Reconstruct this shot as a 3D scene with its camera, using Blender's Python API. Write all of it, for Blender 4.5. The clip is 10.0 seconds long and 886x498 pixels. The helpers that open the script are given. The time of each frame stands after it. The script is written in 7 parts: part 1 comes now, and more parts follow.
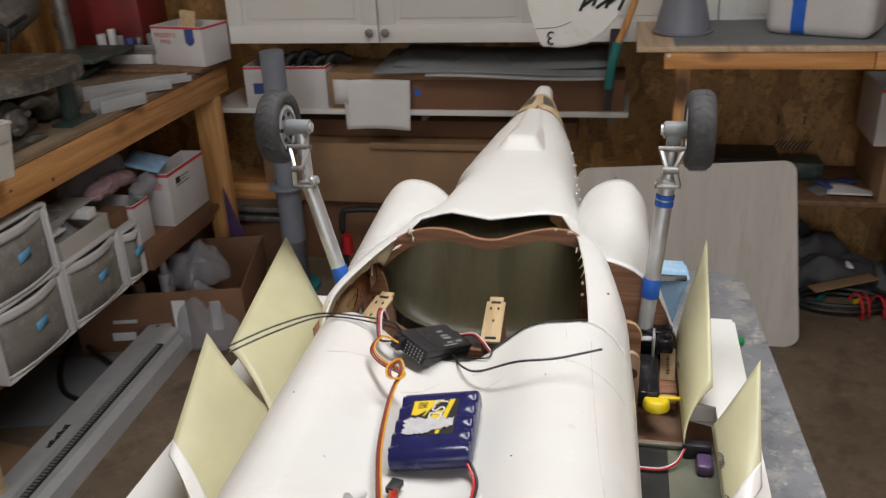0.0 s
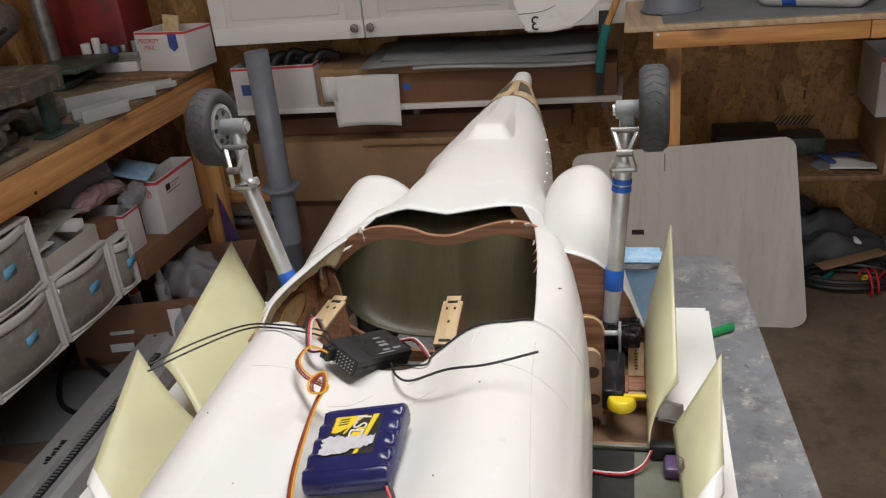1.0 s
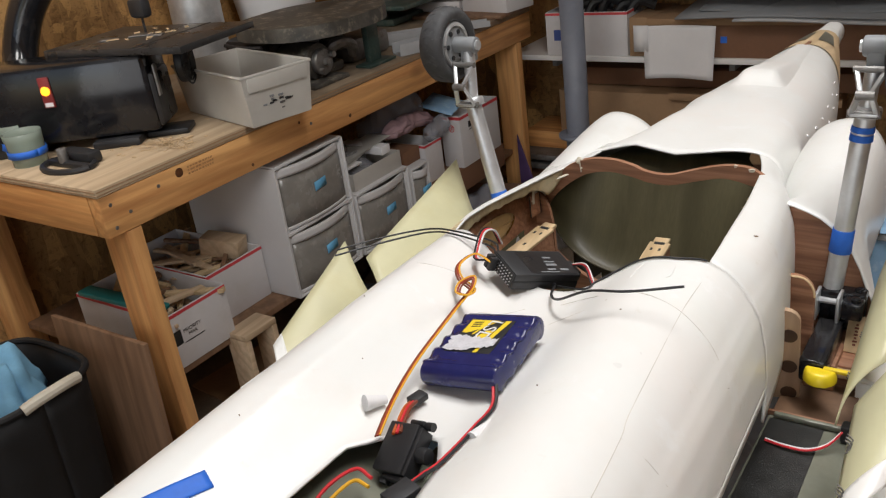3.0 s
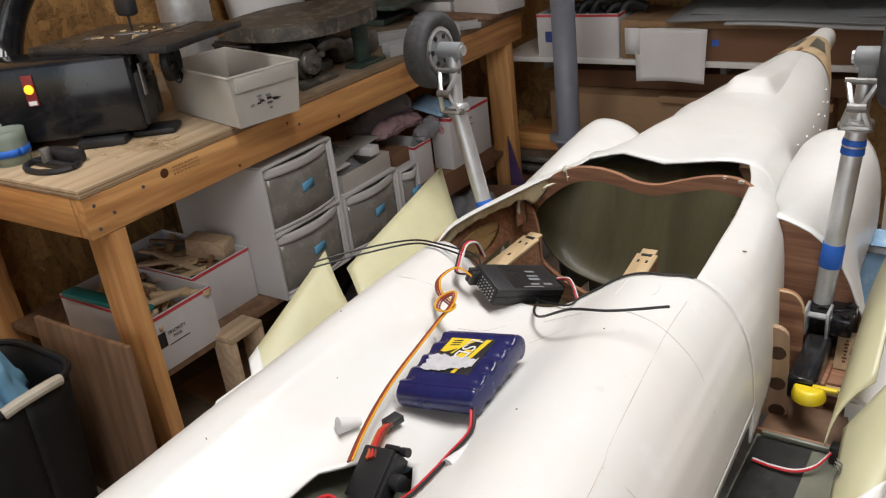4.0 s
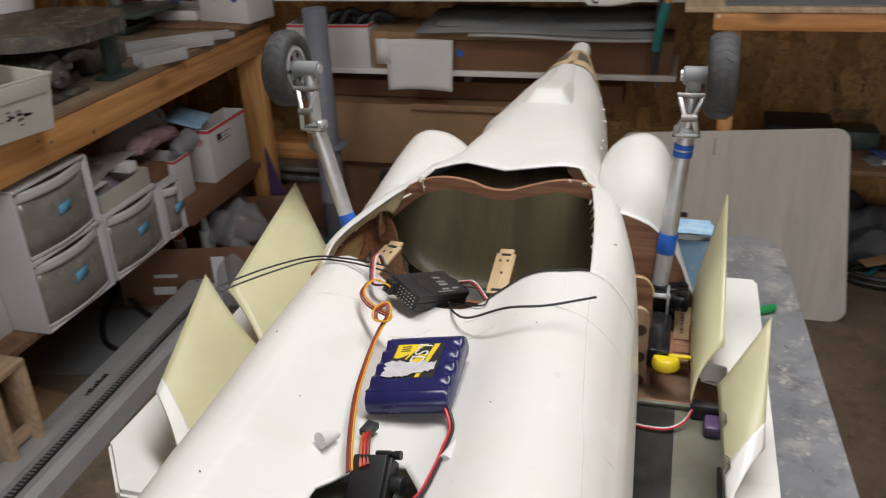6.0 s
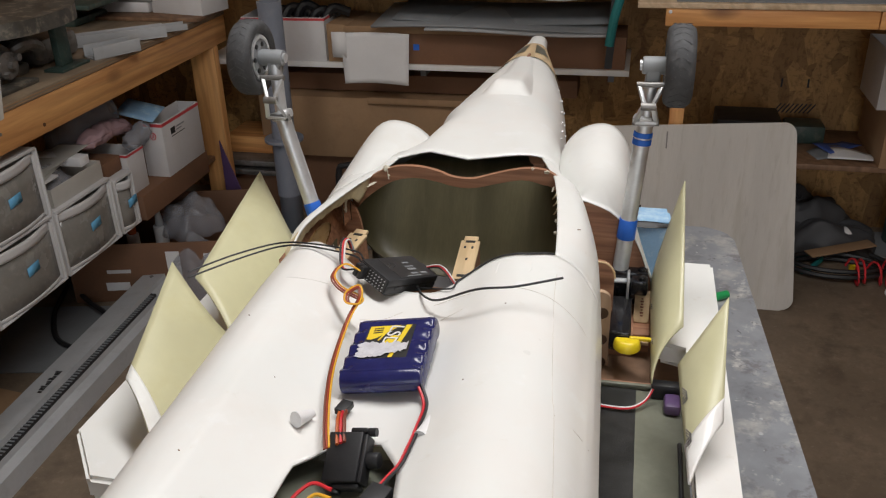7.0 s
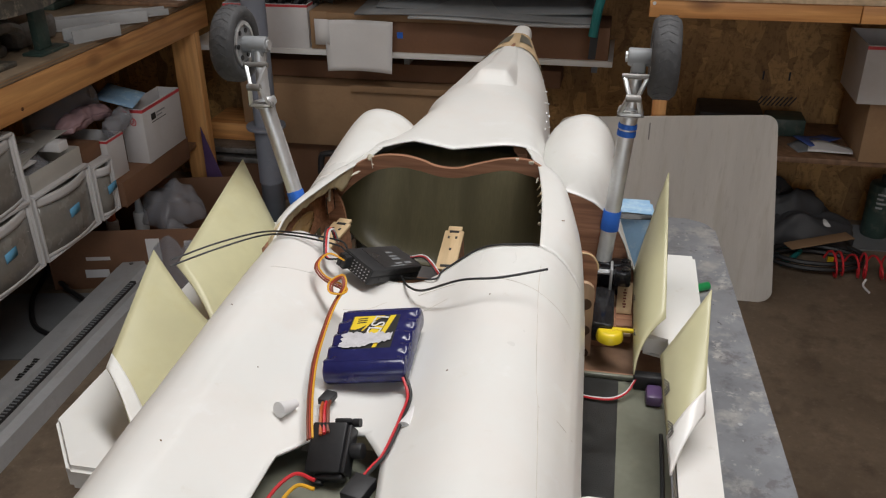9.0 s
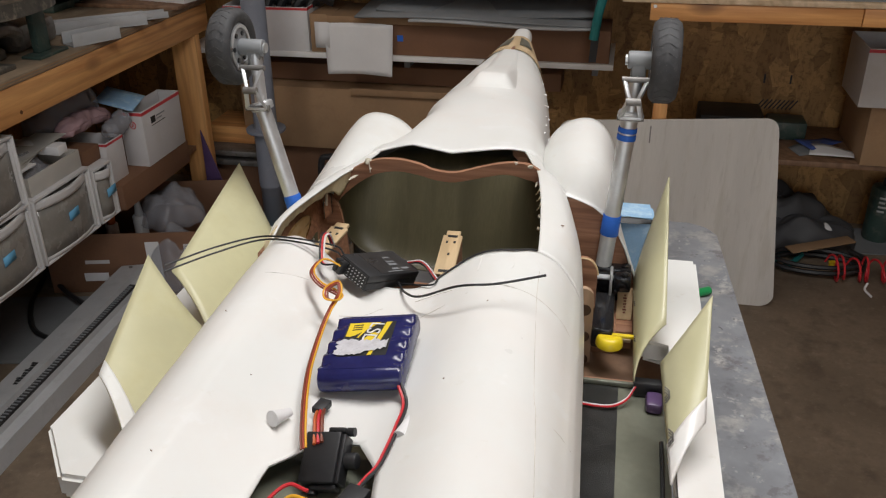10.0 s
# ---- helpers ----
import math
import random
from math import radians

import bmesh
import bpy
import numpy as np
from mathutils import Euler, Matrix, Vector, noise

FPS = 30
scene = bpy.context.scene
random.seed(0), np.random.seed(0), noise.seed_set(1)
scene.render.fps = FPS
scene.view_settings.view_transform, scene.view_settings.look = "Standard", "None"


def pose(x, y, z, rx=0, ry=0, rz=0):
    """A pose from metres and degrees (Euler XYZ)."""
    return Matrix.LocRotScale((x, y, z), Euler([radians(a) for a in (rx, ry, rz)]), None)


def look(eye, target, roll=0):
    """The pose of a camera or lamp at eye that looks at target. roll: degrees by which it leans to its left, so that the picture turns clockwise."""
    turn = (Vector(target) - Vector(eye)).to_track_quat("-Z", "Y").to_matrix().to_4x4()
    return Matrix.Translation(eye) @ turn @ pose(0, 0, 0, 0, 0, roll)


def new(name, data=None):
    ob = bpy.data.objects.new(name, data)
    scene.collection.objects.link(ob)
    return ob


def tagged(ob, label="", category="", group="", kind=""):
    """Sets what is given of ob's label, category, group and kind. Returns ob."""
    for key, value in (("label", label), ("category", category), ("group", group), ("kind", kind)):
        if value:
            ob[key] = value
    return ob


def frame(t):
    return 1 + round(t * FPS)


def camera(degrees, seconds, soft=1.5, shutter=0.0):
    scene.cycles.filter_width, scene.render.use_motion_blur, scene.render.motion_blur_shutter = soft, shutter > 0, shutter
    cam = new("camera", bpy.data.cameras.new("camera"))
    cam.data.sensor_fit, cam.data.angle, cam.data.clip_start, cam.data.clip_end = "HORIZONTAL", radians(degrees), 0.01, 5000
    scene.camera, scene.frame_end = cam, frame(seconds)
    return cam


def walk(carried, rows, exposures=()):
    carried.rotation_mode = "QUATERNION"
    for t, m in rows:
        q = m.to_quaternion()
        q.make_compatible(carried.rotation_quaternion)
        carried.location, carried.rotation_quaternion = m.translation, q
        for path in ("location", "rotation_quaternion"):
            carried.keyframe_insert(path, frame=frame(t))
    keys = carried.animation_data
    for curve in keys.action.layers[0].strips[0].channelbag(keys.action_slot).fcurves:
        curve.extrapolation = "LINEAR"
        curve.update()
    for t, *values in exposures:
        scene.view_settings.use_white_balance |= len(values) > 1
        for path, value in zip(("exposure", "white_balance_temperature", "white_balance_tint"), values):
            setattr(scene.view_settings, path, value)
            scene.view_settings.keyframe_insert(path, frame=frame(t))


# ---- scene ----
cam = camera(54.9, 10.0, soft=1.2, shutter=0.5)
PATH = [
    (0, (0.462, 0.316, 1.358), (0.057, 2.097, 0.544), -2.7),
    (0.5, (0.506, 0.338, 1.343), (-0.02, 2.077, 0.508), -4.0),
    (1, (0.509, 0.369, 1.339), (0.07, 2.137, 0.514), -5.9),
    (1.5, (0.554, 0.387, 1.325), (-0.057, 2.081, 0.455), -6.3),
    (2, (0.598, 0.386, 1.31), (-0.337, 1.937, 0.461), -8.4),
    (2.5, (0.599, 0.386, 1.303), (-0.497, 1.836, 0.468), -7.9),
    (4, (0.593, 0.413, 1.304), (-0.485, 1.873, 0.464), -7.1),
    (4.5, (0.593, 0.411, 1.305), (-0.444, 1.896, 0.456), -6.4),
    (5, (0.579, 0.394, 1.313), (-0.31, 1.957, 0.438), -4.3),
    (5.5, (0.54, 0.365, 1.317), (-0.135, 2.018, 0.416), -2.8),
    (6, (0.495, 0.337, 1.331), (-0.019, 2.06, 0.455), -2.8),
    (6.2, (0.485, 0.331, 1.329), (0.038, 2.069, 0.447), -2.6),
    (7.5, (0.49, 0.321, 1.329), (0.086, 2.066, 0.439), -1.5),
    (8, (0.49, 0.323, 1.328), (0.098, 2.068, 0.433), -1.1),
    (8.5, (0.487, 0.323, 1.328), (0.118, 2.068, 0.424), -0.8),
    (9, (0.486, 0.323, 1.329), (0.121, 2.065, 0.417), -0.6),
    (9.5, (0.488, 0.329, 1.327), (0.116, 2.07, 0.416), -0.8),
    (10, (0.487, 0.331, 1.327), (0.119, 2.076, 0.421), -0.6),
]
walk(cam, [(t, look(eye, target, roll)) for t, eye, target, roll in PATH], ((0.0, 0.0), (1.2, 0.02), (2.0, 0.12), (4.0, 0.1), (5.5, 0.0), (8.2, -0.03), (9.0, -0.15), (9.6, -0.06), (10.0, -0.03)))

# ---- light ----
world = bpy.data.worlds.new("world")
scene.world = world
world.use_nodes = True
wn = world.node_tree.nodes
wsky = wn.new("ShaderNodeTexSky")
wsky.sky_type, wsky.sun_disc, wsky.sun_elevation, wsky.sun_rotation = "NISHITA", False, radians(40), radians(200)
world.node_tree.links.new(wsky.outputs[0], wn["Background"].inputs[0])
wn["Background"].inputs[1].default_value = 0.1


def area_lamp(name, m, sx, sy, watts, colour):
    d = bpy.data.lights.new(name, "AREA")
    d.shape, d.size, d.size_y, d.energy, d.color = "RECTANGLE", sx, sy, watts, colour
    ob = new(name, d)
    ob.matrix_world = m
    return ob


# assumed, unseen: daylight through a garage door behind the camera, a ceiling shop light
area_lamp("assumed_daylight", look((1.2, -2.25, 1.3), (0.35, 1.0, 0.9)), 1.6, 2.0, 18, (0.96, 0.97, 1.0))
area_lamp("unseen_lamp", look((0.62, 0.95, 2.33), (0.55, 1.0, 0.0)), 0.3, 1.25, 21.5, (1.0, 0.988, 0.98))
# fixtureless lamp well below the ceiling, added to brighten the left wall and bench
area_lamp("unseen_lamp", look((-0.98, 1.0, 1.72), (-1.55, 1.6, 1.05)), 0.25, 0.6, 7.2, (1.0, 0.98, 0.95))


# ---- materials ----
def node(nt, kind, **vals):
    n = nt.nodes.new(kind)
    for k, v in vals.items():
        n.inputs[k].default_value = v
    return n


def mixed(nt, fac, a, b, blend="MIX"):
    """A colour mix; each of fac, a and b is a socket or a value."""
    n = nt.nodes.new("ShaderNodeMix")
    n.data_type, n.blend_type = "RGBA", blend
    for i, s in ((0, fac), (6, a), (7, b)):
        if isinstance(s, bpy.types.NodeSocket):
            nt.links.new(s, n.inputs[i])
        elif i:
            n.inputs[i].default_value = (*s, 1) if len(s) == 3 else s
        else:
            n.inputs[i].default_value = s
    return n.outputs[2]


def ramp(nt, fac, stops):
    n = nt.nodes.new("ShaderNodeValToRGB")
    els = n.color_ramp.elements
    while len(els) < len(stops):
        els.new(0.5)
    for e, (p, c) in zip(els, stops):
        e.position, e.color = p, ((c, c, c, 1) if isinstance(c, (int, float)) else (*c, 1))
    nt.links.new(fac, n.inputs[0])
    return n.outputs[0]


def coords(nt, stretch=(1, 1, 1), turn=(0, 0, 0)):
    t = nt.nodes.new("ShaderNodeTexCoord")
    m = nt.nodes.new("ShaderNodeMapping")
    m.inputs["Scale"].default_value = stretch
    m.inputs["Rotation"].default_value = [radians(a) for a in turn]
    nt.links.new(t.outputs["Object"], m.inputs[0])
    return m.outputs[0]


def noise_of(nt, at, scale, detail=4.0, rough=0.55):
    n = node(nt, "ShaderNodeTexNoise", Scale=scale, Detail=detail, Roughness=rough)
    nt.links.new(at, n.inputs["Vector"])
    return n.outputs[0]


def begin(name, rough=0.5, metal=0.0):
    m = bpy.data.materials.new(name)
    m.use_nodes = True
    nt = m.node_tree
    p = nt.nodes["Principled BSDF"]
    p.inputs["Roughness"].default_value, p.inputs["Metallic"].default_value = rough, metal
    return m, nt, p


def finish(nt, p, colour, height=None, strength=0.2, dist=0.001, rough=None):
    nt.links.new(colour, p.inputs["Base Color"])
    if height is not None:
        b = node(nt, "ShaderNodeBump", Strength=strength, Distance=dist)
        nt.links.new(height, b.inputs["Height"])
        nt.links.new(b.outputs[0], p.inputs["Normal"])
    if rough is not None:
        nt.links.new(rough, p.inputs["Roughness"])


def plain(name, base, rough=0.5, metal=0.0, var=0.15, scale=12, fine=150, bump=0.15, stain=None, amount=0.3, coat=0.0, stretch=(1, 1, 1), marks=()):
    """A surface with broad and fine variation; stain: a second colour in patches."""
    m, nt, p = begin(name, rough, metal)
    at = coords(nt, stretch)
    big, small = noise_of(nt, at, scale), noise_of(nt, at, fine, 3)
    lo, hi = [c * (1 - var) for c in base], [min(1, c * (1 + var)) for c in base]
    col = mixed(nt, ramp(nt, big, [(0.3, 0.0), (0.7, 1.0)]), lo, hi)
    col = mixed(nt, ramp(nt, small, [(0.35, 0.0), (0.65, 0.3)]), col, lo)
    if stain:
        s = noise_of(nt, at, scale * 2.3, 6, 0.65)
        col = mixed(nt, ramp(nt, s, [(0.52, 0.0), (0.68, amount)]), col, stain)
    for tint, size, lo_at, hi_at, weight in marks:
        n = noise_of(nt, at, size, 6, 0.7)
        col = mixed(nt, ramp(nt, n, [(lo_at, 0.0), (hi_at, weight)]), col, tint)
    r = ramp(nt, big, [(0.25, max(0.03, rough - 0.08)), (0.75, min(1, rough + 0.08))])
    finish(nt, p, col, small, bump, 0.0006, r)
    if coat:
        p.inputs["Coat Weight"].default_value, p.inputs["Coat Roughness"].default_value = coat, 0.12
    return m


def wood(name, dark, light, along="y", scale=1.0, rough=0.55, knots=False, tint_y=None):
    """Sawn timber with grain along an axis."""
    m, nt, p = begin(name, rough)
    k = {"x": (0.06, 1, 1), "y": (1, 0.06, 1), "z": (1, 1, 0.06)}[along]
    at = coords(nt, k)
    g = noise_of(nt, at, 60 * scale, 5, 0.6)
    b = noise_of(nt, coords(nt, k, (3, 2, 1)), 14 * scale, 3)
    w = node(nt, "ShaderNodeTexWave", Scale=22 * scale, Distortion=9.0, Detail=2.0)
    w.bands_direction = "DIAGONAL"
    nt.links.new(at, w.inputs["Vector"])
    col = mixed(nt, ramp(nt, g, [(0.3, 0.0), (0.7, 1.0)]), dark, light)
    col = mixed(nt, ramp(nt, w.outputs[1], [(0.5, 0.0), (0.95, 0.35)]), col, [c * 0.65 for c in dark])
    col = mixed(nt, ramp(nt, b, [(0.35, 0.0), (0.7, 0.35)]), col, light)
    if knots:
        v = node(nt, "ShaderNodeTexVoronoi", Scale=6.5)
        nt.links.new(coords(nt, {"x": (0.5, 1, 1), "y": (1, 0.5, 1), "z": (1, 1, 0.5)}[along]), v.inputs["Vector"])
        col = mixed(nt, ramp(nt, v.outputs["Distance"], [(0.09, 0.9), (0.2, 0.0)]), col, [c * 0.3 for c in dark])
    # blotchy second tint that grows along y from start to full
    if tint_y:
        tint, start, full = tint_y
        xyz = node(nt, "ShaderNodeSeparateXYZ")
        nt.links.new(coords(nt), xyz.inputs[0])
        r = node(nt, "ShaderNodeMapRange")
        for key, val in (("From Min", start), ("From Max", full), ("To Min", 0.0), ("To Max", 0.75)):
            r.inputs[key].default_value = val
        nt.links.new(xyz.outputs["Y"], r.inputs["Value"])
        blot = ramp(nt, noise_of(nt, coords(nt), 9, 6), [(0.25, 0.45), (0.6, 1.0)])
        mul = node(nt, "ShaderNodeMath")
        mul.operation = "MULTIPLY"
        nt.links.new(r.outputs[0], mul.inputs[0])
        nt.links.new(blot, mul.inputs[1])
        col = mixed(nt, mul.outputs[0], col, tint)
    finish(nt, p, col, g, 0.25, 0.0008)
    return m


def flake_board(name, dark, light, rough=0.6):
    """Oriented strand board: long wavy flakes in several directions, with grain along each."""
    m, nt, p = begin(name, rough)
    mids = [[a + (b - a) * k for a, b in zip(dark, light)] for k in (0.35, 0.6)]
    wob = node(nt, "ShaderNodeTexNoise", Scale=7.0, Detail=3.0)
    nt.links.new(coords(nt), wob.inputs["Vector"])
    col = None
    for turn, st in ((20, (6, 24, 27)), (75, (23, 6, 15)), (-40, (11, 27, 8)), (140, (20, 20, 7))):
        shift = nt.nodes.new("ShaderNodeVectorMath")
        shift.operation = "MULTIPLY_ADD"
        nt.links.new(wob.outputs["Color"], shift.inputs[0])
        shift.inputs[1].default_value = (0.9, 0.9, 0.9)
        nt.links.new(coords(nt, st, (turn, turn * 0.7, turn)), shift.inputs[2])
        v = node(nt, "ShaderNodeTexVoronoi", Scale=1.0)
        nt.links.new(shift.outputs[0], v.inputs["Vector"])
        sep = nt.nodes.new("ShaderNodeSeparateColor")
        nt.links.new(v.outputs["Color"], sep.inputs[0])
        c = ramp(nt, sep.outputs[0], [(0.0, mids[0]), (0.3, mids[1]), (0.7, [0.5 * (a + b) for a, b in zip(mids[1], light)]), (1.0, light)])
        grain = noise_of(nt, shift.outputs[0], 3.2, 6, 0.7)
        c = mixed(nt, ramp(nt, grain, [(0.5, 0.0), (0.66, 0.6)]), c, dark)
        col = c if col is None else mixed(nt, ramp(nt, sep.outputs[1], [(0.5, 0.0), (0.56, 1.0)]), col, c)
        h = v.outputs["Distance"]
    g = noise_of(nt, coords(nt, (1, 1, 2)), 45, 6, 0.7)
    col = mixed(nt, ramp(nt, g, [(0.55, 0.0), (0.72, 0.7)]), col, [c * 0.45 for c in dark])
    finish(nt, p, col, h, 0.35, 0.001)
    return m


def sheet_glass(name, colour, rough=0.2, trans=0.6, alpha=1.0):
    """Clear or milky plastic."""
    m, nt, p = begin(name, rough)
    at = coords(nt)
    c = mixed(nt, noise_of(nt, at, 25), colour, [x * 0.85 for x in colour])
    finish(nt, p, c, noise_of(nt, at, 90), 0.1, 0.0005)
    p.inputs["Transmission Weight"].default_value = trans
    p.inputs["Alpha"].default_value = alpha
    p.inputs["IOR"].default_value = 1.3
    return m


M_shell = plain("white_gelcoat", (0.825, 0.825, 0.8), 0.32, var=0.03, scale=7, fine=26, bump=0.12, stain=(0.76, 0.73, 0.67), amount=0.3, marks=(((0.84, 0.775, 0.735), 3.4, 0.5, 0.66, 0.5), ((0.76, 0.8, 0.76), 2.6, 0.56, 0.72, 0.4), ((0.68, 0.64, 0.56), 46, 0.64, 0.72, 0.4), ((0.87, 0.87, 0.86), 19, 0.6, 0.66, 0.5), ((0.5, 0.44, 0.36), 140, 0.72, 0.76, 0.5)))
M_tan = plain("tan_glassfibre", (0.7, 0.59, 0.38), 0.4, var=0.15, scale=20, fine=120, stain=(0.34, 0.22, 0.1), amount=0.7)
M_door = plain("raw_glassfibre", (0.6, 0.57, 0.36), 0.38, var=0.08, scale=14, fine=90, bump=0.06, stain=(0.55, 0.5, 0.27), amount=0.4)
# dark resin; the stretched paler bands put its glossy reflections into the colour
M_inner = plain("streaked_dark_resin", (0.078, 0.068, 0.036), 0.38, var=0.35, scale=5, fine=160, bump=0.03, stain=(0.115, 0.1, 0.058), amount=0.5, stretch=(5, 0.7, 0.7))
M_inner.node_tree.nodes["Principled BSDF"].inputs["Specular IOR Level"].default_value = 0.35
M_resin = plain("brown_resin", (0.3, 0.18, 0.07), 0.3, var=0.25, scale=30, fine=150, stain=(0.42, 0.28, 0.12), amount=0.4)
M_glue = plain("set_glue", (0.66, 0.61, 0.5), 0.35, var=0.12, scale=60, fine=300, bump=0.2)
M_bay = plain("grey_green_resin", (0.2, 0.205, 0.16), 0.22, var=0.2, scale=20, fine=200, bump=0.1, stain=(0.2, 0.2, 0.16), amount=0.4)
M_carbon = plain("carbon_cloth", (0.022, 0.022, 0.021), 0.4, var=0.5, scale=60, fine=900, bump=0.6, marks=(((0.12, 0.12, 0.11), 500, 0.6, 0.7, 0.6),))
M_redply = wood("red_brown_plywood", (0.19, 0.078, 0.04), (0.47, 0.24, 0.14), "x", 3.0)
M_lite = wood("light_plywood", (0.55, 0.38, 0.2), (0.74, 0.56, 0.34), "y", 1.4)
M_ply = wood("bench_plywood", (0.46, 0.32, 0.19), (0.66, 0.5, 0.34), "y", 0.7, 0.6)
# bench top plywood, darker and blotchier towards its far end
M_bench = wood("bench_plywood_dark_far_end", (0.4, 0.28, 0.17), (0.62, 0.48, 0.32), "y", 0.5, 0.6, tint_y=((0.13, 0.1, 0.075), 1.55, 1.95))
M_knot = plain("knot_wood", (0.13, 0.05, 0.02), 0.5, var=0.4, scale=60, fine=300)
M_stamp = plain("faded_stamp_ink", (0.42, 0.21, 0.085), 0.6, var=0.2, scale=90)
M_pine_y = wood("pine_along", (0.47, 0.185, 0.058), (0.82, 0.455, 0.175), "y", 0.8, 0.5, True)
M_pine_x = wood("pine_across", (0.43, 0.155, 0.045), (0.77, 0.405, 0.145), "x", 0.8, 0.5, True)
M_pine_z = wood("pine_upright", (0.47, 0.185, 0.058), (0.82, 0.455, 0.175), "z", 0.8, 0.5, True)
M_brownply = wood("brown_plywood", (0.14, 0.075, 0.04), (0.27, 0.155, 0.09), "z", 0.6)
M_osb = flake_board("osb", (0.1, 0.039, 0.0115), (0.57, 0.325, 0.12))
M_concrete = plain("stained_concrete", (0.2, 0.15, 0.105), 0.7, var=0.3, scale=3, fine=70, bump=0.3, stain=(0.1, 0.07, 0.047), amount=0.6, marks=(((0.09, 0.065, 0.045), 11, 0.52, 0.66, 0.5), ((0.3, 0.235, 0.17), 17, 0.55, 0.7, 0.5), ((0.33, 0.27, 0.2), 60, 0.6, 0.7, 0.5), ((0.06, 0.045, 0.032), 90, 0.62, 0.7, 0.6)))
M_table = plain("worn_table_top", (0.27, 0.28, 0.3), 0.5, var=0.28, scale=9, fine=60, bump=0.35, stain=(0.5, 0.48, 0.45), amount=0.7, marks=(((0.14, 0.145, 0.16), 16, 0.56, 0.66, 0.6), ((0.6, 0.58, 0.55), 40, 0.6, 0.68, 0.7), ((0.52, 0.42, 0.41), 7, 0.62, 0.72, 0.5), ((0.62, 0.61, 0.58), 14, 0.6, 0.66, 0.6), ((0.17, 0.16, 0.17), 24, 0.58, 0.64, 0.7), ((0.05, 0.05, 0.055), 70, 0.66, 0.7, 0.8), ((0.06, 0.13, 0.4), 60, 0.73, 0.75, 0.8)))
M_rubber = plain("tyre_rubber", (0.055, 0.055, 0.058), 0.7, var=0.3, scale=40, fine=300, bump=0.5, stain=(0.12, 0.12, 0.12), amount=0.4, marks=(((0.3, 0.3, 0.29), 420, 0.63, 0.7, 0.5),))
M_alu = plain("aluminium", (0.62, 0.63, 0.64), 0.42, 0.65, var=0.12, scale=60, fine=300, bump=0.1)
M_steel = plain("dull_steel", (0.26, 0.25, 0.24), 0.5, 0.7, var=0.3, scale=25, fine=200, stain=(0.14, 0.11, 0.09), amount=0.6)
M_grey = plain("grey_paint", (0.25, 0.26, 0.27), 0.5, var=0.1, scale=10, fine=150)
M_rail = plain("grey_enamel", (0.46, 0.47, 0.48), 0.38, var=0.08, scale=8, fine=100, stain=(0.3, 0.3, 0.3), amount=0.3)
M_pvc = plain("grey_pvc", (0.2, 0.215, 0.26), 0.45, var=0.1, scale=8, fine=120, stain=(0.3, 0.31, 0.34), amount=0.3)
M_black = plain("black_plastic", (0.02, 0.02, 0.022), 0.5, var=0.3, scale=30, fine=300, bump=0.2)
M_blackpaint = plain("black_enamel", (0.02, 0.02, 0.022), 0.3, var=0.3, scale=14, fine=200, bump=0.12, stain=(0.06, 0.055, 0.05), amount=0.5)
M_navy = plain("navy_shrink_wrap", (0.018, 0.02, 0.105), 0.22, var=0.2, scale=60, fine=200, bump=0.15)
M_yellow = plain("yellow_label", (0.85, 0.62, 0.03), 0.45, var=0.06)
M_white = plain("white_paint", (0.8, 0.79, 0.77), 0.4, var=0.03, scale=6, fine=120, bump=0.08)
M_paper = plain("white_paper", (0.78, 0.77, 0.77), 0.8, var=0.04, scale=10, fine=150)
M_card = plain("cardboard", (0.34, 0.21, 0.115), 0.8, var=0.12, scale=6, fine=120, stain=(0.24, 0.14, 0.075), amount=0.4)
M_carddark = plain("brown_carton", (0.2, 0.1, 0.055), 0.75, var=0.15, scale=6, fine=120)
M_mail = plain("white_carton", (0.64, 0.62, 0.62), 0.6, var=0.05, scale=8, fine=120, stain=(0.55, 0.52, 0.48), amount=0.3)
M_red = plain("red_print", (0.6, 0.06, 0.07), 0.6, var=0.08)
M_blueprint = plain("blue_print", (0.05, 0.09, 0.3), 0.6, var=0.08)
M_tape = plain("blue_masking_tape", (0.02, 0.14, 0.62), 0.6, var=0.15, scale=50, fine=300)
M_note = plain("light_blue_tape", (0.16, 0.47, 0.75), 0.65, var=0.08, scale=40, fine=300)
M_foam = plain("pale_blue_foam", (0.3, 0.5, 0.72), 0.7, var=0.1, scale=20, fine=300, bump=0.3, stain=(0.62, 0.78, 0.86), amount=0.6)
M_board = plain("scuffed_white_board", (0.58, 0.555, 0.52), 0.55, var=0.1, scale=4, fine=90, stain=(0.45, 0.42, 0.36), amount=0.5, stretch=(2.6, 1, 0.3), marks=(((0.34, 0.31, 0.27), 9, 0.6, 0.72, 0.45), ((0.4, 0.37, 0.33), 30, 0.6, 0.7, 0.4)))
M_drawer = plain("white_plastic", (0.68, 0.67, 0.67), 0.35, var=0.03, scale=10, fine=200)
M_clear = sheet_glass("milky_plastic", (0.8, 0.77, 0.71), 0.3, 0.25, 0.8)
M_cup = sheet_glass("green_grey_plastic", (0.45, 0.52, 0.44), 0.25, 0.5)
M_bag = sheet_glass("clear_bag", (0.5, 0.5, 0.54), 0.18, 0.0, 0.3)
M_teal = plain("teal_paint", (0.02, 0.2, 0.2), 0.45, var=0.15)
M_green = plain("green_plastic", (0.02, 0.3, 0.09), 0.35, var=0.1)
M_redpl = plain("red_plastic", (0.5, 0.02, 0.025), 0.35, var=0.15)
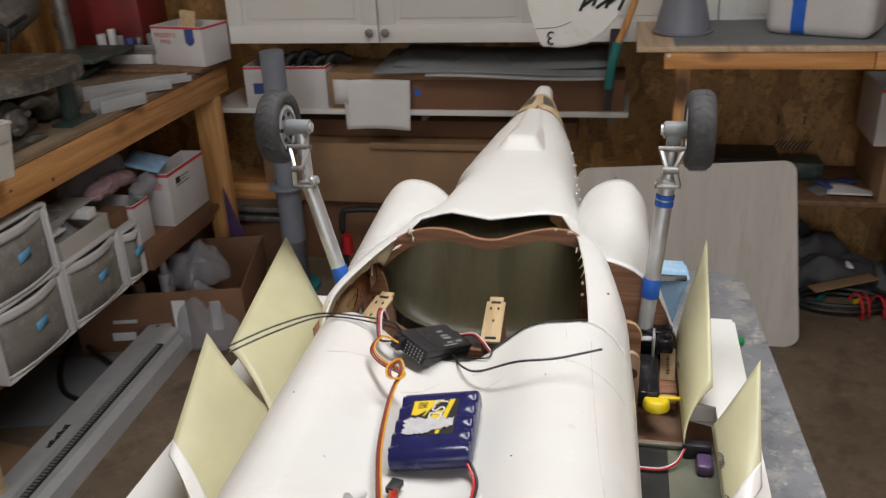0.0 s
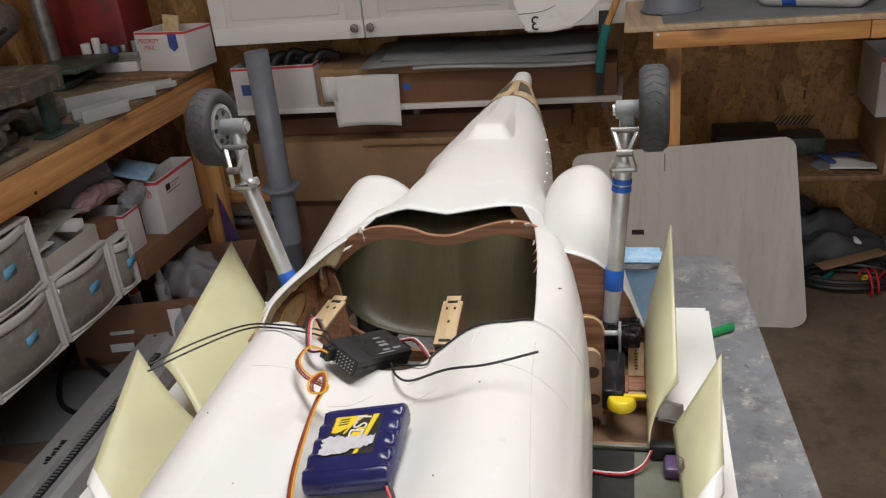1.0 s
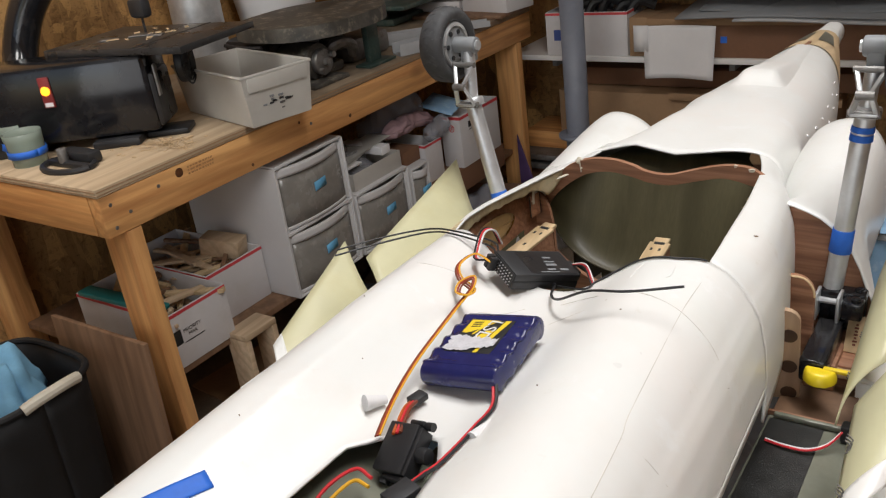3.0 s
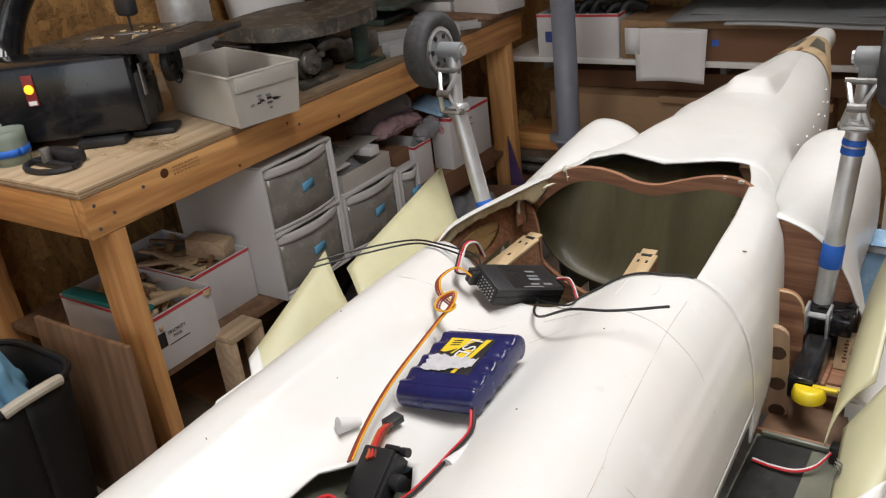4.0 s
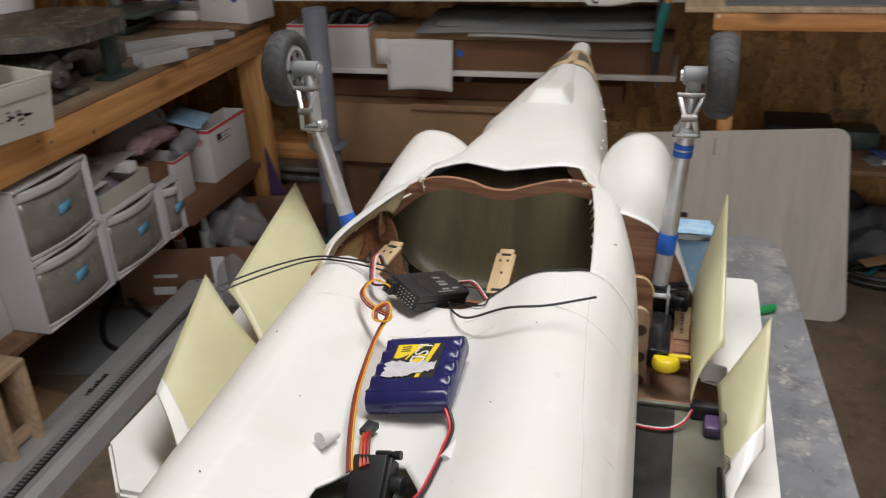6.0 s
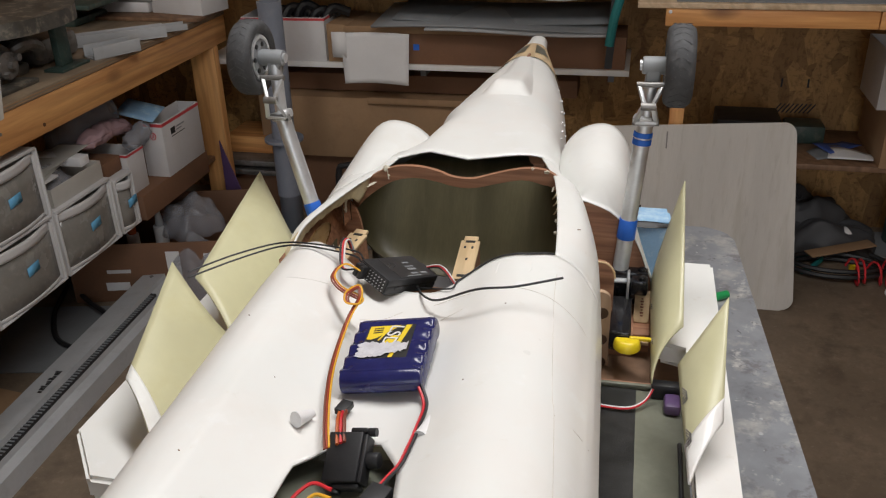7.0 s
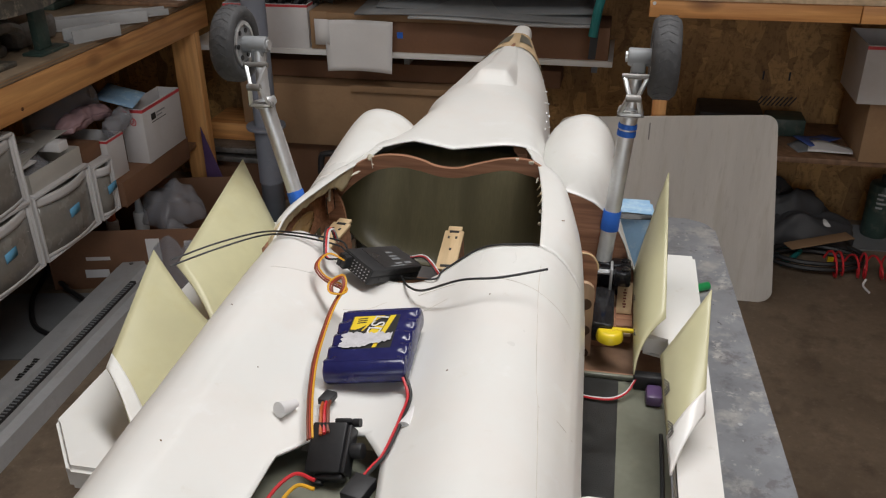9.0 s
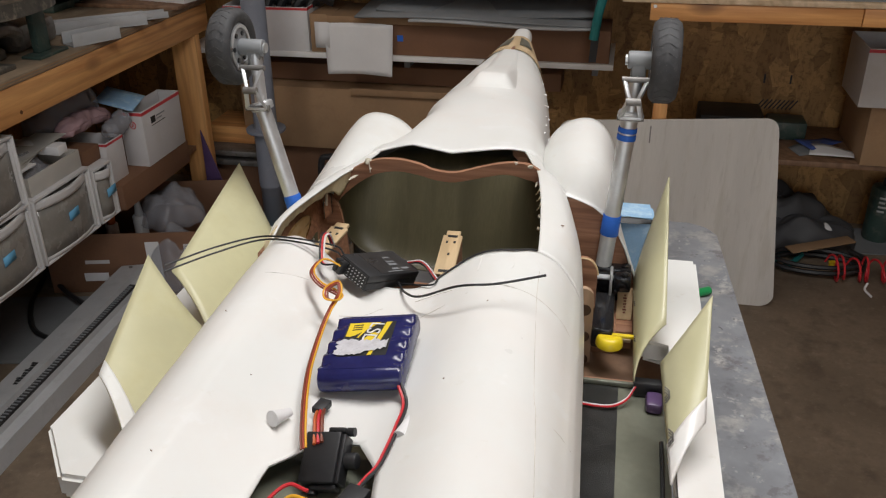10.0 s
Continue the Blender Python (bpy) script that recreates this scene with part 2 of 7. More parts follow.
M_wirered = plain("red_wire", (0.62, 0.03, 0.04), 0.4, var=0.1)
M_wiremar = plain("maroon_wire", (0.34, 0.045, 0.02), 0.4, var=0.1)
M_wireyel = plain("yellow_wire", (0.8, 0.42, 0.03), 0.4, var=0.1)
M_wirebrn = plain("brown_wire", (0.2, 0.05, 0.025), 0.4, var=0.1)
M_wireora = plain("orange_wire", (0.5, 0.11, 0.025), 0.4, var=0.1)
M_dust = plain("sawdust", (0.55, 0.4, 0.24), 0.9, var=0.2, scale=60, fine=400, bump=0.6)
M_yellowpl = plain("yellow_plastic", (0.8, 0.6, 0.02), 0.35, var=0.08)
M_blackink = plain("black_ink", (0.02, 0.02, 0.02), 0.5, var=0.2)
M_cloth = plain("blue_cloth", (0.2, 0.42, 0.6), 0.85, var=0.15, scale=20, fine=300, bump=0.5)
M_purple = plain("purple_plastic", (0.12, 0.07, 0.17), 0.35, var=0.2)
M_frost = plain("grey_rubber_mat", (0.2, 0.21, 0.22), 0.7, var=0.15, scale=8, fine=150)
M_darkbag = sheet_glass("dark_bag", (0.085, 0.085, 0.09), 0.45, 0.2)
M_pinkbag = sheet_glass("pink_bag", (0.6, 0.4, 0.43), 0.25, 0.0, 0.62)
M_binblack = plain("black_bin_plastic", (0.009, 0.009, 0.01), 0.6, var=0.3, scale=20, fine=200)
M_cream = plain("cream_plastic", (0.6, 0.55, 0.45), 0.5, var=0.1)
M_glow = bpy.data.materials.new("switch_glow")
M_glow.use_nodes = True
M_glow.node_tree.nodes["Principled BSDF"].inputs["Base Color"].default_value = (1, 0.45, 0.02, 1)
M_glow.node_tree.nodes["Principled BSDF"].inputs["Emission Color"].default_value = (1, 0.4, 0.02, 1)
M_glow.node_tree.nodes["Principled BSDF"].inputs["Emission Strength"].default_value = 1.6


# ---- mesh helpers ----
def B():
    return bmesh.new()


def add_box(bm, lo, hi, bev=0.0, m=None, seg=2):
    lo, hi = Vector(lo), Vector(hi)
    mm = Matrix.Translation((lo + hi) / 2) @ Matrix.Diagonal((*(hi - lo), 1))
    vs = bmesh.ops.create_cube(bm, size=1, matrix=mm)["verts"]
    if bev:
        es = list({e for v in vs for e in v.link_edges})
        r = bmesh.ops.bevel(bm, geom=es, offset=bev, segments=seg, profile=0.5, affect="EDGES")
        vs = list({v for f in r["faces"] for v in f.verts} | {v for v in vs if v.is_valid})
    if m is not None:
        bmesh.ops.transform(bm, matrix=m, verts=vs)
    return bm


def add_cyl(bm, p, q, r, r2=None, seg=20, cap=True, bev=0.0):
    p, q = Vector(p), Vector(q)
    d = q - p
    m = Matrix.Translation((p + q) / 2) @ d.to_track_quat("Z", "Y").to_matrix().to_4x4()
    vs = bmesh.ops.create_cone(bm, cap_ends=cap, segments=seg, radius1=r, radius2=r if r2 is None else r2, depth=d.length, matrix=m)["verts"]
    if bev:
        es = [e for e in {e for v in vs for e in v.link_edges} if any(len(f.verts) > 4 for f in e.link_faces)]
        bmesh.ops.bevel(bm, geom=es, offset=bev, segments=2, profile=0.5, affect="EDGES")
    return bm


def smooth_path(pts, n=8):
    pts = [Vector(p) for p in pts]
    ext = [pts[0] * 2 - pts[1]] + pts + [pts[-1] * 2 - pts[-2]]
    out = []
    for i in range(1, len(ext) - 2):
        a, b, c, d = ext[i - 1:i + 3]
        for k in range(n):
            t = k / n
            out.append(0.5 * ((2 * b) + (c - a) * t + (2 * a - 5 * b + 4 * c - d) * t * t + (3 * b - a - 3 * c + d) * t ** 3))
    out.append(pts[-1])
    return out


def add_tube(bm, pts, r, seg=8, n=8, taper=1.0):
    path = smooth_path(pts, n) if n > 1 else [Vector(p) for p in pts]
    up, rings = Vector((0, 0, 1)), []
    for i, p in enumerate(path):
        d = (path[min(i + 1, len(path) - 1)] - path[max(i - 1, 0)]).normalized()
        x = d.cross(up)
        x = x.normalized() if x.length > 1e-4 else Vector((1, 0, 0))
        y = x.cross(d)
        rr = r * (1 + (taper - 1) * i / max(1, len(path) - 1))
        rings.append([bm.verts.new(p + rr * (math.cos(a) * x + math.sin(a) * y)) for a in (2 * math.pi * k / seg for k in range(seg))])
    for a, b in zip(rings, rings[1:]):
        for k in range(seg):
            bm.faces.new((a[k], a[(k + 1) % seg], b[(k + 1) % seg], b[k]))
    bm.faces.new(rings[0][::-1])
    bm.faces.new(rings[-1])
    return bm


def add_sheet(bm, fn, nu, nv):
    """A grid of quads through fn(a, b), a and b from 0 to 1."""
    g = [[bm.verts.new(fn(i / nu, j / nv)) for j in range(nv + 1)] for i in range(nu + 1)]
    for i in range(nu):
        for j in range(nv):
            bm.faces.new((g[i][j], g[i + 1][j], g[i + 1][j + 1], g[i][j + 1]))
    return bm


def add_prism(bm, poly, place, depth):
    """Extrudes a flat outline: place maps (a, b, c) to the world, c runs from 0 to depth."""
    lo = [bm.verts.new(place(a, b, 0)) for a, b in poly]
    hi = [bm.verts.new(place(a, b, depth)) for a, b in poly]
    bm.faces.new(lo[::-1])
    bm.faces.new(hi)
    for i in range(len(poly)):
        j = (i + 1) % len(poly)
        bm.faces.new((lo[i], lo[j], hi[j], hi[i]))
    return bm


def add_ring_band(bm, outer, inner, place, depth):
    """A flat band between two open outlines with as many points, extruded."""
    rows = [[bm.verts.new(place(*p, c)) for p in line] for line in (outer, inner) for c in (0, depth)]
    o0, o1, i0, i1 = rows
    for a, b in ((o0, o1), (i1, i0), (i0, o0), (o1, i1)):
        for k in range(len(a) - 1):
            bm.faces.new((a[k], a[k + 1], b[k + 1], b[k]))
    bm.faces.new((o0[0], o1[0], i1[0], i0[0]))
    bm.faces.new((o0[-1], i0[-1], i1[-1], o1[-1]))
    return bm


def part(name, bm, material, parent=None, label="", smooth=30, thick=0.0, offset=-1.0, inner=None):
    me = bpy.data.meshes.new(name)
    bmesh.ops.recalc_face_normals(bm, faces=bm.faces) if not thick else None
    if smooth:
        for f in bm.faces:
            f.smooth = True
        for e in bm.edges:
            if len(e.link_faces) == 2 and e.calc_face_angle(0) > radians(smooth):
                e.smooth = False
    bm.to_mesh(me)
    bm.free()
    me.materials.append(material)
    ob = new(name, me)
    if thick:
        s = ob.modifiers.new("thickness", "SOLIDIFY")
        s.thickness, s.offset = thick, offset
        if inner is not None:
            me.materials.append(inner)
            s.material_offset = 1
    if parent is not None:
        ob.parent = parent
        if parent.type == "EMPTY":
            ob.matrix_parent_inverse = parent.matrix_basis.inverted()
    if label:
        ob["label"] = label
    return ob


def thing(name, at, label, category, group="", kind=""):
    ob = new(name)
    ob.empty_display_size = 0.05
    ob.matrix_basis = Matrix.Translation(at)
    return tagged(ob, label, category, group, kind)


def lone(name, bm, material, label, category, group="", kind="", **kw):
    return tagged(part(name, bm, material, **kw), label, category, group, kind)


def words(name, text, size, m, material, parent):
    """Flat lettering as a mesh of its own."""
    c = bpy.data.curves.new(name, "FONT")
    c.body, c.size, c.extrude, c.align_x, c.align_y = text, size, 0.0001, "CENTER", "CENTER"
    tmp = bpy.data.objects.new("tmp", c)
    me = bpy.data.meshes.new_from_object(tmp)
    bpy.data.objects.remove(tmp)
    me.transform(m)
    bm = B()
    bm.from_mesh(me)
    return part(name, bm, material, parent, smooth=0)


# ---- room ----
XL, XR, YB, YF, ZC = -1.62, 2.6, 3.36, -2.6, 2.42
bm = B(); add_box(bm, (XL - 0.1, YF - 0.1, -0.1), (XR + 0.1, YB + 0.1, 0))
lone("floor", bm, M_concrete, "brown stained concrete garage floor", "floor", kind="structure")
bm = B(); add_box(bm, (XL - 0.1, YB, 0), (XR + 0.1, YB + 0.1, ZC))
WALL_N = lone("wall_north", bm, M_osb, "unpainted strand board wall behind the shelves", "wall", kind="structure")
bm = B(); add_box(bm, (XL - 0.1, YF - 0.1, 0), (XL, YB, ZC))
lone("wall_west", bm, M_osb, "unpainted strand board wall behind the workbench", "wall", kind="structure")
bm = B(); add_box(bm, (XR, YF - 0.1, 0), (XR + 0.1, YB, ZC))
lone("wall_east", bm, M_osb, "unpainted strand board wall of the garage", "wall", kind="structure")
# out-of-view wall; its open doorway is assumed, to go with the daylight lamp
bm = B()
add_box(bm, (XL, YF - 0.1, 0), (-1.15, YF, ZC)); add_box(bm, (1.55, YF - 0.1, 0), (XR, YF, ZC)); add_box(bm, (-1.15, YF - 0.1, 2.3), (1.55, YF, ZC))
lone("wall_south", bm, M_osb, "unseen strand board wall with an assumed open garage doorway", "wall", kind="structure")
bm = B(); add_box(bm, (XL - 0.1, YF - 0.1, ZC), (XR + 0.1, YB + 0.1, ZC + 0.1))
lone("ceiling", bm, M_white, "plain white garage ceiling", "ceiling", kind="structure")


# ---- left workbench ----
def workbench():
    t = thing("workbench", (-1.25, 2.17, 0), "pine workbench with a plywood top and lower shelf", "workbench")
    y0, y1, xf = 1.275, 3.06, -0.9
    bm = B(); add_box(bm, (XL + 0.005, y0, 0.772), (xf, y1, 0.79), 0.0015); part("tabletop", bm, M_bench, t, "worn plywood top, darker at the far end")
    for z in (0.7755, 0.7825):
        bm = B(); add_box(bm, (xf - 0.001, y0 + 0.002, z), (xf + 0.0007, y1 - 0.002, z + 0.0028), 0.0003); part("ply_layer", bm, M_card, t)
        bm = B(); add_box(bm, (XL + 0.01, y0 - 0.0007, z), (xf - 0.0012, y0 + 0.001, z + 0.0028), 0.0003); part("ply_layer", bm, M_card, t)
    bm = B(); add_box(bm, (xf - 0.038, y0 + 0.002, 0.683), (xf - 0.001, y1 - 0.002, 0.771), 0.003); part("front_apron", bm, M_pine_y, t)
    bm = B(); add_box(bm, (XL + 0.005, y0 + 0.002, 0.683), (xf - 0.0395, y0 + 0.04, 0.771), 0.003); part("side_apron", bm, M_pine_x, t)
    for y, x in ((y0 + 0.004, xf - 0.092), (y1 - 0.15, xf - 0.092)):
        bm = B(); add_box(bm, (x, y + 0.04, 0), (x + 0.089, y + 0.078, 0.682), 0.003); part("leg", bm, M_pine_z, t)
    for y in (y0 + 0.044, y1 - 0.11):
        bm = B(); add_box(bm, (XL + 0.01, y, 0), (XL + 0.048, y + 0.089, 0.771), 0.003); part("leg", bm, M_pine_z, t)
    bm = B(); add_box(bm, (XL + 0.05, y0 + 0.09, 0.277), (-0.955, 2.98, 0.295), 0.0015); part("lower_shelf", bm, M_brownply, t)
    for y, z in ((1.3, 0.75), (1.34, 0.72), (1.3, 0.70), (1.42, 0.745), (1.9, 0.73)):
        bm = B(); add_cyl(bm, (xf - 0.002, y, z), (xf + 0.0006, y, z), 0.004, seg=10); part("screw", bm, M_steel, t)
    for y, z, r in ((1.479, 0.7535, 0.0105), (1.685, 0.697, 0.004), (1.86, 0.745, 0.0035), (2.05, 0.705, 0.005)):
        bm = B(); add_cyl(bm, (xf - 0.002, y, z), (xf - 0.0004, y, z), r, seg=18); part("knot", bm, M_knot, t)
    random.seed(12)
    for row in range(3):
        y = 1.502
        while y < 1.575:
            w = random.uniform(0.003, 0.008)
            bm = B(); add_box(bm, (xf - 0.002, y, 0.7405 + 0.0075 * row), (xf - 0.0005, y + w, 0.7445 + 0.0075 * row)); part("mill_stamp", bm, M_stamp, t)
            y += w + random.uniform(0.0015, 0.004)


workbench()


def heap(name, cx, cy, z, rx, ry, h, material, label, category, seed):
    """A crumpled soft heap, such as a bag."""
    bm = B()
    def f(p, q):
        a, s = 2 * math.pi * p, q ** 0.7
        k = 1 + 0.35 * noise.noise(Vector((math.cos(a) * 2.2, math.sin(a) * 2.2, seed + 2.5 * q)))
        zz = h * max(0.0, 1 - q * q) * (1 + 0.5 * noise.noise(Vector((math.cos(a) * 3 * q, math.sin(a) * 3 * q, seed * 3))))
        return Vector((cx + rx * s * k * math.cos(a), cy + ry * s * k * math.sin(a), z + zz))
    add_sheet(bm, f, 40, 12)
    return lone(name, bm, material, label, category, thick=0.002, smooth=25)


# ---- bench things ----
M_dullred = plain("dull_red_enamel", (0.2, 0.02, 0.02), 0.55, var=0.35, scale=6, fine=100, stain=(0.08, 0.03, 0.025), amount=0.6)
M_blackgloss = plain("black_gloss_enamel", (0.012, 0.012, 0.014), 0.16, var=0.3, scale=10, fine=160, bump=0.06, stain=(0.05, 0.045, 0.04), amount=0.3)
M_dustyblack = plain("dusty_black_enamel", (0.03, 0.03, 0.031), 0.3, var=0.4, scale=12, fine=120, bump=0.1, stain=(0.13, 0.12, 0.11), amount=0.4)

def scroll_saw():
    t = thing("scroll_saw", (-1.25, 1.55, 0.79), "black bench scroll saw with a lit orange switch, dusty", "power tool")
    m = pose(-1.402, 1.289, 0.79, 0, 0, 36)
    L = 0.46
    bm = B(); add_box(bm, (0, 0, 0.022), (L, 0.15, 0.2), 0.014, m); part("body", bm, M_blackgloss, t, "glossy black cast body")
    bm = B(); add_box(bm, (L - 0.012, 0.006, 0.03), (L + 0.01, 0.13, 0.155), 0.012, m); part("end_cover", bm, M_blackpaint, t)
    for lo, hi in (((0.05, 0.01, 0), (0.17, 0.07, 0.024)), ((L - 0.16, -0.018, 0), (L - 0.05, 0.05, 0.02)), ((L - 0.05, 0.03, 0), (L + 0.05, 0.1, 0.016)), ((0.05, 0.09, 0), (0.17, 0.15, 0.024))):
        bm = B(); add_box(bm, lo, hi, 0.006, m); part("foot", bm, M_black, t)
    tilt = pose(-1.12, 1.655, 0.9975, 0, 0, 9)
    bm = B(); add_box(bm, (-0.205, -0.13, -0.008), (0.205, 0.13, 0.008), 0.003, tilt); part("table", bm, M_dustyblack, t, "dusty black tilting table")
    bm = B(); add_box(bm, (0.07, -0.1295, 0.0078), (0.08, 0.1295, 0.0086), 0, tilt); part("table_slot", bm, M_black, t)
    for x, w in ((-0.03, 0.03), (0.02, 0.018), (-0.1, 0.02)):
        bm = B(); add_box(bm, (x - w, -0.02, 0.0082), (x + w, 0.0, 0.011), 0.001, tilt @ pose(0, 0.06 * w * 30 - 0.03, 0, 0, 0, 20)); part("clamp_bar", bm, M_steel, t)
    bm = B(); add_tube(bm, [(-1.45, 1.5, 0.87), (-1.5, 1.55, 0.98), (-1.47, 1.6, 1.1), (-1.38, 1.66, 1.19), (-1.25, 1.72, 1.22)], 0.042, 14); part("arm", bm, M_blackgloss, t)
    sw = m @ pose(0.23, 0, 0.142)
    bm = B(); add_box(bm, (-0.0125, -0.005, -0.034), (0.0125, 0.001, 0.034), 0.002, sw); part("switch_plate", bm, M_dullred, t)
    bm = B(); add_cyl(bm, sw @ Vector((0, -0.009, 0.004)), sw @ Vector((0, -0.004, 0.004)), 0.0105, seg=18, bev=0.002); part("switch_lamp", bm, M_glow, t, "glowing orange switch")
    bm = B(); add_box(bm, (-0.009, -0.0062, -0.031), (0.009, -0.0045, -0.022), 0, sw); part("switch_label", bm, M_paper, t)
    hub = Vector((-1.06, 1.672, 0.938))
    ax = (m @ Vector((1, 0, 0)) - m @ Vector((0, 0, 0)))
    bm = B(); add_cyl(bm, hub, hub + ax * 0.02, 0.044, seg=28, bev=0.004); part("motor", bm, M_black, t)
    sx, sz = Vector((-ax.y, ax.x, 0)), Vector((0, 0, 1))
    for k in range(5):
        rr = 0.014 + 0.0088 * k
        bm = B(); add_tube(bm, [hub + ax * 0.024 + (sx * math.cos(a) + sz * math.sin(a)) * rr for a in [q * math.pi / 12 for q in range(25)]], 0.0022, 6, 1); part("vent_ring", bm, M_black, t)
    bm = B(); add_box(bm, (L + 0.0085, 0.012, 0.1), (L + 0.013, 0.03, 0.17), 0.001, m); part("bracket", bm, M_steel, t)
    random.seed(4)
    for k in range(16):
        c = tilt @ Vector((random.uniform(-0.1, 0.06), random.uniform(-0.06, 0.11), 0.0105))
        bm = B(); add_box(bm, (-0.007, -0.002, -0.0015), (0.007, 0.002, 0.0015), 0, Matrix.Translation(c) @ pose(0, 0, 0, 0, 0, random.uniform(0, 180))); part("wood_shaving", bm, M_dust, t)
    bm = B(); add_cyl(bm, (-1.175, 1.69, 1.003), (-1.175, 1.69, 1.18), 0.003, seg=10); add_box(bm, (-1.203, 1.675, 1.04), (-1.147, 1.705, 1.085), 0.01); part("blade_guard", bm, M_black, t)


scroll_saw()


def bin_open(name, m, sx, sy, sz, material, label, tape=True):
    t = thing(name, m.translation, label, "storage bin")
    w = 0.0035
    fl = 0.012
    bm = B()
    def wall(p0, p1, q0, q1):
        vs = [bm.verts.new(m @ Vector(p)) for p in (p0, p1, q1, q0)]
        bm.faces.new(vs)
    a, b = sx / 2, sy / 2
    c = [(-a + fl, -b + fl), (a - fl, -b + fl), (a - fl, b - fl), (-a + fl, b - fl)]
    d = [(-a, -b), (a, -b), (a, b), (-a, b)]
    bm.faces.new([bm.verts.new(m @ Vector((*p, 0.003))) for p in c])
    for i in range(4):
        j = (i + 1) % 4
        wall((*c[i], 0.003), (*c[j], 0.003), (*d[i], sz), (*d[j], sz))
    bmesh.ops.remove_doubles(bm, verts=bm.verts, dist=0.0005)
    part("shell", bm, material, t, thick=w, smooth=0)
    bm = B(); add_tube(bm, [m @ Vector((*p, sz)) for p in (d + d[:1])], 0.004, 6, 1); part("rim", bm, material, t)
    if tape:
        bm = B(); add_box(bm, (a - 0.004, -b * 0.86, sz * 0.7), (a + 0.003, b * 0.86, sz * 0.97), 0.002, m); part("pull_lip", bm, material, t)
        random.seed(9)
        for k in range(16):
            y, z = random.gauss(0, 0.018), sz * 0.4 + random.gauss(0, 0.008)
            w = random.uniform(0.002, 0.007)
            bm = B(); add_box(bm, (a - 0.0105 + 0.11 * (z - 0.03), y - w, z - w * 0.4), (a - 0.0075 + 0.11 * (z - 0.03), y + w, z + w * 0.4), 0.0005, m); part("printed_mark", bm, random.choice((M_black, M_steel, M_grey)), t)
    return t


bin_open("plastic_drawer_bin", pose(-0.992, 1.79, 0.79, 0, 0, -14), 0.34, 0.184, 0.12, M_clear, "empty milky plastic drawer standing on the workbench")


random.seed(31)
bm = B()
for k in range(260):
    d = random.random() ** 1.6
    a = random.uniform(0, 2 * math.pi)
    L = random.uniform(0.002, 0.008)
    add_box(bm, (-L, -0.0012, 0), (L, 0.0012, 0.0008), 0, pose(-1.0 + 0.095 * d * math.cos(a), 1.535 + 0.05 * d * math.sin(a), 0.7903 + 0.009 * (1 - d) * random.random(), random.uniform(-12, 12), random.uniform(-12, 12), random.uniform(0, 180)))
lone("sawdust", bm, M_dust, "scattered pale sawdust and shavings on the workbench", "sawdust", kind="stuff")


def cup(x, y, r, h):
    t = thing("mixing_cup", (x, y, 0.79), "translucent mixing cup with a band of blue tape", "cup", "mixing cups on the bench")
    bm = B()
    add_sheet(bm, lambda p, q: Vector((x + (r * (0.9 + 0.1 * q)) * math.cos(2 * math.pi * p), y + (r * (0.9 + 0.1 * q)) * math.sin(2 * math.pi * p), 0.7925 + h * q)), 28, 4)
    bmesh.ops.remove_doubles(bm, verts=bm.verts, dist=0.0003)
    part("wall", bm, M_cup, t, thick=0.0018)
    bm = B(); add_cyl(bm, (x, y, 0.7905), (x, y, 0.793), r * 0.9, seg=28); part("base", bm, M_cup, t)
    bm = B()
    add_sheet(bm, lambda p, q: Vector((x + r * 1.0 * math.cos(2 * math.pi * p), y + r * 1.0 * math.sin(2 * math.pi * p), 0.79 + h * (0.3 + 0.22 * q))), 28, 1)
    part("tape_band", bm, M_tape, t, thick=0.001, offset=1)


cup(-1.238, 1.35, 0.041, 0.072)
cup(-1.325, 1.385, 0.041, 0.076)

def clamp_knob():
    t = thing("clamp_knob", (-1.105, 1.36, 0.79), "black plastic knob plate with a short post", "knob")
    c = Vector((-1.105, 1.358, 0.796))
    bm = B(); add_tube(bm, [c + Vector((0.07 * math.cos(a), 0.045 * math.sin(a), 0)) for a in [k * math.pi / 14 for k in range(29)]], 0.007, 8, 1); part("ring", bm, M_black, t)
    bm = B(); add_box(bm, (-0.07, -0.009, -0.004), (0.07, 0.009, 0.008), 0.003, Matrix.Translation(c)); part("bar", bm, M_black, t)
    bm = B(); add_box(bm, (-0.06, 0.018, -0.005), (0.05, 0.055, 0.022), 0.007, Matrix.Translation(c)); part("plate", bm, M_black, t)
    bm = B(); add_cyl(bm, c + Vector((-0.012, 0, 0.004)), c + Vector((-0.012, 0, 0.036)), 0.011, seg=18, bev=0.002); part("post", bm, M_steel, t)


clamp_knob()

random.seed(12)
bm = B()
for k in range(170):
    x, y = random.gauss(-1.1, 0.09), random.gauss(1.56, 0.07)
    if not (-1.4 < x < -0.91 and 1.3 < y < 1.9):
        continue
    w = abs(random.gauss(0, 0.0028)) + 0.0008
    add_box(bm, (-w, -w * 0.5, 0), (w, w * 0.5, w * 0.35), 0, pose(x, y, 0.79, 0, 0, random.uniform(0, 180)))
lone("wood_chips", bm, M_dust, "loose wood chips and sawdust on the workbench", "sawdust", kind="stuff", smooth=0)


M_dusty = plain("dusty_cast_iron", (0.08, 0.073, 0.062), 0.5, var=0.5, scale=14, fine=90, bump=0.4, stain=(0.36, 0.31, 0.24), amount=0.65, marks=(((0.05, 0.05, 0.05), 18, 0.55, 0.65, 0.7),))
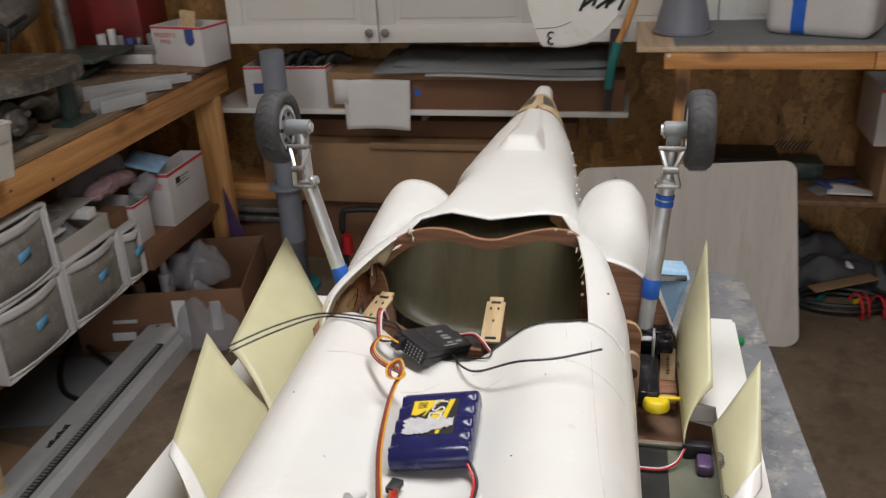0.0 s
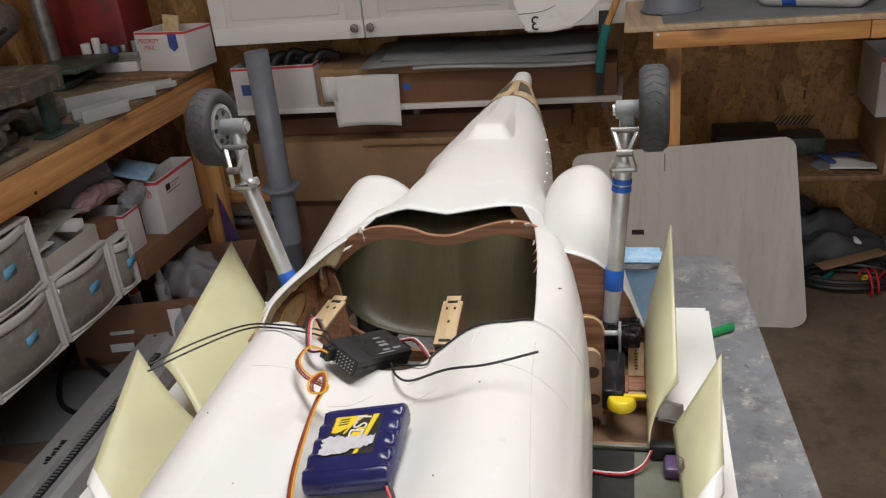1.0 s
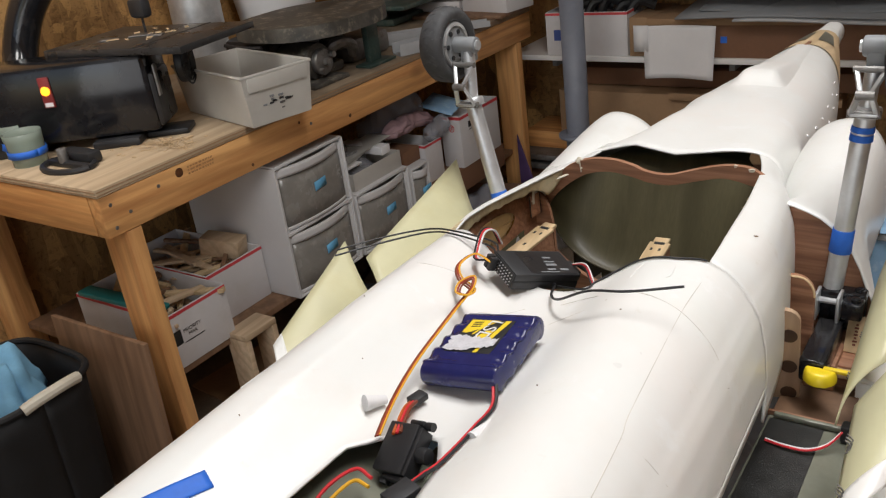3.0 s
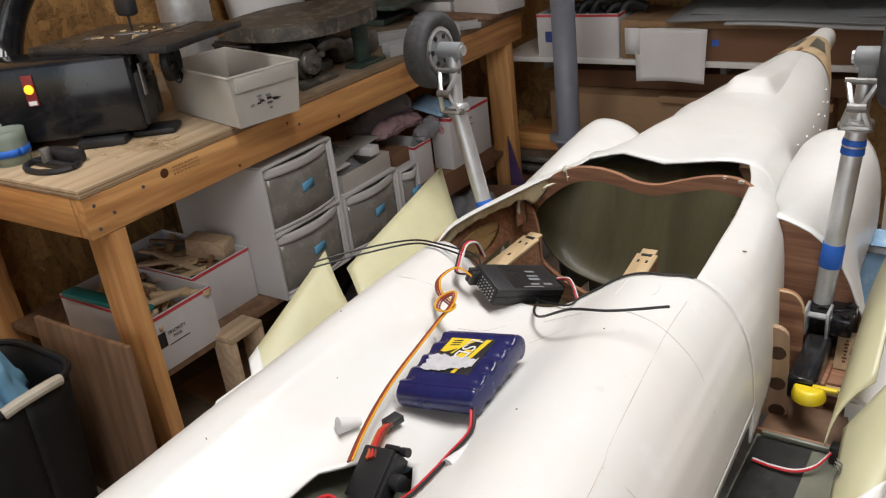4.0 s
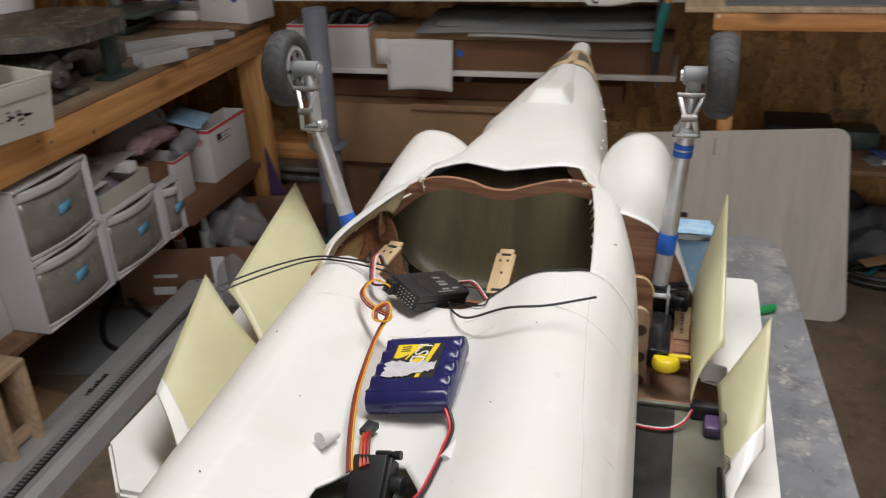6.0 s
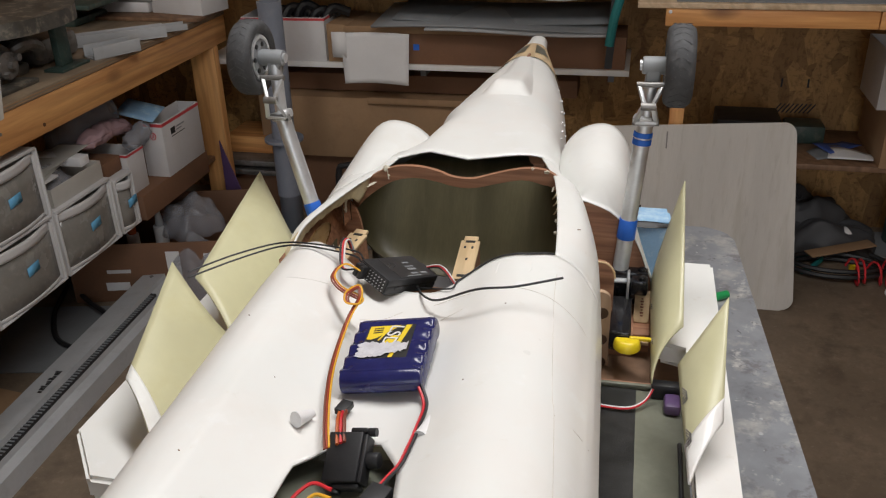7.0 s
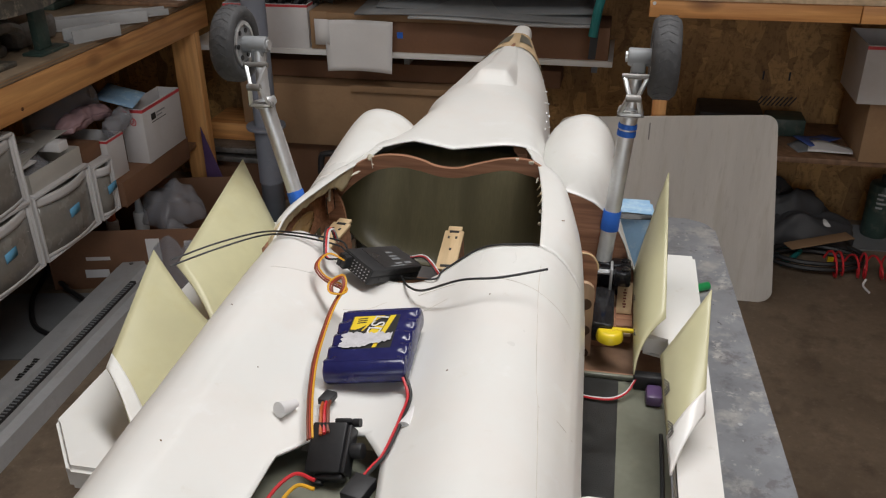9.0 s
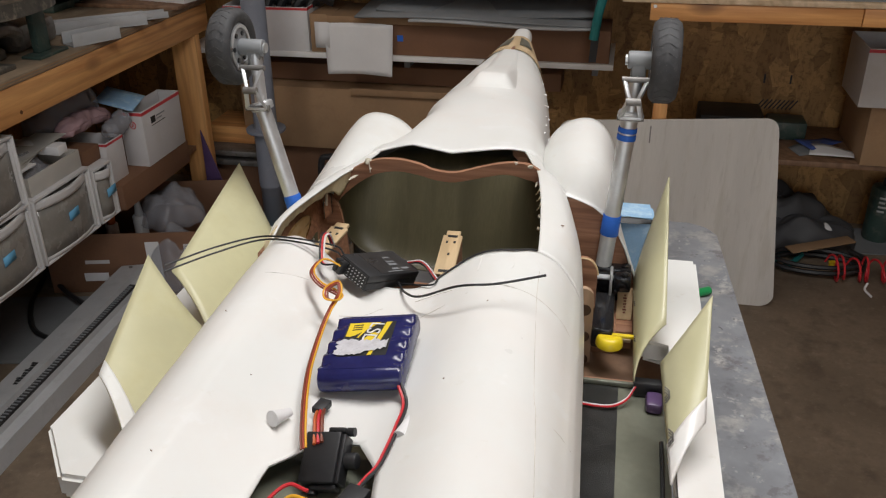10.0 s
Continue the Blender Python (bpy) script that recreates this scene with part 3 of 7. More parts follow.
M_darkgreen = plain("dark_green_enamel", (0.04, 0.07, 0.06), 0.45, var=0.3, scale=14, fine=120, stain=(0.16, 0.15, 0.12), amount=0.5)


def bench_sander():
    t = thing("bench_sander", (-1.1, 2.15, 0.79), "dusty grey bench machine with a thick oval table", "power tool")
    oval = [(-1.08 + 0.19 * math.copysign(abs(math.cos(a)) ** 0.8, math.cos(a)), 2.16 + 0.2 * math.copysign(abs(math.sin(a)) ** 0.8, math.sin(a))) for a in [k * math.pi / 24 for k in range(48)]]
    bm = B(); add_prism(bm, oval, lambda a, b, c: Vector((a, b, 0.915 + c)), 0.036)
    bmesh.ops.bevel(bm, geom=[e for e in bm.edges if abs(e.verts[0].co.z - e.verts[1].co.z) < 1e-5], offset=0.01, segments=3, affect="EDGES")
    part("oval_table", bm, M_dusty, t, "dusty thick oval table")
    bm = B(); add_box(bm, (-1.3, 1.98, 0.79), (-1.02, 2.2, 0.82), 0.01); part("base", bm, M_dusty, t)
    bm = B(); add_box(bm, (-1.28, 2.0, 0.82), (-1.1, 2.22, 0.914), 0.02); part("housing", bm, M_blackpaint, t)
    bm = B(); add_cyl(bm, (-1.1, 2.06, 0.845), (-0.985, 2.06, 0.845), 0.05, seg=28, bev=0.008); part("motor", bm, M_dusty, t)
    bm = B(); add_cyl(bm, (-0.985, 2.06, 0.845), (-0.965, 2.06, 0.845), 0.034, seg=24, bev=0.004); part("motor_cap", bm, M_steel, t)
    for y, z in ((2.06, 0.845), (2.085, 0.86), (2.04, 0.825)):
        bm = B(); add_cyl(bm, (-0.966, y, z), (-0.952, y, z), 0.009, seg=6); part("nut", bm, M_steel, t)
    bm = B(); add_box(bm, (-1.04, 1.98, 0.79), (-0.94, 2.12, 0.802), 0.003); part("foot_plate", bm, M_dusty, t)
    bm = B(); add_box(bm, (-0.985, 2.2, 0.79), (-0.93, 2.32, 0.798), 0.002); part("bracket_foot", bm, M_darkgreen, t)
    bm = B(); add_box(bm, (-0.975, 2.235, 0.798), (-0.955, 2.285, 0.914), 0.003); part("bracket", bm, M_darkgreen, t, "dark green bracket")
    bm = B(); add_tube(bm, [(-1.02, 2.12, 0.85), (-0.985, 2.15, 0.875), (-0.98, 2.19, 0.86), (-1.0, 2.22, 0.83)], 0.016, 10); part("lever", bm, M_steel, t)
    bm = B(); add_cyl(bm, (-1.06, 2.17, 0.86), (-0.99, 2.17, 0.875), 0.022, seg=18, bev=0.004); part("knob", bm, M_dusty, t)
    for k in range(5):
        bm = B(); add_tube(bm, [(-1.09, 1.965, 0.83 + 0.018 * k), (-1.16, 1.96, 0.83 + 0.018 * k), (-1.24, 1.975, 0.832 + 0.018 * k)], 0.005, 6); part("vent_fin", bm, M_black, t)


bench_sander()


def drill_press():
    t = thing("drill_press", (-1.34, 2.84, 0.79), "bench drill press with dark green base and steel column", "power tool")
    bm = B(); add_box(bm, (-1.46, 2.72, 0.79), (-1.24, 2.96, 0.815), 0.008); part("base", bm, M_darkgreen, t)
    bm = B(); add_cyl(bm, (-1.34, 2.84, 0.815), (-1.34, 2.84, 0.86), 0.042, seg=24, bev=0.006); part("socket", bm, M_darkgreen, t)
    bm = B(); add_cyl(bm, (-1.34, 2.84, 0.86), (-1.34, 2.84, 1.4), 0.024, seg=24); part("column", bm, M_steel, t)
    bm = B(); add_box(bm, (-1.34, 2.66, 0.855), (-1.14, 2.9, 0.87), 0.004); part("work_table", bm, M_darkgreen, t)
    bm = B(); add_cyl(bm, (-1.4, 2.6, 0.98), (-1.4, 2.75, 1.03), 0.055, seg=24, bev=0.012); part("motor", bm, M_steel, t)
    for k in range(3):
        a = 0.4 + 2.1 * k
        bm = B(); add_tube(bm, [(-1.36, 2.6, 0.98), (-1.36 + 0.09 * math.cos(a), 2.58, 0.98 + 0.09 * math.sin(a))], 0.007, 8, 1); part("feed_handle", bm, M_black, t)


drill_press()
bm = B(); add_cyl(bm, (-1.5, 2.12, 0.79), (-1.5, 2.12, 1.08), 0.075, seg=36, bev=0.008); lone("steel_canister", bm, M_alu, "bright steel canister at the back of the bench", "canister")
t = thing("white_tub", (-1.47, 2.42, 0.79), "white plastic tub at the back of the bench", "tub")
bm = B(); add_cyl(bm, (-1.47, 2.42, 0.79), (-1.47, 2.42, 1.0), 0.11, 0.135, 40, bev=0.006); part("body", bm, M_drawer, t)
bm = B(); add_cyl(bm, (-1.47, 2.42, 1.0), (-1.47, 2.42, 1.018), 0.142, seg=40, bev=0.005); part("lid", bm, M_drawer, t)
bm = B(); add_box(bm, (-1.16, 2.24, 0.79), (-1.02, 2.42, 0.86), 0.02); lone("tool_block", bm, M_steel, "dark steel machine block behind the oval table", "tool")
bm = B(); add_box(bm, (-1.44, 3.0, 0.79), (-1.16, 3.2, 1.12), 0.03, None); lone("red_case", bm, M_dullred, "dull red machine case at the bench corner", "case")


def channel(m, length, w, h, label):
    t = 0.004
    bm = B()
    add_box(bm, (0, -w / 2, 0), (length, w / 2, t), 0.001, m); add_box(bm, (0, -w / 2, t), (length, -w / 2 + t, h), 0.001, m); add_box(bm, (0, w / 2 - t, t), (length, w / 2, h), 0.001, m)
    lone("metal_channel", bm, M_rail, label, "metal offcut", "metal offcuts on the bench")


channel(pose(-1.21, 2.34, 0.793, 0, 0, 42), 0.44, 0.055, 0.032, "grey aluminium channel offcut lying on the bench")
channel(pose(-0.948, 2.345, 0.7905, 0, 0, 62), 0.14, 0.055, 0.034, "short grey aluminium channel offcut on the bench")
channel(pose(-1.06, 2.56, 0.7915, 0, 0, 44), 0.26, 0.05, 0.018, "flat aluminium channel lying behind another")


def carton(name, lo, hi, label, material=M_mail, turn=0.0, stripe=True, marks=(), wall=0.004, floor_z=None, group="", flap=0.0):
    """An open-topped carton: thin walls, a bottom, a red band round the rim and printed marks."""
    lo, hi = Vector(lo), Vector(hi)
    c = Vector(((lo.x + hi.x) / 2, (lo.y + hi.y) / 2, lo.z))
    m = Matrix.Translation(c) @ pose(0, 0, 0, 0, 0, turn)
    a, b, h = (hi.x - lo.x) / 2, (hi.y - lo.y) / 2, hi.z - lo.z
    t = thing(name, c, label, "cardboard box", group)
    bm = B(); add_box(bm, (-a + wall, -b + wall, 0), (a - wall, b - wall, wall), 0, m); part("bottom", bm, material, t)
    for p, q in (((a - wall, -b), (a, b)), ((-a, -b), (-a + wall, b)), ((-a + wall, -b), (a - wall, -b + wall)), ((-a + wall, b - wall), (a - wall, b))):
        bm = B(); add_box(bm, (*p, 0), (*q, h), 0.0012, m); part("side_panel", bm, material, t)
    if stripe:
        e = 0.0007
        for p, q in (((a, -b), (a + e, b)), ((-a, -b - e), (a, -b))):
            bm = B(); add_box(bm, (*p, h * 0.93), (*q, h * 0.985), 0, m); part("red_band", bm, M_red, t, "printed red band")
    for face, u0, z0, u1, z1, mt in marks:
        bm = B()
        if face == "x":
            add_box(bm, (a, -b + 2 * b * u0, h * z0), (a + 0.0009, -b + 2 * b * u1, h * z1), 0, m)
        else:
            add_box(bm, (-a + 2 * a * u0, -b - 0.0009, h * z0), (-a + 2 * a * u1, -b, h * z1), 0, m)
        part("print", bm, mt, t)
    return t, m, a, b, h


bm = B(); add_box(bm, (-1.3, 2.83, 0.7905), (-0.88, 3.04, 0.8025), 0.002, None); lone("plank", bm, M_brownply, "dark plank lying on the bench end", "plank")
t, m, a, b, h = carton("mail_carton", (-1.065, 2.885, 0.803), (-0.86, 3.02, 0.93), "white mail carton with red band on the bench end", turn=-12)
bm = B(); add_prism(bm, [(0.035, h * 0.93), (0.035, h * 0.6), (0.053, h * 0.5), (0.071, h * 0.6), (0.071, h * 0.93)], lambda u, w, c: m @ Vector((u, -b - 0.0012 + c, w)), 0.001); part("badge", bm, M_blueprint, t, smooth=0)
words("lettering", "PRIORITY\nMAIL", 0.021, m @ pose(-0.045, -b - 0.0015, h * 0.68, 90), M_red, t)
bm = B(); add_box(bm, (-0.03, -0.006, 0), (0.03, 0.006, 0.16), 0.003, pose(-0.985, 2.975, 0.808, 0, 6, -10)); lone("wood_block", bm, M_lite, "pale yellow block standing in the mail carton", "wood offcut")
bm = B(); add_box(bm, (-1.29, 2.9, 0.803), (-1.085, 3.03, 0.838), 0.006); lone("white_bag", bm, M_mail, "white packet lying beside the mail carton", "packet")
t = thing("parts_tray", (-1.2, 2.96, 0.84), "grey tray holding small bottles and tools", "tray")
bm = B(); add_box(bm, (-1.32, 2.9, 0.8385), (-1.07, 3.02, 0.846), 0.002); part("bottom", bm, M_steel, t)
bm = B(); add_box(bm, (-1.32, 2.9, 0.846), (-1.07, 2.904, 0.868), 0.001); part("lip", bm, M_steel, t)
for k, (x, r, hh, mt) in enumerate(((-1.29, 0.016, 0.05, M_mail), (-1.255, 0.014, 0.065, M_drawer), (-1.22, 0.012, 0.045, M_grey), (-1.19, 0.015, 0.035, M_blueprint), (-1.15, 0.012, 0.04, M_steel), (-1.11, 0.014, 0.05, M_grey))):
    bm = B(); add_cyl(bm, (x, 2.95 + 0.01 * (k % 2), 0.8462), (x, 2.95 + 0.01 * (k % 2), 0.8462 + hh), r, seg=16, bev=0.003); lone("small_bottle", bm, mt, "small plastic bottle standing in a grey tray", "bottle", "bottles in the tray")


# ---- under the bench ----
def drawer_front(y0, y1, z0, z1, t, xf=-0.915):
    """One bowed, translucent drawer front with a white rim."""
    n, bow = 10, 0.016
    d = part("drawer", add_sheet(B(), lambda p, q: Vector((xf - 0.012 + bow * (1 - (2 * p - 1) ** 2), y0 + 0.012 + (y1 - y0 - 0.024) * p, z0 + 0.01 + (z1 - z0 - 0.036) * q)), n, 3), M_frosted, t, "smoky translucent drawer front", thick=0.003)
    bm = B(); add_box(bm, (xf - 0.3, y0 + 0.007, z0 + 0.001), (xf - 0.018, y1 - 0.007, z1 - 0.006), 0.002); part("drawer_box", bm, M_frosted, d)
    for ya, yb in ((y0 + 0.004, y0 + 0.014), (y1 - 0.014, y1 - 0.004)):
        bm = B(); add_box(bm, (xf - 0.02, ya, z0 + 0.003), (xf - 0.006, yb, z1 - 0.01), 0.002); part("frame_stile", bm, M_drawer, d)
    bm = B(); add_sheet(bm, lambda p, q: Vector((xf - 0.012 + bow * (1 - (2 * p - 1) ** 2), y0 + 0.008 + (y1 - y0 - 0.016) * p, z0 + 0.002 + 0.01 * q)), n, 2); part("frame_rail", bm, M_drawer, d, thick=0.004)
    bm = B()
    add_sheet(bm, lambda p, q: Vector((xf - 0.014 + (bow + 0.012) * (1 - (2 * p - 1) ** 2), y0 + 0.006 + (y1 - y0 - 0.012) * p, z1 - 0.028 + 0.024 * q)), n, 3)
    part("pull_rim", bm, M_drawer, d, thick=0.006)
    y = (y0 + y1) / 2 + 0.012
    bm = B(); add_sheet(bm, lambda p, q: Vector((xf + 0.007 - 0.0004 * p, y - 0.022 + 0.044 * p, (z0 + z1) / 2 - 0.012 + 0.024 * q + 0.004 * p)), 2, 2); part("tape_label", bm, M_note, d, "scrap of blue tape", thick=0.001, offset=1)
    return d


M_frosted = plain("smoky_plastic", (0.29, 0.275, 0.25), 0.25, var=0.15, scale=14, fine=90, stain=(0.4, 0.38, 0.34), amount=0.5)


def drawer_unit(y0, y1, z0, rows, hh, depth=0.36):
    t = thing("drawer_unit", (-1.1, (y0 + y1) / 2, z0), "white plastic drawer unit with smoky drawers and blue tape labels", "drawer unit", "drawer units under the bench")
    z1 = z0 + rows * hh
    xb, xf = -0.915 - depth, -0.915
    for p, q in (((xb, y0, z0), (xf, y0 + 0.006, z1)), ((xb, y1 - 0.006, z0), (xf, y1, z1)), ((xb, y0 + 0.006, z0), (xb + 0.005, y1 - 0.006, z1))):
        bm = B(); add_box(bm, p, q, 0.002); part("side_panel", bm, M_drawer, t)
    for k in range(rows + 1):
        bm = B(); add_box(bm, (xb + 0.005, y0 + 0.006, max(z0, z0 + k * hh - 0.004)), (xf, y1 - 0.006, z0 + k * hh + 0.004), 0.001); part("shelf", bm, M_drawer, t)
    for k in range(rows):
        drawer_front(y0, y1, z0 + k * hh + 0.004, z0 + (k + 1) * hh - 0.004, t)
    return t


drawer_unit(1.755, 2.02, 0.296, 2, 0.18)
drawer_unit(2.03, 2.28, 0.296, 1, 0.18)
drawer_unit(2.29, 2.385, 0.296, 1, 0.16)


t, m, a, b, h = carton("parts_tray", (-1.2, 2.05, 0.477), (-0.93, 2.27, 0.53), "clear tray of small parts on a drawer unit", M_clear, stripe=False)
heap("parts_bag", -1.05, 2.15, 0.485, 0.1, 0.08, 0.08, M_bag, "plastic bags of small parts in a tray", "bag", 3.1)
bm = B(); add_box(bm, (-1.1, 2.2, 0.535), (-0.94, 2.24, 0.56), 0.002); add_box(bm, (-1.2, 2.07, 0.535), (-0.96, 2.13, 0.541), 0.001); lone("plastic_strip", bm, M_paper, "white plastic strip lying over the tray", "offcut")
for k, (x, y, w, L, turn, tilt) in enumerate(((-1.04, 2.16, 0.12, 0.2, 12, 7), (-1.03, 2.17, 0.11, 0.2, 3, 9), (-1.02, 2.19, 0.1, 0.19, -4, 12))):
    bm = B(); add_box(bm, (-w / 2, -L / 2, 0), (w / 2, L / 2, 0.0012), 0, pose(x, y, 0.545 + 0.006 * k, tilt * 0.4, -4, turn)); lone("plastic_sheet", bm, M_clear, "thin milky plastic sheet lying over a tray", "plastic sheet", "sheets on the tray")
bm = B(); add_box(bm, (-1.05, 2.3, 0.4605), (-0.945, 2.385, 0.505), 0.003); lone("brown_carton", bm, M_carddark, "small brown carton on a drawer unit", "cardboard box")

MK = (("x", 0.03, 0.42, 0.17, 0.68, M_blackink), ("x", 0.2, 0.4, 0.52, 0.415, M_blackink))
t, m, a, b, h = carton("mail_carton", (-1.29, 1.285 + 0.09, 0.2955), (-0.95, 1.555, 0.436), "white mail carton with a red band, full of wood offcuts", marks=MK, group="mail cartons")
words("lettering", "PRIORITY\nMAIL", 0.0125, m @ pose(a + 0.0015, -b * 0.3, h * 0.57, 90, 0, 90), M_blackink, t)
carton("mail_carton", (-1.36, 1.56, 0.2955), (-1.02, 1.752, 0.438), "white mail carton of sticks behind another carton", group="mail cartons")
random.seed(5)


def scraps(cx, cy, z, n, rx, ry):
    for k in range(n):
        L, w = random.uniform(0.06, 0.16), random.uniform(0.008, 0.022)
        m = pose(cx + random.uniform(-rx, rx), cy + random.uniform(-ry, ry), z + 0.007 * (k % 7), random.uniform(-10, 10), random.uniform(-9, 9), random.uniform(0, 180))
        bm = B(); add_box(bm, (-L / 2, -w / 2, 0), (L / 2, w / 2, random.uniform(0.004, 0.012)), 0.0008, m)
        lone("wood_offcut", bm, random.choice((M_ply, M_ply, M_brownply, M_lite)), "sawn wood offcut lying loose in a mail carton", "wood offcut", "wood offcuts in cartons")


scraps(-1.12, 1.46, 0.385, 40, 0.12, 0.055)
scraps(-1.18, 1.655, 0.39, 30, 0.12, 0.06)
bm = B(); add_box(bm, (-0.06, -0.028, 0), (0.05, 0.028, 0.05), 0.003, pose(-1.1, 1.70, 0.425, 0, 8, 20)); lone("wood_block", bm, M_ply, "chunky plywood block on top of a carton", "wood offcut")
bm = B(); add_box(bm, (-0.13, -0.02, 0), (0.15, 0.02, 0.014), 0.005, pose(-1.13, 1.39, 0.437, 0, 1, 4)); lone("teal_tool", bm, M_teal, "long teal plastic tool lying over a carton", "tool")


def stool():
    t = thing("step_stool", (-0.93, 1.6, 0), "small step of bare plywood boards under the bench", "stool")
    bm = B(); add_box(bm, (-0.965, 1.535, 0.292), (-0.895, 1.64, 0.308), 0.002); part("seat", bm, M_ply, t)
    for y in (1.535, 1.624):
        bm = B(); add_box(bm, (-0.965, y, 0), (-0.895, y + 0.016, 0.292), 0.002); part("leg", bm, M_ply, t)
    bm = B(); add_box(bm, (-0.935, 1.551, 0.1), (-0.92, 1.624, 0.13), 0.001); part("stretcher", bm, M_ply, t)


stool()
bm = B(); add_box(bm, (0, 0, 0), (0.34, 0.012, 0.452), 0.0015, pose(-1.21, 1.235, 0, -3)); lone("plywood_panel", bm, M_brownply, "dark plywood panel leaning against the bench leg", "panel")


def waste_bin():
    x, y = -1.14, 1.075
    t = thing("waste_bin", (x, y, 0), "black plastic waste bin with a cream handle, holding blue cloths", "waste bin")
    def ringpt(p, r):
        a = 2 * math.pi * p
        c, s = math.cos(a), math.sin(a)
        k = (abs(c) ** 4 + abs(s) ** 4) ** -0.25
        return c * k * r * 1.12, s * k * r
    bm = B()
    add_sheet(bm, lambda p, q: Vector((x + ringpt(p, 0.115 + 0.025 * q)[0], y + ringpt(p, 0.115 + 0.025 * q)[1], 0.004 + 0.4 * q)), 48, 6)
    part("body", bm, M_binblack, t, thick=0.003)
    bm = B(); add_tube(bm, [(x + ringpt(k / 48, 0.142)[0], y + ringpt(k / 48, 0.142)[1], 0.404) for k in range(49)], 0.008, 8, 1); part("rim", bm, M_binblack, t)
    bm = B(); add_tube(bm, [(x + 0.162, y - 0.045, 0.404), (x + 0.168, y - 0.01, 0.411), (x + 0.166, y + 0.05, 0.411), (x + 0.156, y + 0.085, 0.404)], 0.0125, 10); part("handle", bm, M_cream, t, "cream plastic grip")
    heap("cloth", x - 0.03, y + 0.01, 0.33, 0.1, 0.09, 0.12, M_cloth, "crumpled blue cloth in the waste bin", "cloth", 1.3)


waste_bin()

t, m, a, b, h = carton("mail_carton", (-0.97, 2.545, 0.3745), (-0.895, 2.78, 0.547), "white mail carton with a red band, papers sticking out", marks=(("x", 0.2, 0.715, 0.31, 0.83, M_blackink), ("x", 0.34, 0.79, 0.56, 0.815, M_grey), ("x", 0.34, 0.735, 0.48, 0.755, M_grey), ("x", 0.2, 0.67, 0.56, 0.682, M_blackink)), group="mail cartons")
bm = B(); add_tube(bm, [m @ Vector((0.004 + 0.009 * math.cos(k * math.pi / 8), -b - 0.0006, h * 0.76 + 0.011 * math.sin(k * math.pi / 8))) for k in range(17)], 0.0014, 5, 1); add_tube(bm, [m @ Vector((0.004 + x, -b - 0.0006, h * 0.76 + z)) for x, z in ((-0.004, -0.005), (0.003, -0.001), (-0.002, 0.002), (0.004, 0.006))], 0.0014, 5, 2); part("round_print", bm, M_red, t)
bm = B(); add_box(bm, (-1.18, 2.39, 0.2955), (-0.9, 2.8, 0.374), 0.002); lone("brown_carton", bm, M_carddark, "flat brown carton under a mail carton", "cardboard box")
carton("mail_carton", (-1.2, 2.392, 0.3745), (-0.93, 2.482, 0.5), "white mail carton squeezed beside a drawer unit", group="mail cartons")
bm = B(); add_sheet(bm, lambda p, q: Vector((-1.06 + 0.13 * p + 0.02 * q, 2.65 - 0.01 * p - 0.115 * q, 0.588 - 0.02 * p - 0.012 * q)), 4, 4); lone("blue_folder", bm, M_foam, "pale blue paper folder on a mail carton", "folder", thick=0.002)
def bag_roll(name, pts, r, material, label, seed):
    """A loosely rolled, crinkled plastic bag."""
    line = smooth_path([Vector(w) for w in pts], 8)
    n = len(line)
    def f(p, q):
        k = q * (n - 1)
        i = min(n - 2, int(k))
        c = line[i].lerp(line[i + 1], k - i)
        a = 2 * math.pi * p
        rr = r * (0.15 + 0.85 * min(1.0, 6 * min(q, 1 - q) + 0.2)) * (1 + 0.35 * noise.noise(Vector((math.cos(a) * 1.4, math.sin(a) * 1.4 + seed, q * 9))) + 0.12 * noise.noise(Vector((math.cos(a) * 4, math.sin(a) * 4, q * 26 + seed))))
        return c + Vector((rr * math.cos(a), 0, rr * math.sin(a)))
    bm = B(); add_sheet(bm, f, 32, 60)
    lone(name, bm, material, label, "bag", thick=0.001, smooth=30)
bag_roll("pink_bag", [(-1.0, 2.29, 0.56), (-0.99, 2.36, 0.567), (-1.0, 2.45, 0.56), (-1.01, 2.56, 0.53)], 0.024, M_pinkbag, "rolled pink plastic bag lying over cartons", 2.2)
bag_roll("clear_bag", [(-0.955, 2.44, 0.515), (-0.95, 2.5, 0.52), (-0.945, 2.535, 0.54)], 0.026, M_bag, "crumpled clear plastic bag between mail cartons", 4.1)
bag_roll("clear_bag", [(-1.1, 2.3, 0.52), (-1.08, 2.42, 0.57), (-1.06, 2.56, 0.585)], 0.05, M_bag, "crumpled clear plastic bag behind a pink bag", 6.6)

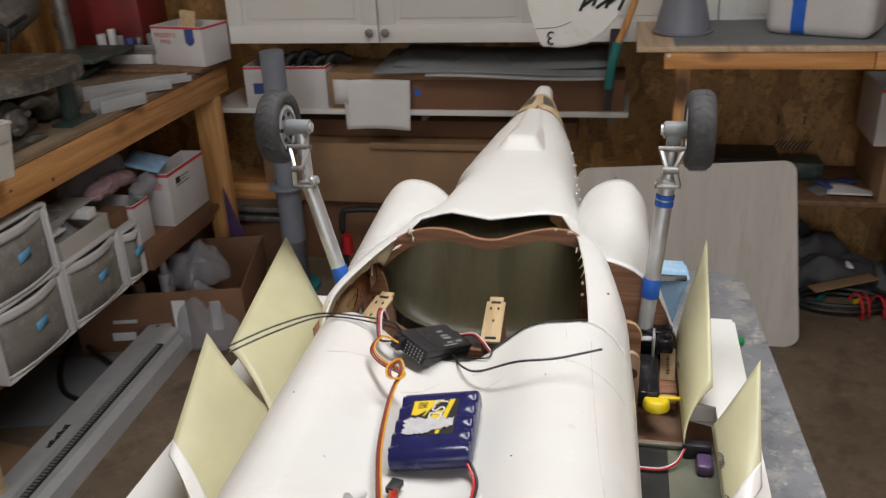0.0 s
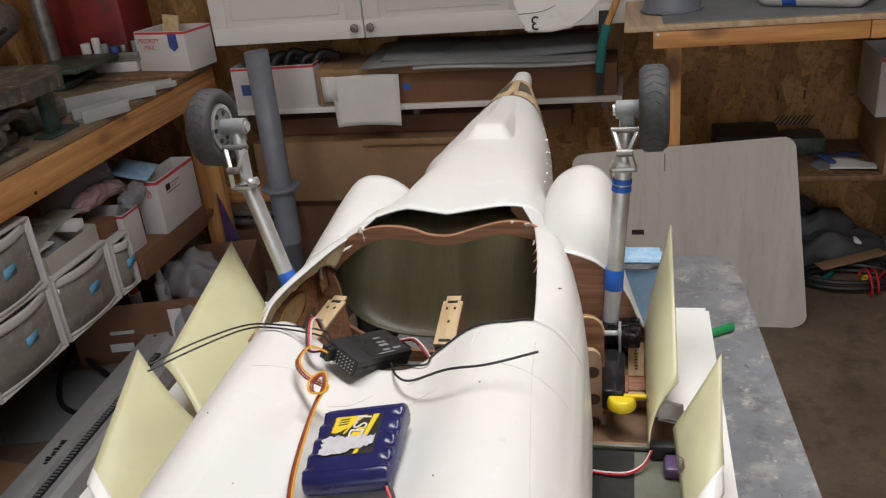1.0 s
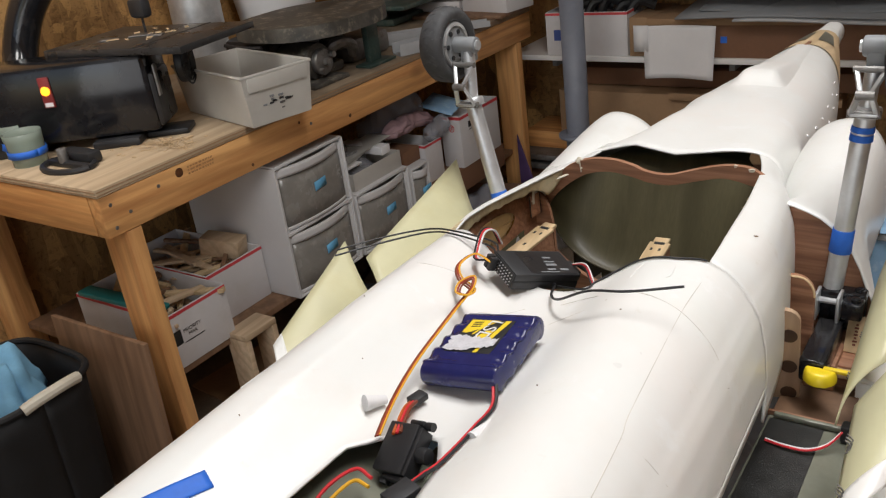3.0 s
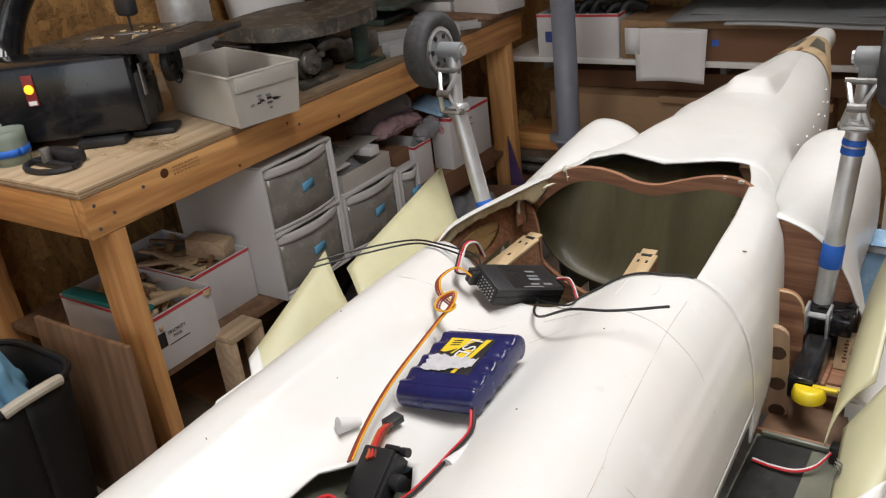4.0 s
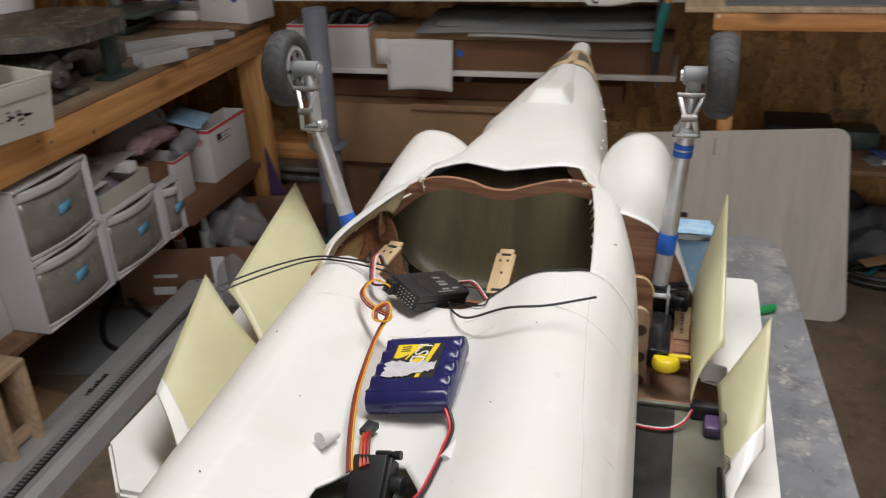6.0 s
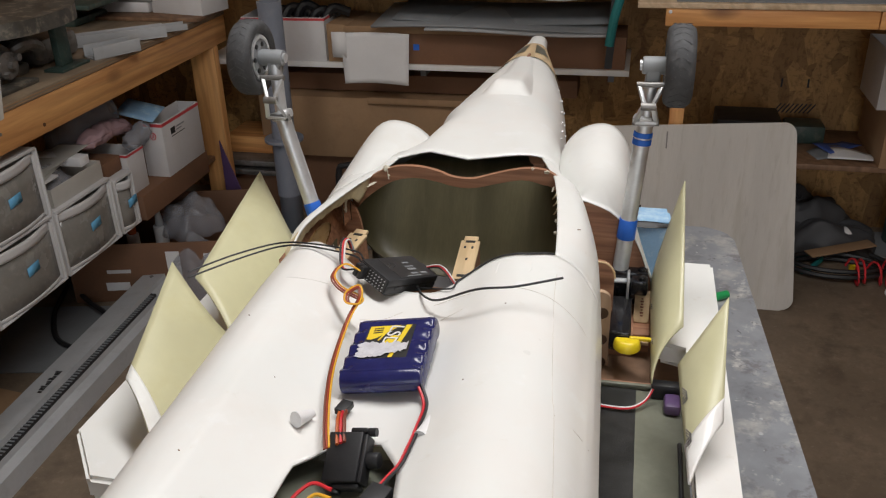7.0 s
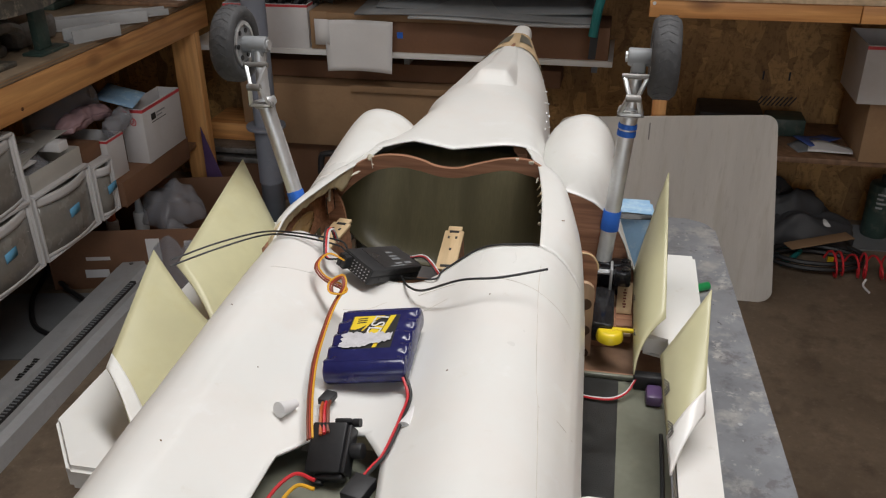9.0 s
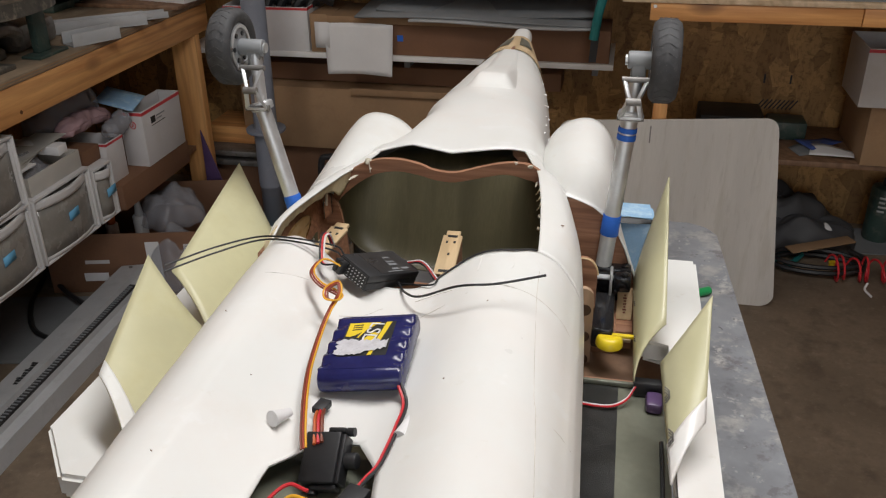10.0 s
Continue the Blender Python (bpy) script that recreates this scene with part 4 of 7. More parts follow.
# rail of a heater lying on the floor
def floor_rail():
    t = thing("heater_rail", (-0.87, 1.7, 0), "long grey enamelled heater cover with a black slot, on the floor", "heater")
    m = Matrix.Translation((-0.80, 1.3, 0)) @ pose(0, 0, 0, 0, 0, math.degrees(math.atan2(1.155, -0.055)))
    Ln = 1.165
    bm = B(); add_prism(bm, [(-0.002, 0), (0.118, 0), (0.122, 0.012), (0.12, 0.09), (0.052, 0.094), (0.05, 0.08), (0.032, 0.07), (0.03, 0.055), (0.004, 0.05)], lambda a, b, c: m @ Vector((c, a, b)), Ln); part("cover", bm, M_rail, t, smooth=0)
    bm = B(); add_box(bm, (0.01, 0.0325, 0.071), (Ln - 0.13, 0.0495, 0.0795), 0, m); part("slot", bm, M_black, t, "black louvred slot")
    bm = B(); add_box(bm, (Ln, -0.004, 0), (Ln + 0.006, 0.124, 0.096), 0.001, m); part("end_cap", bm, M_rail, t)
    for k in range(84):
        bm = B(); add_box(bm, (0.02 + 0.012 * k, 0.0328, 0.0795), (0.0235 + 0.012 * k, 0.0492, 0.0815), 0, m); part("louvre", bm, M_grey, t)
    for k in range(9):
        bm = B(); add_box(bm, (0.5 + 0.011 * k, 0.07, 0.0935), (0.5065 + 0.011 * k + 0.002 * (k % 2), 0.08 + 0.003 * (k % 3), 0.0943), 0, m); part("print", bm, M_blackink, t)
    bm = B(); add_cyl(bm, m @ Vector((Ln - 0.05, 0.085, 0.091)), m @ Vector((Ln - 0.05, 0.085, 0.0945)), 0.006, seg=12); part("screw", bm, M_steel, t)


floor_rail()
bm = B(); add_box(bm, (0, 0, 0), (0.3, 0.36, 0.004), 0, pose(-1.25, 1.95, 0.001, 0, 0, 12)); lone("sheet_metal", bm, M_frost, "loose grey sheet lying on the floor under the bench", "sheet")
bm = B(); add_box(bm, (0, 0, 0), (0.34, 0.3, 0.003), 0, pose(-1.3, 1.62, 0.001, 0, 0, -6)); lone("cardboard_sheet", bm, M_card, "flat piece of cardboard on the floor", "cardboard")
bm = B(); add_tube(bm, [(-1.36, 2.6, 0.01), (-1.311, 2.51, 0.01), (-1.259, 2.402, 0.012), (-1.206, 2.269, 0.01), (-1.104, 2.141, 0.01), (-0.994, 2.108, 0.01), (-0.953, 2.155, 0.01), (-0.97, 2.23, 0.014), (-1.034, 2.284, 0.022), (-1.144, 2.35, 0.024), (-1.3, 2.47, 0.026)], 0.008, 8); lone("black_cable", bm, M_black, "black cable looping down to the floor", "cable")


# ---- far left corner ----
def pipe():
    x, y = -0.66, 2.9
    t = thing("pvc_pipe", (x, y, 0), "tall grey plastic pipe standing upright with a collar", "pipe")
    bm = B(); add_sheet(bm, lambda p, q: Vector((x + 0.0385 * math.cos(2 * math.pi * p), y + 0.0385 * math.sin(2 * math.pi * p), 0.012 + 0.835 * q)), 32, 1)
    bmesh.ops.remove_doubles(bm, verts=bm.verts, dist=0.0004); part("tube", bm, M_pvc, t, thick=0.004)
    bm = B(); add_cyl(bm, (x, y, 0.385), (x, y, 0.397), 0.066, seg=32, bev=0.003); part("collar", bm, M_pvc, t)
    bm = B(); add_cyl(bm, (x, y, 0.0), (x, y, 0.02), 0.075, seg=32, bev=0.004); part("foot", bm, M_teal, t, "teal round foot")
    bm = B(); add_cyl(bm, (x, y, 0.19), (x, y, 0.39), 0.0415, seg=32); part("sleeve", bm, M_pvc, t)


pipe()
t, m, a, b, h = carton("brown_carton", (-1.25, 2.42, 0.0), (-0.72, 2.84, 0.2), "large open brown carton of bags and bottles on the floor", M_carddark, 14, False, marks=(("y", 0.2, 0.2, 0.34, 0.34, M_paper), ("y", 0.22, 0.5, 0.36, 0.56, M_mail), ("y", 0.58, 0.2, 0.66, 0.85, M_paper), ("y", 0.8, 0.3, 0.86, 0.8, M_mail)))
heap("clear_bag", -0.92, 2.66, 0.15, 0.11, 0.1, 0.1, M_bag, "crumpled clear plastic bag in a carton", "bag", 4.4)
heap("clear_bag", -0.8, 2.5, 0.02, 0.12, 0.1, 0.16, M_bag, "clear plastic bag of parts in a carton", "bag", 9.2)
t = thing("glue_bottle", (-1.0, 2.6, 0.03), "white plastic glue bottle with a pointed nozzle", "bottle")
bm = B(); add_cyl(bm, (-1.0, 2.6, 0.03), (-1.0, 2.6, 0.18), 0.022, seg=20, bev=0.004); part("bottle", bm, M_drawer, t)
bm = B(); add_cyl(bm, (-1.0, 2.6, 0.18), (-1.0, 2.6, 0.27), 0.014, 0.003, 16); part("nozzle", bm, M_rail, t)
t = thing("spray_can", (-1.08, 2.56, 0.03), "small white can with an orange cap", "can")
bm = B(); add_cyl(bm, (-1.08, 2.56, 0.03), (-1.08, 2.56, 0.16), 0.02, seg=20, bev=0.003); part("can", bm, M_paper, t)
bm = B(); add_cyl(bm, (-1.08, 2.56, 0.16), (-1.08, 2.56, 0.185), 0.014, seg=16, bev=0.003); part("cap", bm, M_wireora, t)
bm = B(); add_prism(bm, [(0, 0), (0.08, 0), (0.0, 0.22)], lambda a, b, c: pose(-0.92, 2.93, 0.14, 0, 0, -10) @ Vector((a, c, b)), 0.004); lone("set_square", bm, M_purple, "purple plastic triangle standing beside the post", "set square", smooth=0)
for z in (0.2, 0.235):
    bm = B(); add_box(bm, (-1.05, 3.02, z), (-0.72, 3.3, z + 0.02), 0.002); lone("steel_tray", bm, M_steel, "grey steel tray stacked on blocks under the shelf", "tray")
bm = B(); add_box(bm, (-1.05, 3.05, 0), (-0.75, 3.3, 0.2), 0.003); lone("brown_carton", bm, M_carddark, "brown carton under the shelf", "cardboard box")
bm = B(); add_box(bm, (-0.98, 3.1, 0.256), (-0.8, 3.28, 0.32), 0.003); lone("timber_block", bm, M_pine_x, "block of sawn timber under the shelf", "wood offcut")


# ---- back wall ----
def shelf():
    t = thing("wall_shelf", (-0.24, 3.2, 0.6), "long white shelf board on the back wall", "shelf")
    bm = B(); add_box(bm, (-1.0, 3.05, 0.6), (0.47, YB - 0.002, 0.618), 0.0015); part("board", bm, M_white, t)
    for x in (-0.9, -0.25, 0.4):
        bm = B(); add_box(bm, (x, 3.2, 0.54), (x + 0.02, YB - 0.002, 0.599), 0.001); part("bracket", bm, M_grey, t)


shelf()


def cabinet(x0, x1):
    z0, z1, yf = 0.85, 1.6, 3.0
    t = thing("wall_cabinet", ((x0 + x1) / 2, 3.18, z0), "white painted wall cabinet with framed doors and steel knobs", "cabinet", "wall cabinets")
    bm = B(); add_box(bm, (x0, yf + 0.02, z0), (x1, YB - 0.002, z1), 0.002); part("body", bm, M_white, t)
    mid = (x0 + x1) / 2
    for a, b, kx in ((x0 + 0.002, mid - 0.002, mid - 0.026), (mid + 0.002, x1 - 0.002, mid + 0.026)):
        bm = B(); add_box(bm, (a, yf + 0.006, z0 + 0.002), (b, yf + 0.0195, z1), 0.002)
        d = part("door", bm, M_white, t)
        for p, q in (((a, z0 + 0.002), (b, z0 + 0.06)), ((a, z1 - 0.06), (b, z1)), ((a, z0 + 0.06), (a + 0.055, z1 - 0.06)), ((b - 0.055, z0 + 0.06), (b, z1 - 0.06))):
            bm = B(); add_box(bm, (p[0] + 0.0003, yf, p[1]), (q[0] - 0.0003, yf + 0.0058, q[1]), 0.0025); part("frame_rail", bm, M_white, d)
        bm = B(); add_box(bm, (a + 0.075, yf + 0.0015, z0 + 0.08), (b - 0.075, yf + 0.0058, z1 - 0.08), 0.004); part("raised_panel", bm, M_white, d)
        bm = B(); add_cyl(bm, (kx, yf - 0.016, z0 + 0.037), (kx, yf, z0 + 0.037), 0.005, seg=12); add_cyl(bm, (kx, yf - 0.026, z0 + 0.037), (kx, yf - 0.014, z0 + 0.037), 0.0135, seg=20, bev=0.005); part("knob", bm, M_steel, d, "round brushed steel knob")


cabinet(-0.847, 0.193)
cabinet(0.196, 1.236)

MK2 = (("y", 0.1, 0.35, 0.26, 0.6, M_blueprint),)
t, m, a, b, h = carton("mail_carton", (-0.84, 3.055, 0.6185), (-0.545, 3.25, 0.765), "white mail carton on the shelf holding black tools", turn=2, marks=MK2, group="mail cartons")
for k in range(5):
    bm = B(); add_tube(bm, [(-0.78 + 0.05 * k, 3.12, 0.70), (-0.74 + 0.05 * k, 3.14, 0.77 + 0.01 * (k % 3)), (-0.68 + 0.05 * k, 3.16, 0.765)], 0.016, 8); lone("black_tool", bm, M_black, "black handled tool standing in a carton", "tool", "tools in the carton")
bm = B(); add_box(bm, (-0.535, 3.06, 0.6185), (-0.46, 3.3, 0.745), 0.002); lone("brown_carton", bm, M_card, "narrow brown carton on the shelf", "cardboard box")
t = thing("long_carton", (0, 3.15, 0.6185), "long brown carton lying on the shelf", "cardboard box")
bm = B(); add_box(bm, (-0.455, 3.06, 0.6185), (0.455, 3.25, 0.722), 0.002); part("body", bm, M_carddark, t)
bm = B(); add_box(bm, (-0.47, 3.045, 0.722), (0.4, 3.27, 0.744), 0.002); part("lid", bm, M_card, t)
bm = B(); add_box(bm, (-0.235, 3.0588, 0.665), (-0.215, 3.0599, 0.685), 0); part("tape_mark", bm, M_tape, t)
t = thing("flat_sheets", (0, 3.15, 0.745), "pile of thin grey sheets and panels on a carton", "sheet")
for k, (x0, x1, y0, y1, z, mt) in enumerate(((-0.36, 0.42, 3.0, 3.3, 0.755, M_grey), (-0.18, 0.42, 2.99, 3.28, 0.745, M_rail), (-0.3, 0.4, 3.05, 3.3, 0.765, M_frost))):
    bm = B(); add_sheet(bm, lambda p, q: Vector((x0 + (x1 - x0) * p, y0 + (y1 - y0) * q, z + 0.02 * q + 0.006 * math.sin(5 * p + k))), 12, 3); part("sheet", bm, mt, t, thick=0.006)
bm = B()
def paper_pt(p, q):
    x = -0.475 + 0.23 * p + 0.012 * (q - 0.5) * (p - 0.5)
    z = 0.552 + 0.17 * q
    y = 3.036 + 0.006 * math.sin(4 * p) * (1 - q) - 0.005 * (1 - q)
    return Vector((x, y, z + 0.004 * math.sin(3 * p)))
add_sheet(bm, paper_pt, 10, 10)
add_sheet(bm, lambda p, q: Vector((-0.51 + 0.05 * p, 3.034, 0.64 + 0.085 * q)), 2, 2)
lone("paper_sheet", bm, M_paper, "white paper sheet hanging down from the shelf", "paper", thick=0.0006, smooth=60)

# under the shelf
t = thing("flat_carton", (-0.4, 3.15, 0), "large flat brown carton standing under the shelf", "cardboard box")
bm = B(); add_box(bm, (-0.84, 3.12, 0.25), (0.1, 3.3, 0.475), 0.003); part("body", bm, M_card, t)
bm = B(); add_box(bm, (-0.42, 3.1, 0.462), (0.12, 3.118, 0.485), 0.002); part("flap", bm, M_card, t)
bm = B(); add_box(bm, (-0.8, 3.16, 0.0), (0.2, 3.32, 0.249), 0.003); lone("brown_carton", bm, M_carddark, "dark brown carton on the floor below the shelf", "cardboard box")
bm = B(); add_box(bm, (-0.85, 3.2, 0.478), (0.3, 3.34, 0.54), 0.004); lone("dark_case", bm, M_carddark, "flat brown case lying under the shelf", "case")
t = thing("hand_truck", (-0.38, 3.0, 0), "black tubular frame with red grips in the shade", "trolley")
bm = B(); add_tube(bm, [(-0.52, 3.02, 0.02), (-0.52, 3.02, 0.22), (-0.48, 3.02, 0.26), (-0.3, 3.02, 0.26), (-0.26, 3.02, 0.22), (-0.26, 3.02, 0.02)], 0.012, 8, 4); part("frame", bm, M_black, t)
bm = B(); add_cyl(bm, (-0.5, 3.0, 0.1), (-0.5, 3.0, 0.17), 0.02, seg=14); part("grip", bm, M_redpl, t)

t = thing("hand_saw", (0.42, 2.95, 0.66), "hand saw with a teal grip hanging blade down", "hand saw")
bm = B(); add_prism(bm, [(0.0, 0.0), (0.022, 0.0), (0.04, 0.25), (0.012, 0.25)], lambda a, b, c: Vector((0.395 + a, 2.95 + c, 0.65 + b)), 0.004); part("blade", bm, M_black, t)
bm = B(); add_tube(bm, [(0.405, 2.952, 0.72), (0.416, 2.952, 0.8), (0.43, 2.952, 0.86)], 0.014, 10); part("grip", bm, M_teal, t)
bm = B(); add_tube(bm, [(0.43, 2.952, 0.86), (0.455, 2.952, 0.92), (0.48, 2.952, 1.0)], 0.01, 8); part("handle", bm, M_pine_z, t)


def tail_fin():
    t = thing("model_tail_fin", (0.31, 2.58, 0.92), "white model aircraft tail fin with black markings, hanging", "model aircraft")
    pl = lambda a, b, c: Vector((a, 2.57 + c, b))
    out = [(0.19, 1.08), (0.205, 1.02), (0.225, 0.955), (0.238, 0.921), (0.3, 0.918), (0.355, 0.927), (0.4, 0.955), (0.43, 1.0), (0.47, 1.05), (0.49, 1.1)]
    bm = B(); add_prism(bm, out, pl, 0.022); bmesh.ops.bevel(bm, geom=[e for e in bm.edges], offset=0.005, segments=2, affect="EDGES"); part("fin", bm, M_shell, t)
    words("marking", "3", 0.05, Matrix.Translation((0.262, 2.568, 0.946)) @ pose(0, 0, 0, 90, 0, 0) @ pose(0, 0, 0, 0, 0, 180), M_blackink, t)
    bm = B(); add_tube(bm, [(0.222, 2.5695, 0.968), (0.28, 2.5695, 0.972), (0.315, 2.5695, 0.985)], 0.0012, 6); part("panel_line", bm, M_grey, t)
    for k in range(7):
        bm = B(); add_box(bm, (-0.004, 0, -0.02), (0.004, 0.002, 0.022), 0, pose(0.345 + 0.016 * k, 2.567, 1.03 + 0.006 * (k % 3), 0, 25 + 30 * (k % 2), 0)); part("emblem_stroke", bm, M_blackink, t)
    bm = B(); add_cyl(bm, (0.3, 2.58, 1.07), (0.3, 2.58, 2.42), 0.002, seg=6); part("hanging_wire", bm, M_black, t)


tail_fin()


# ---- right bench ----
def right_bench():
    t = thing("side_bench", (1.2, 2.95, 0), "pine side bench with a plywood top under a rubber mat", "workbench")
    bm = B(); add_box(bm, (0.483, 2.615, 0.897), (2.3, YB - 0.005, 0.911), 0.0015); part("tabletop", bm, M_ply, t)
    bm = B(); add_box(bm, (0.58, 2.63, 0.9112), (2.25, 3.3, 0.9145), 0.001); part("mat", bm, M_frost, t, "grey rubber mat")
    bm = B(); add_box(bm, (0.555, 2.62, 0.852), (1.065, 2.658, 0.8965), 0.002); part("front_rail", bm, M_pine_x, t)
    bm = B(); add_box(bm, (1.067, 2.618, 0.852), (2.28, 2.656, 0.8965), 0.002); part("front_rail", bm, M_pine_x, t)
    for x in (0.594, 1.9):
        bm = B(); add_box(bm, (x, 2.775, 0), (x + 0.04, 2.813, 0.8965), 0.002); part("leg", bm, M_pine_z, t)
    bm = B(); add_box(bm, (0.59, 2.79, 0.8), (0.628, YB - 0.01, 0.8965), 0.002); part("side_rail", bm, M_pine_y, t)
    bm = B(); add_cyl(bm, (0.566, 2.617, 0.888), (0.566, 2.6205, 0.888), 0.0045, seg=12); part("screw", bm, M_paper, t, "pale screw head")
    bm = B(); add_box(bm, (0.7, 3.0, 0.338), (2.3, YB - 0.005, 0.356), 0.0015); part("lower_shelf", bm, M_brownply, t)


right_bench()
t = thing("funnel", (0.607, 2.82, 0.9145), "grey plastic cone standing upside down on the bench", "funnel")
bm = B(); add_cyl(bm, (0.607, 2.82, 0.915), (0.607, 2.82, 1.08), 0.078, 0.038, 40); part("cone", bm, M_pvc, t)
bm = B(); add_cyl(bm, (0.607, 2.82, 0.9147), (0.607, 2.82, 0.921), 0.083, seg=40, bev=0.002); part("rim", bm, M_pvc, t)
t = thing("foam_core", (0.95, 2.78, 0.9145), "cream foam mould block bound with blue tape", "foam block")
bm = B(); add_box(bm, (-0.12, -0.07, 0), (0.15, 0.1, 0.16), 0.03, pose(0.95, 2.78, 0.915, 0, 0, -25), 4); part("block", bm, M_mail, t)
bm = B(); add_box(bm, (-0.045, -0.0715, 0.001), (-0.02, 0.1015, 0.1615), 0.03, pose(0.95, 2.78, 0.915, 0, 0, -25), 4); part("tape_band", bm, M_tape, t)
bm = B(); add_box(bm, (1.2, 2.75, 0.9146), (1.34, 2.95, 1.02), 0.004); lone("mail_carton", bm, M_mail, "white carton on the side bench", "cardboard box")

# leaning board
out, r = [], 0.035
for px, pz, a0 in ((0.942, 0.568, 0), (0.33, 0.533, 90), (0.33, 0.0, 180), (0.998, 0.0, 270)):
    sx, sz = (-1 if a0 in (0, 270) else 1), (-1 if a0 in (0, 90) else 1)
    out += [(px + sx * r + r * math.cos(radians(a0 + 15 * k)), pz + sz * r + r * math.sin(radians(a0 + 15 * k))) for k in range(7)]
LEAN = pose(0, 2.69, 0.0, -6.0)
bm = B(); add_prism(bm, out, lambda a, b, c: LEAN @ Vector((a, c, b)), 0.014); bmesh.ops.bevel(bm, geom=[e for e in bm.edges if abs((e.verts[0].co - e.verts[1].co).normalized().y) < 0.5], offset=0.004, segments=2, affect="EDGES")
t = lone("leaning_board", bm, M_board, "scuffed off-white board with round corners, leaning on the bench", "board", smooth=40)
for (x, z, L) in ((0.44, 0.39, 0.12), (0.59, 0.48, 0.05)):
    bm = B(); add_box(bm, (x, -0.001, z), (x + 0.004, 0.0, z + L), 0, LEAN); part("scratch", bm, M_steel, t)
bm = B(); add_box(bm, (0.5, -0.001, 0.29), (0.535, 0.0, 0.305), 0, LEAN); part("smudge", bm, M_blackink, t)

bm = B(); add_box(bm, (1.235, 2.99, 0.3565), (1.55, 3.3, 0.545), 0.003); t2 = lone("brown_carton", bm, M_card, "large brown carton standing on the low shelf", "cardboard box")
carton("mail_carton", (1.19, 2.97, 0.5455), (1.5, 3.2, 0.72), "white mail carton with a red band on a brown carton", marks=(("y", 0.3, 0.35, 0.62, 0.55, M_blackink), ("y", 0.3, 0.2, 0.7, 0.25, M_blackink)), group="mail cartons")
for (x, y, w, d, hh, mt, lab) in ((0.86, 3.14, 0.2, 0.16, 0.1, M_black, "dark case on the low shelf"), (1.05, 3.2, 0.12, 0.1, 0.06, M_darkgreen, "dark green box on the low shelf")):
    bm = B(); add_box(bm, (x - w / 2, y - d / 2 + 0.04, 0.3565), (x + w / 2, y + d / 2 + 0.04, 0.3565 + hh), 0.006); lone("shelf_clutter", bm, mt, lab, "clutter")
for k, (x, y, turn, mt) in enumerate(((1.12, 3.1, 18, M_frost), (1.17, 3.07, -12, M_paper), (1.14, 3.14, 35, M_blueprint))):
    bm = B(); add_sheet(bm, lambda p, q: pose(x, y, 0.3575 + 0.006 * k, 0, 0, turn) @ Vector((0.13 * (p - 0.5), 0.08 * (q - 0.5), 0.012 * math.sin(3 * p + k) * q + 0.008 * p)), 6, 4); lone("loose_paper", bm, mt, "loose crumpled paper on the low shelf", "paper", "papers on the low shelf", thick=0.0006)
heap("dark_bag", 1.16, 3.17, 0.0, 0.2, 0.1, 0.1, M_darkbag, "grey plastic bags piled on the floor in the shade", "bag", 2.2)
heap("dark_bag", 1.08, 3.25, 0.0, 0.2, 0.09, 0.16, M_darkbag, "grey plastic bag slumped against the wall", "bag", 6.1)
t = thing("gas_bottle", (1.41, 3.24, 0), "dark green gas bottle with pale lettering on the floor", "bottle")
bm = B(); add_cyl(bm, (1.41, 3.24, 0), (1.41, 3.24, 0.2), 0.047, seg=32, bev=0.014); part("body", bm, M_darkgreen, t)
bm = B(); add_cyl(bm, (1.41, 3.24, 0.2), (1.41, 3.24, 0.225), 0.016, seg=20, bev=0.003); part("valve", bm, M_black, t)
for k, w in enumerate((0.026, 0.02, 0.03, 0.022)):
    bm = B(); add_sheet(bm, lambda p, q: Vector((1.41 + 0.0475 * math.cos(radians(-125) + w / 0.047 * p), 3.24 + 0.0475 * math.sin(radians(-125) + w / 0.047 * p), 0.165 - 0.016 * k + 0.007 * q)), 6, 1); part("print", bm, M_rail, t, thick=0.0004)
t = thing("coiled_hose", (1.27, 2.88, 0), "thin red coiled air hose lying on the floor", "hose")
bm = B(); add_tube(bm, [(1.185 + 0.034 * k / 8 + 0.008 * math.sin(k * 0.37), 2.9 + (0.036 + 0.008 * math.sin(k * 0.21)) * math.cos(k * math.pi / 4), 0.046 + (0.038 + 0.005 * math.sin(k * 0.31)) * math.sin(k * math.pi / 4)) for k in range(58)], 0.0036, 6, 2); part("coil", bm, M_wirered, t)
bm = B(); add_tube(bm, [(1.3, 2.86, 0.02), (1.29, 2.84, 0.008), (1.3, 2.8, 0.006)], 0.0036, 6, 4); part("tail", bm, M_paper, t)
pts = [(1.17 + 0.14 * math.cos(k * 0.7), 2.97 + 0.075 * math.sin(k * 0.7), 0.009 + 0.0022 * k) for k in range(20)]
bm = B(); add_tube(bm, pts, 0.0075, 6, 5); lone("dark_hose", bm, M_black, "black hose coiled on the floor", "hose")
bm = B(); add_tube(bm, [(1.04, 2.98, 0.012), (1.08, 3.06, 0.012), (1.16, 3.1, 0.012), (1.1, 2.98, 0.014), (1.06, 2.94, 0.012)], 0.009, 8); lone("green_hose", bm, M_teal, "dark green hose lying on the floor", "hose")
bm = B(); add_cyl(bm, (1.195, 3.13, 0.05), (1.23, 3.14, 0.075), 0.022, seg=20, bev=0.004); lone("white_fitting", bm, M_drawer, "white plastic hose fitting on the hoses", "fitting")
bm = B(); add_cyl(bm, (1.2, 2.95, 0.035), (1.225, 2.95, 0.035), 0.01, seg=6); lone("brass_fitting", bm, M_yellowpl, "brass hose fitting on the floor", "fitting")
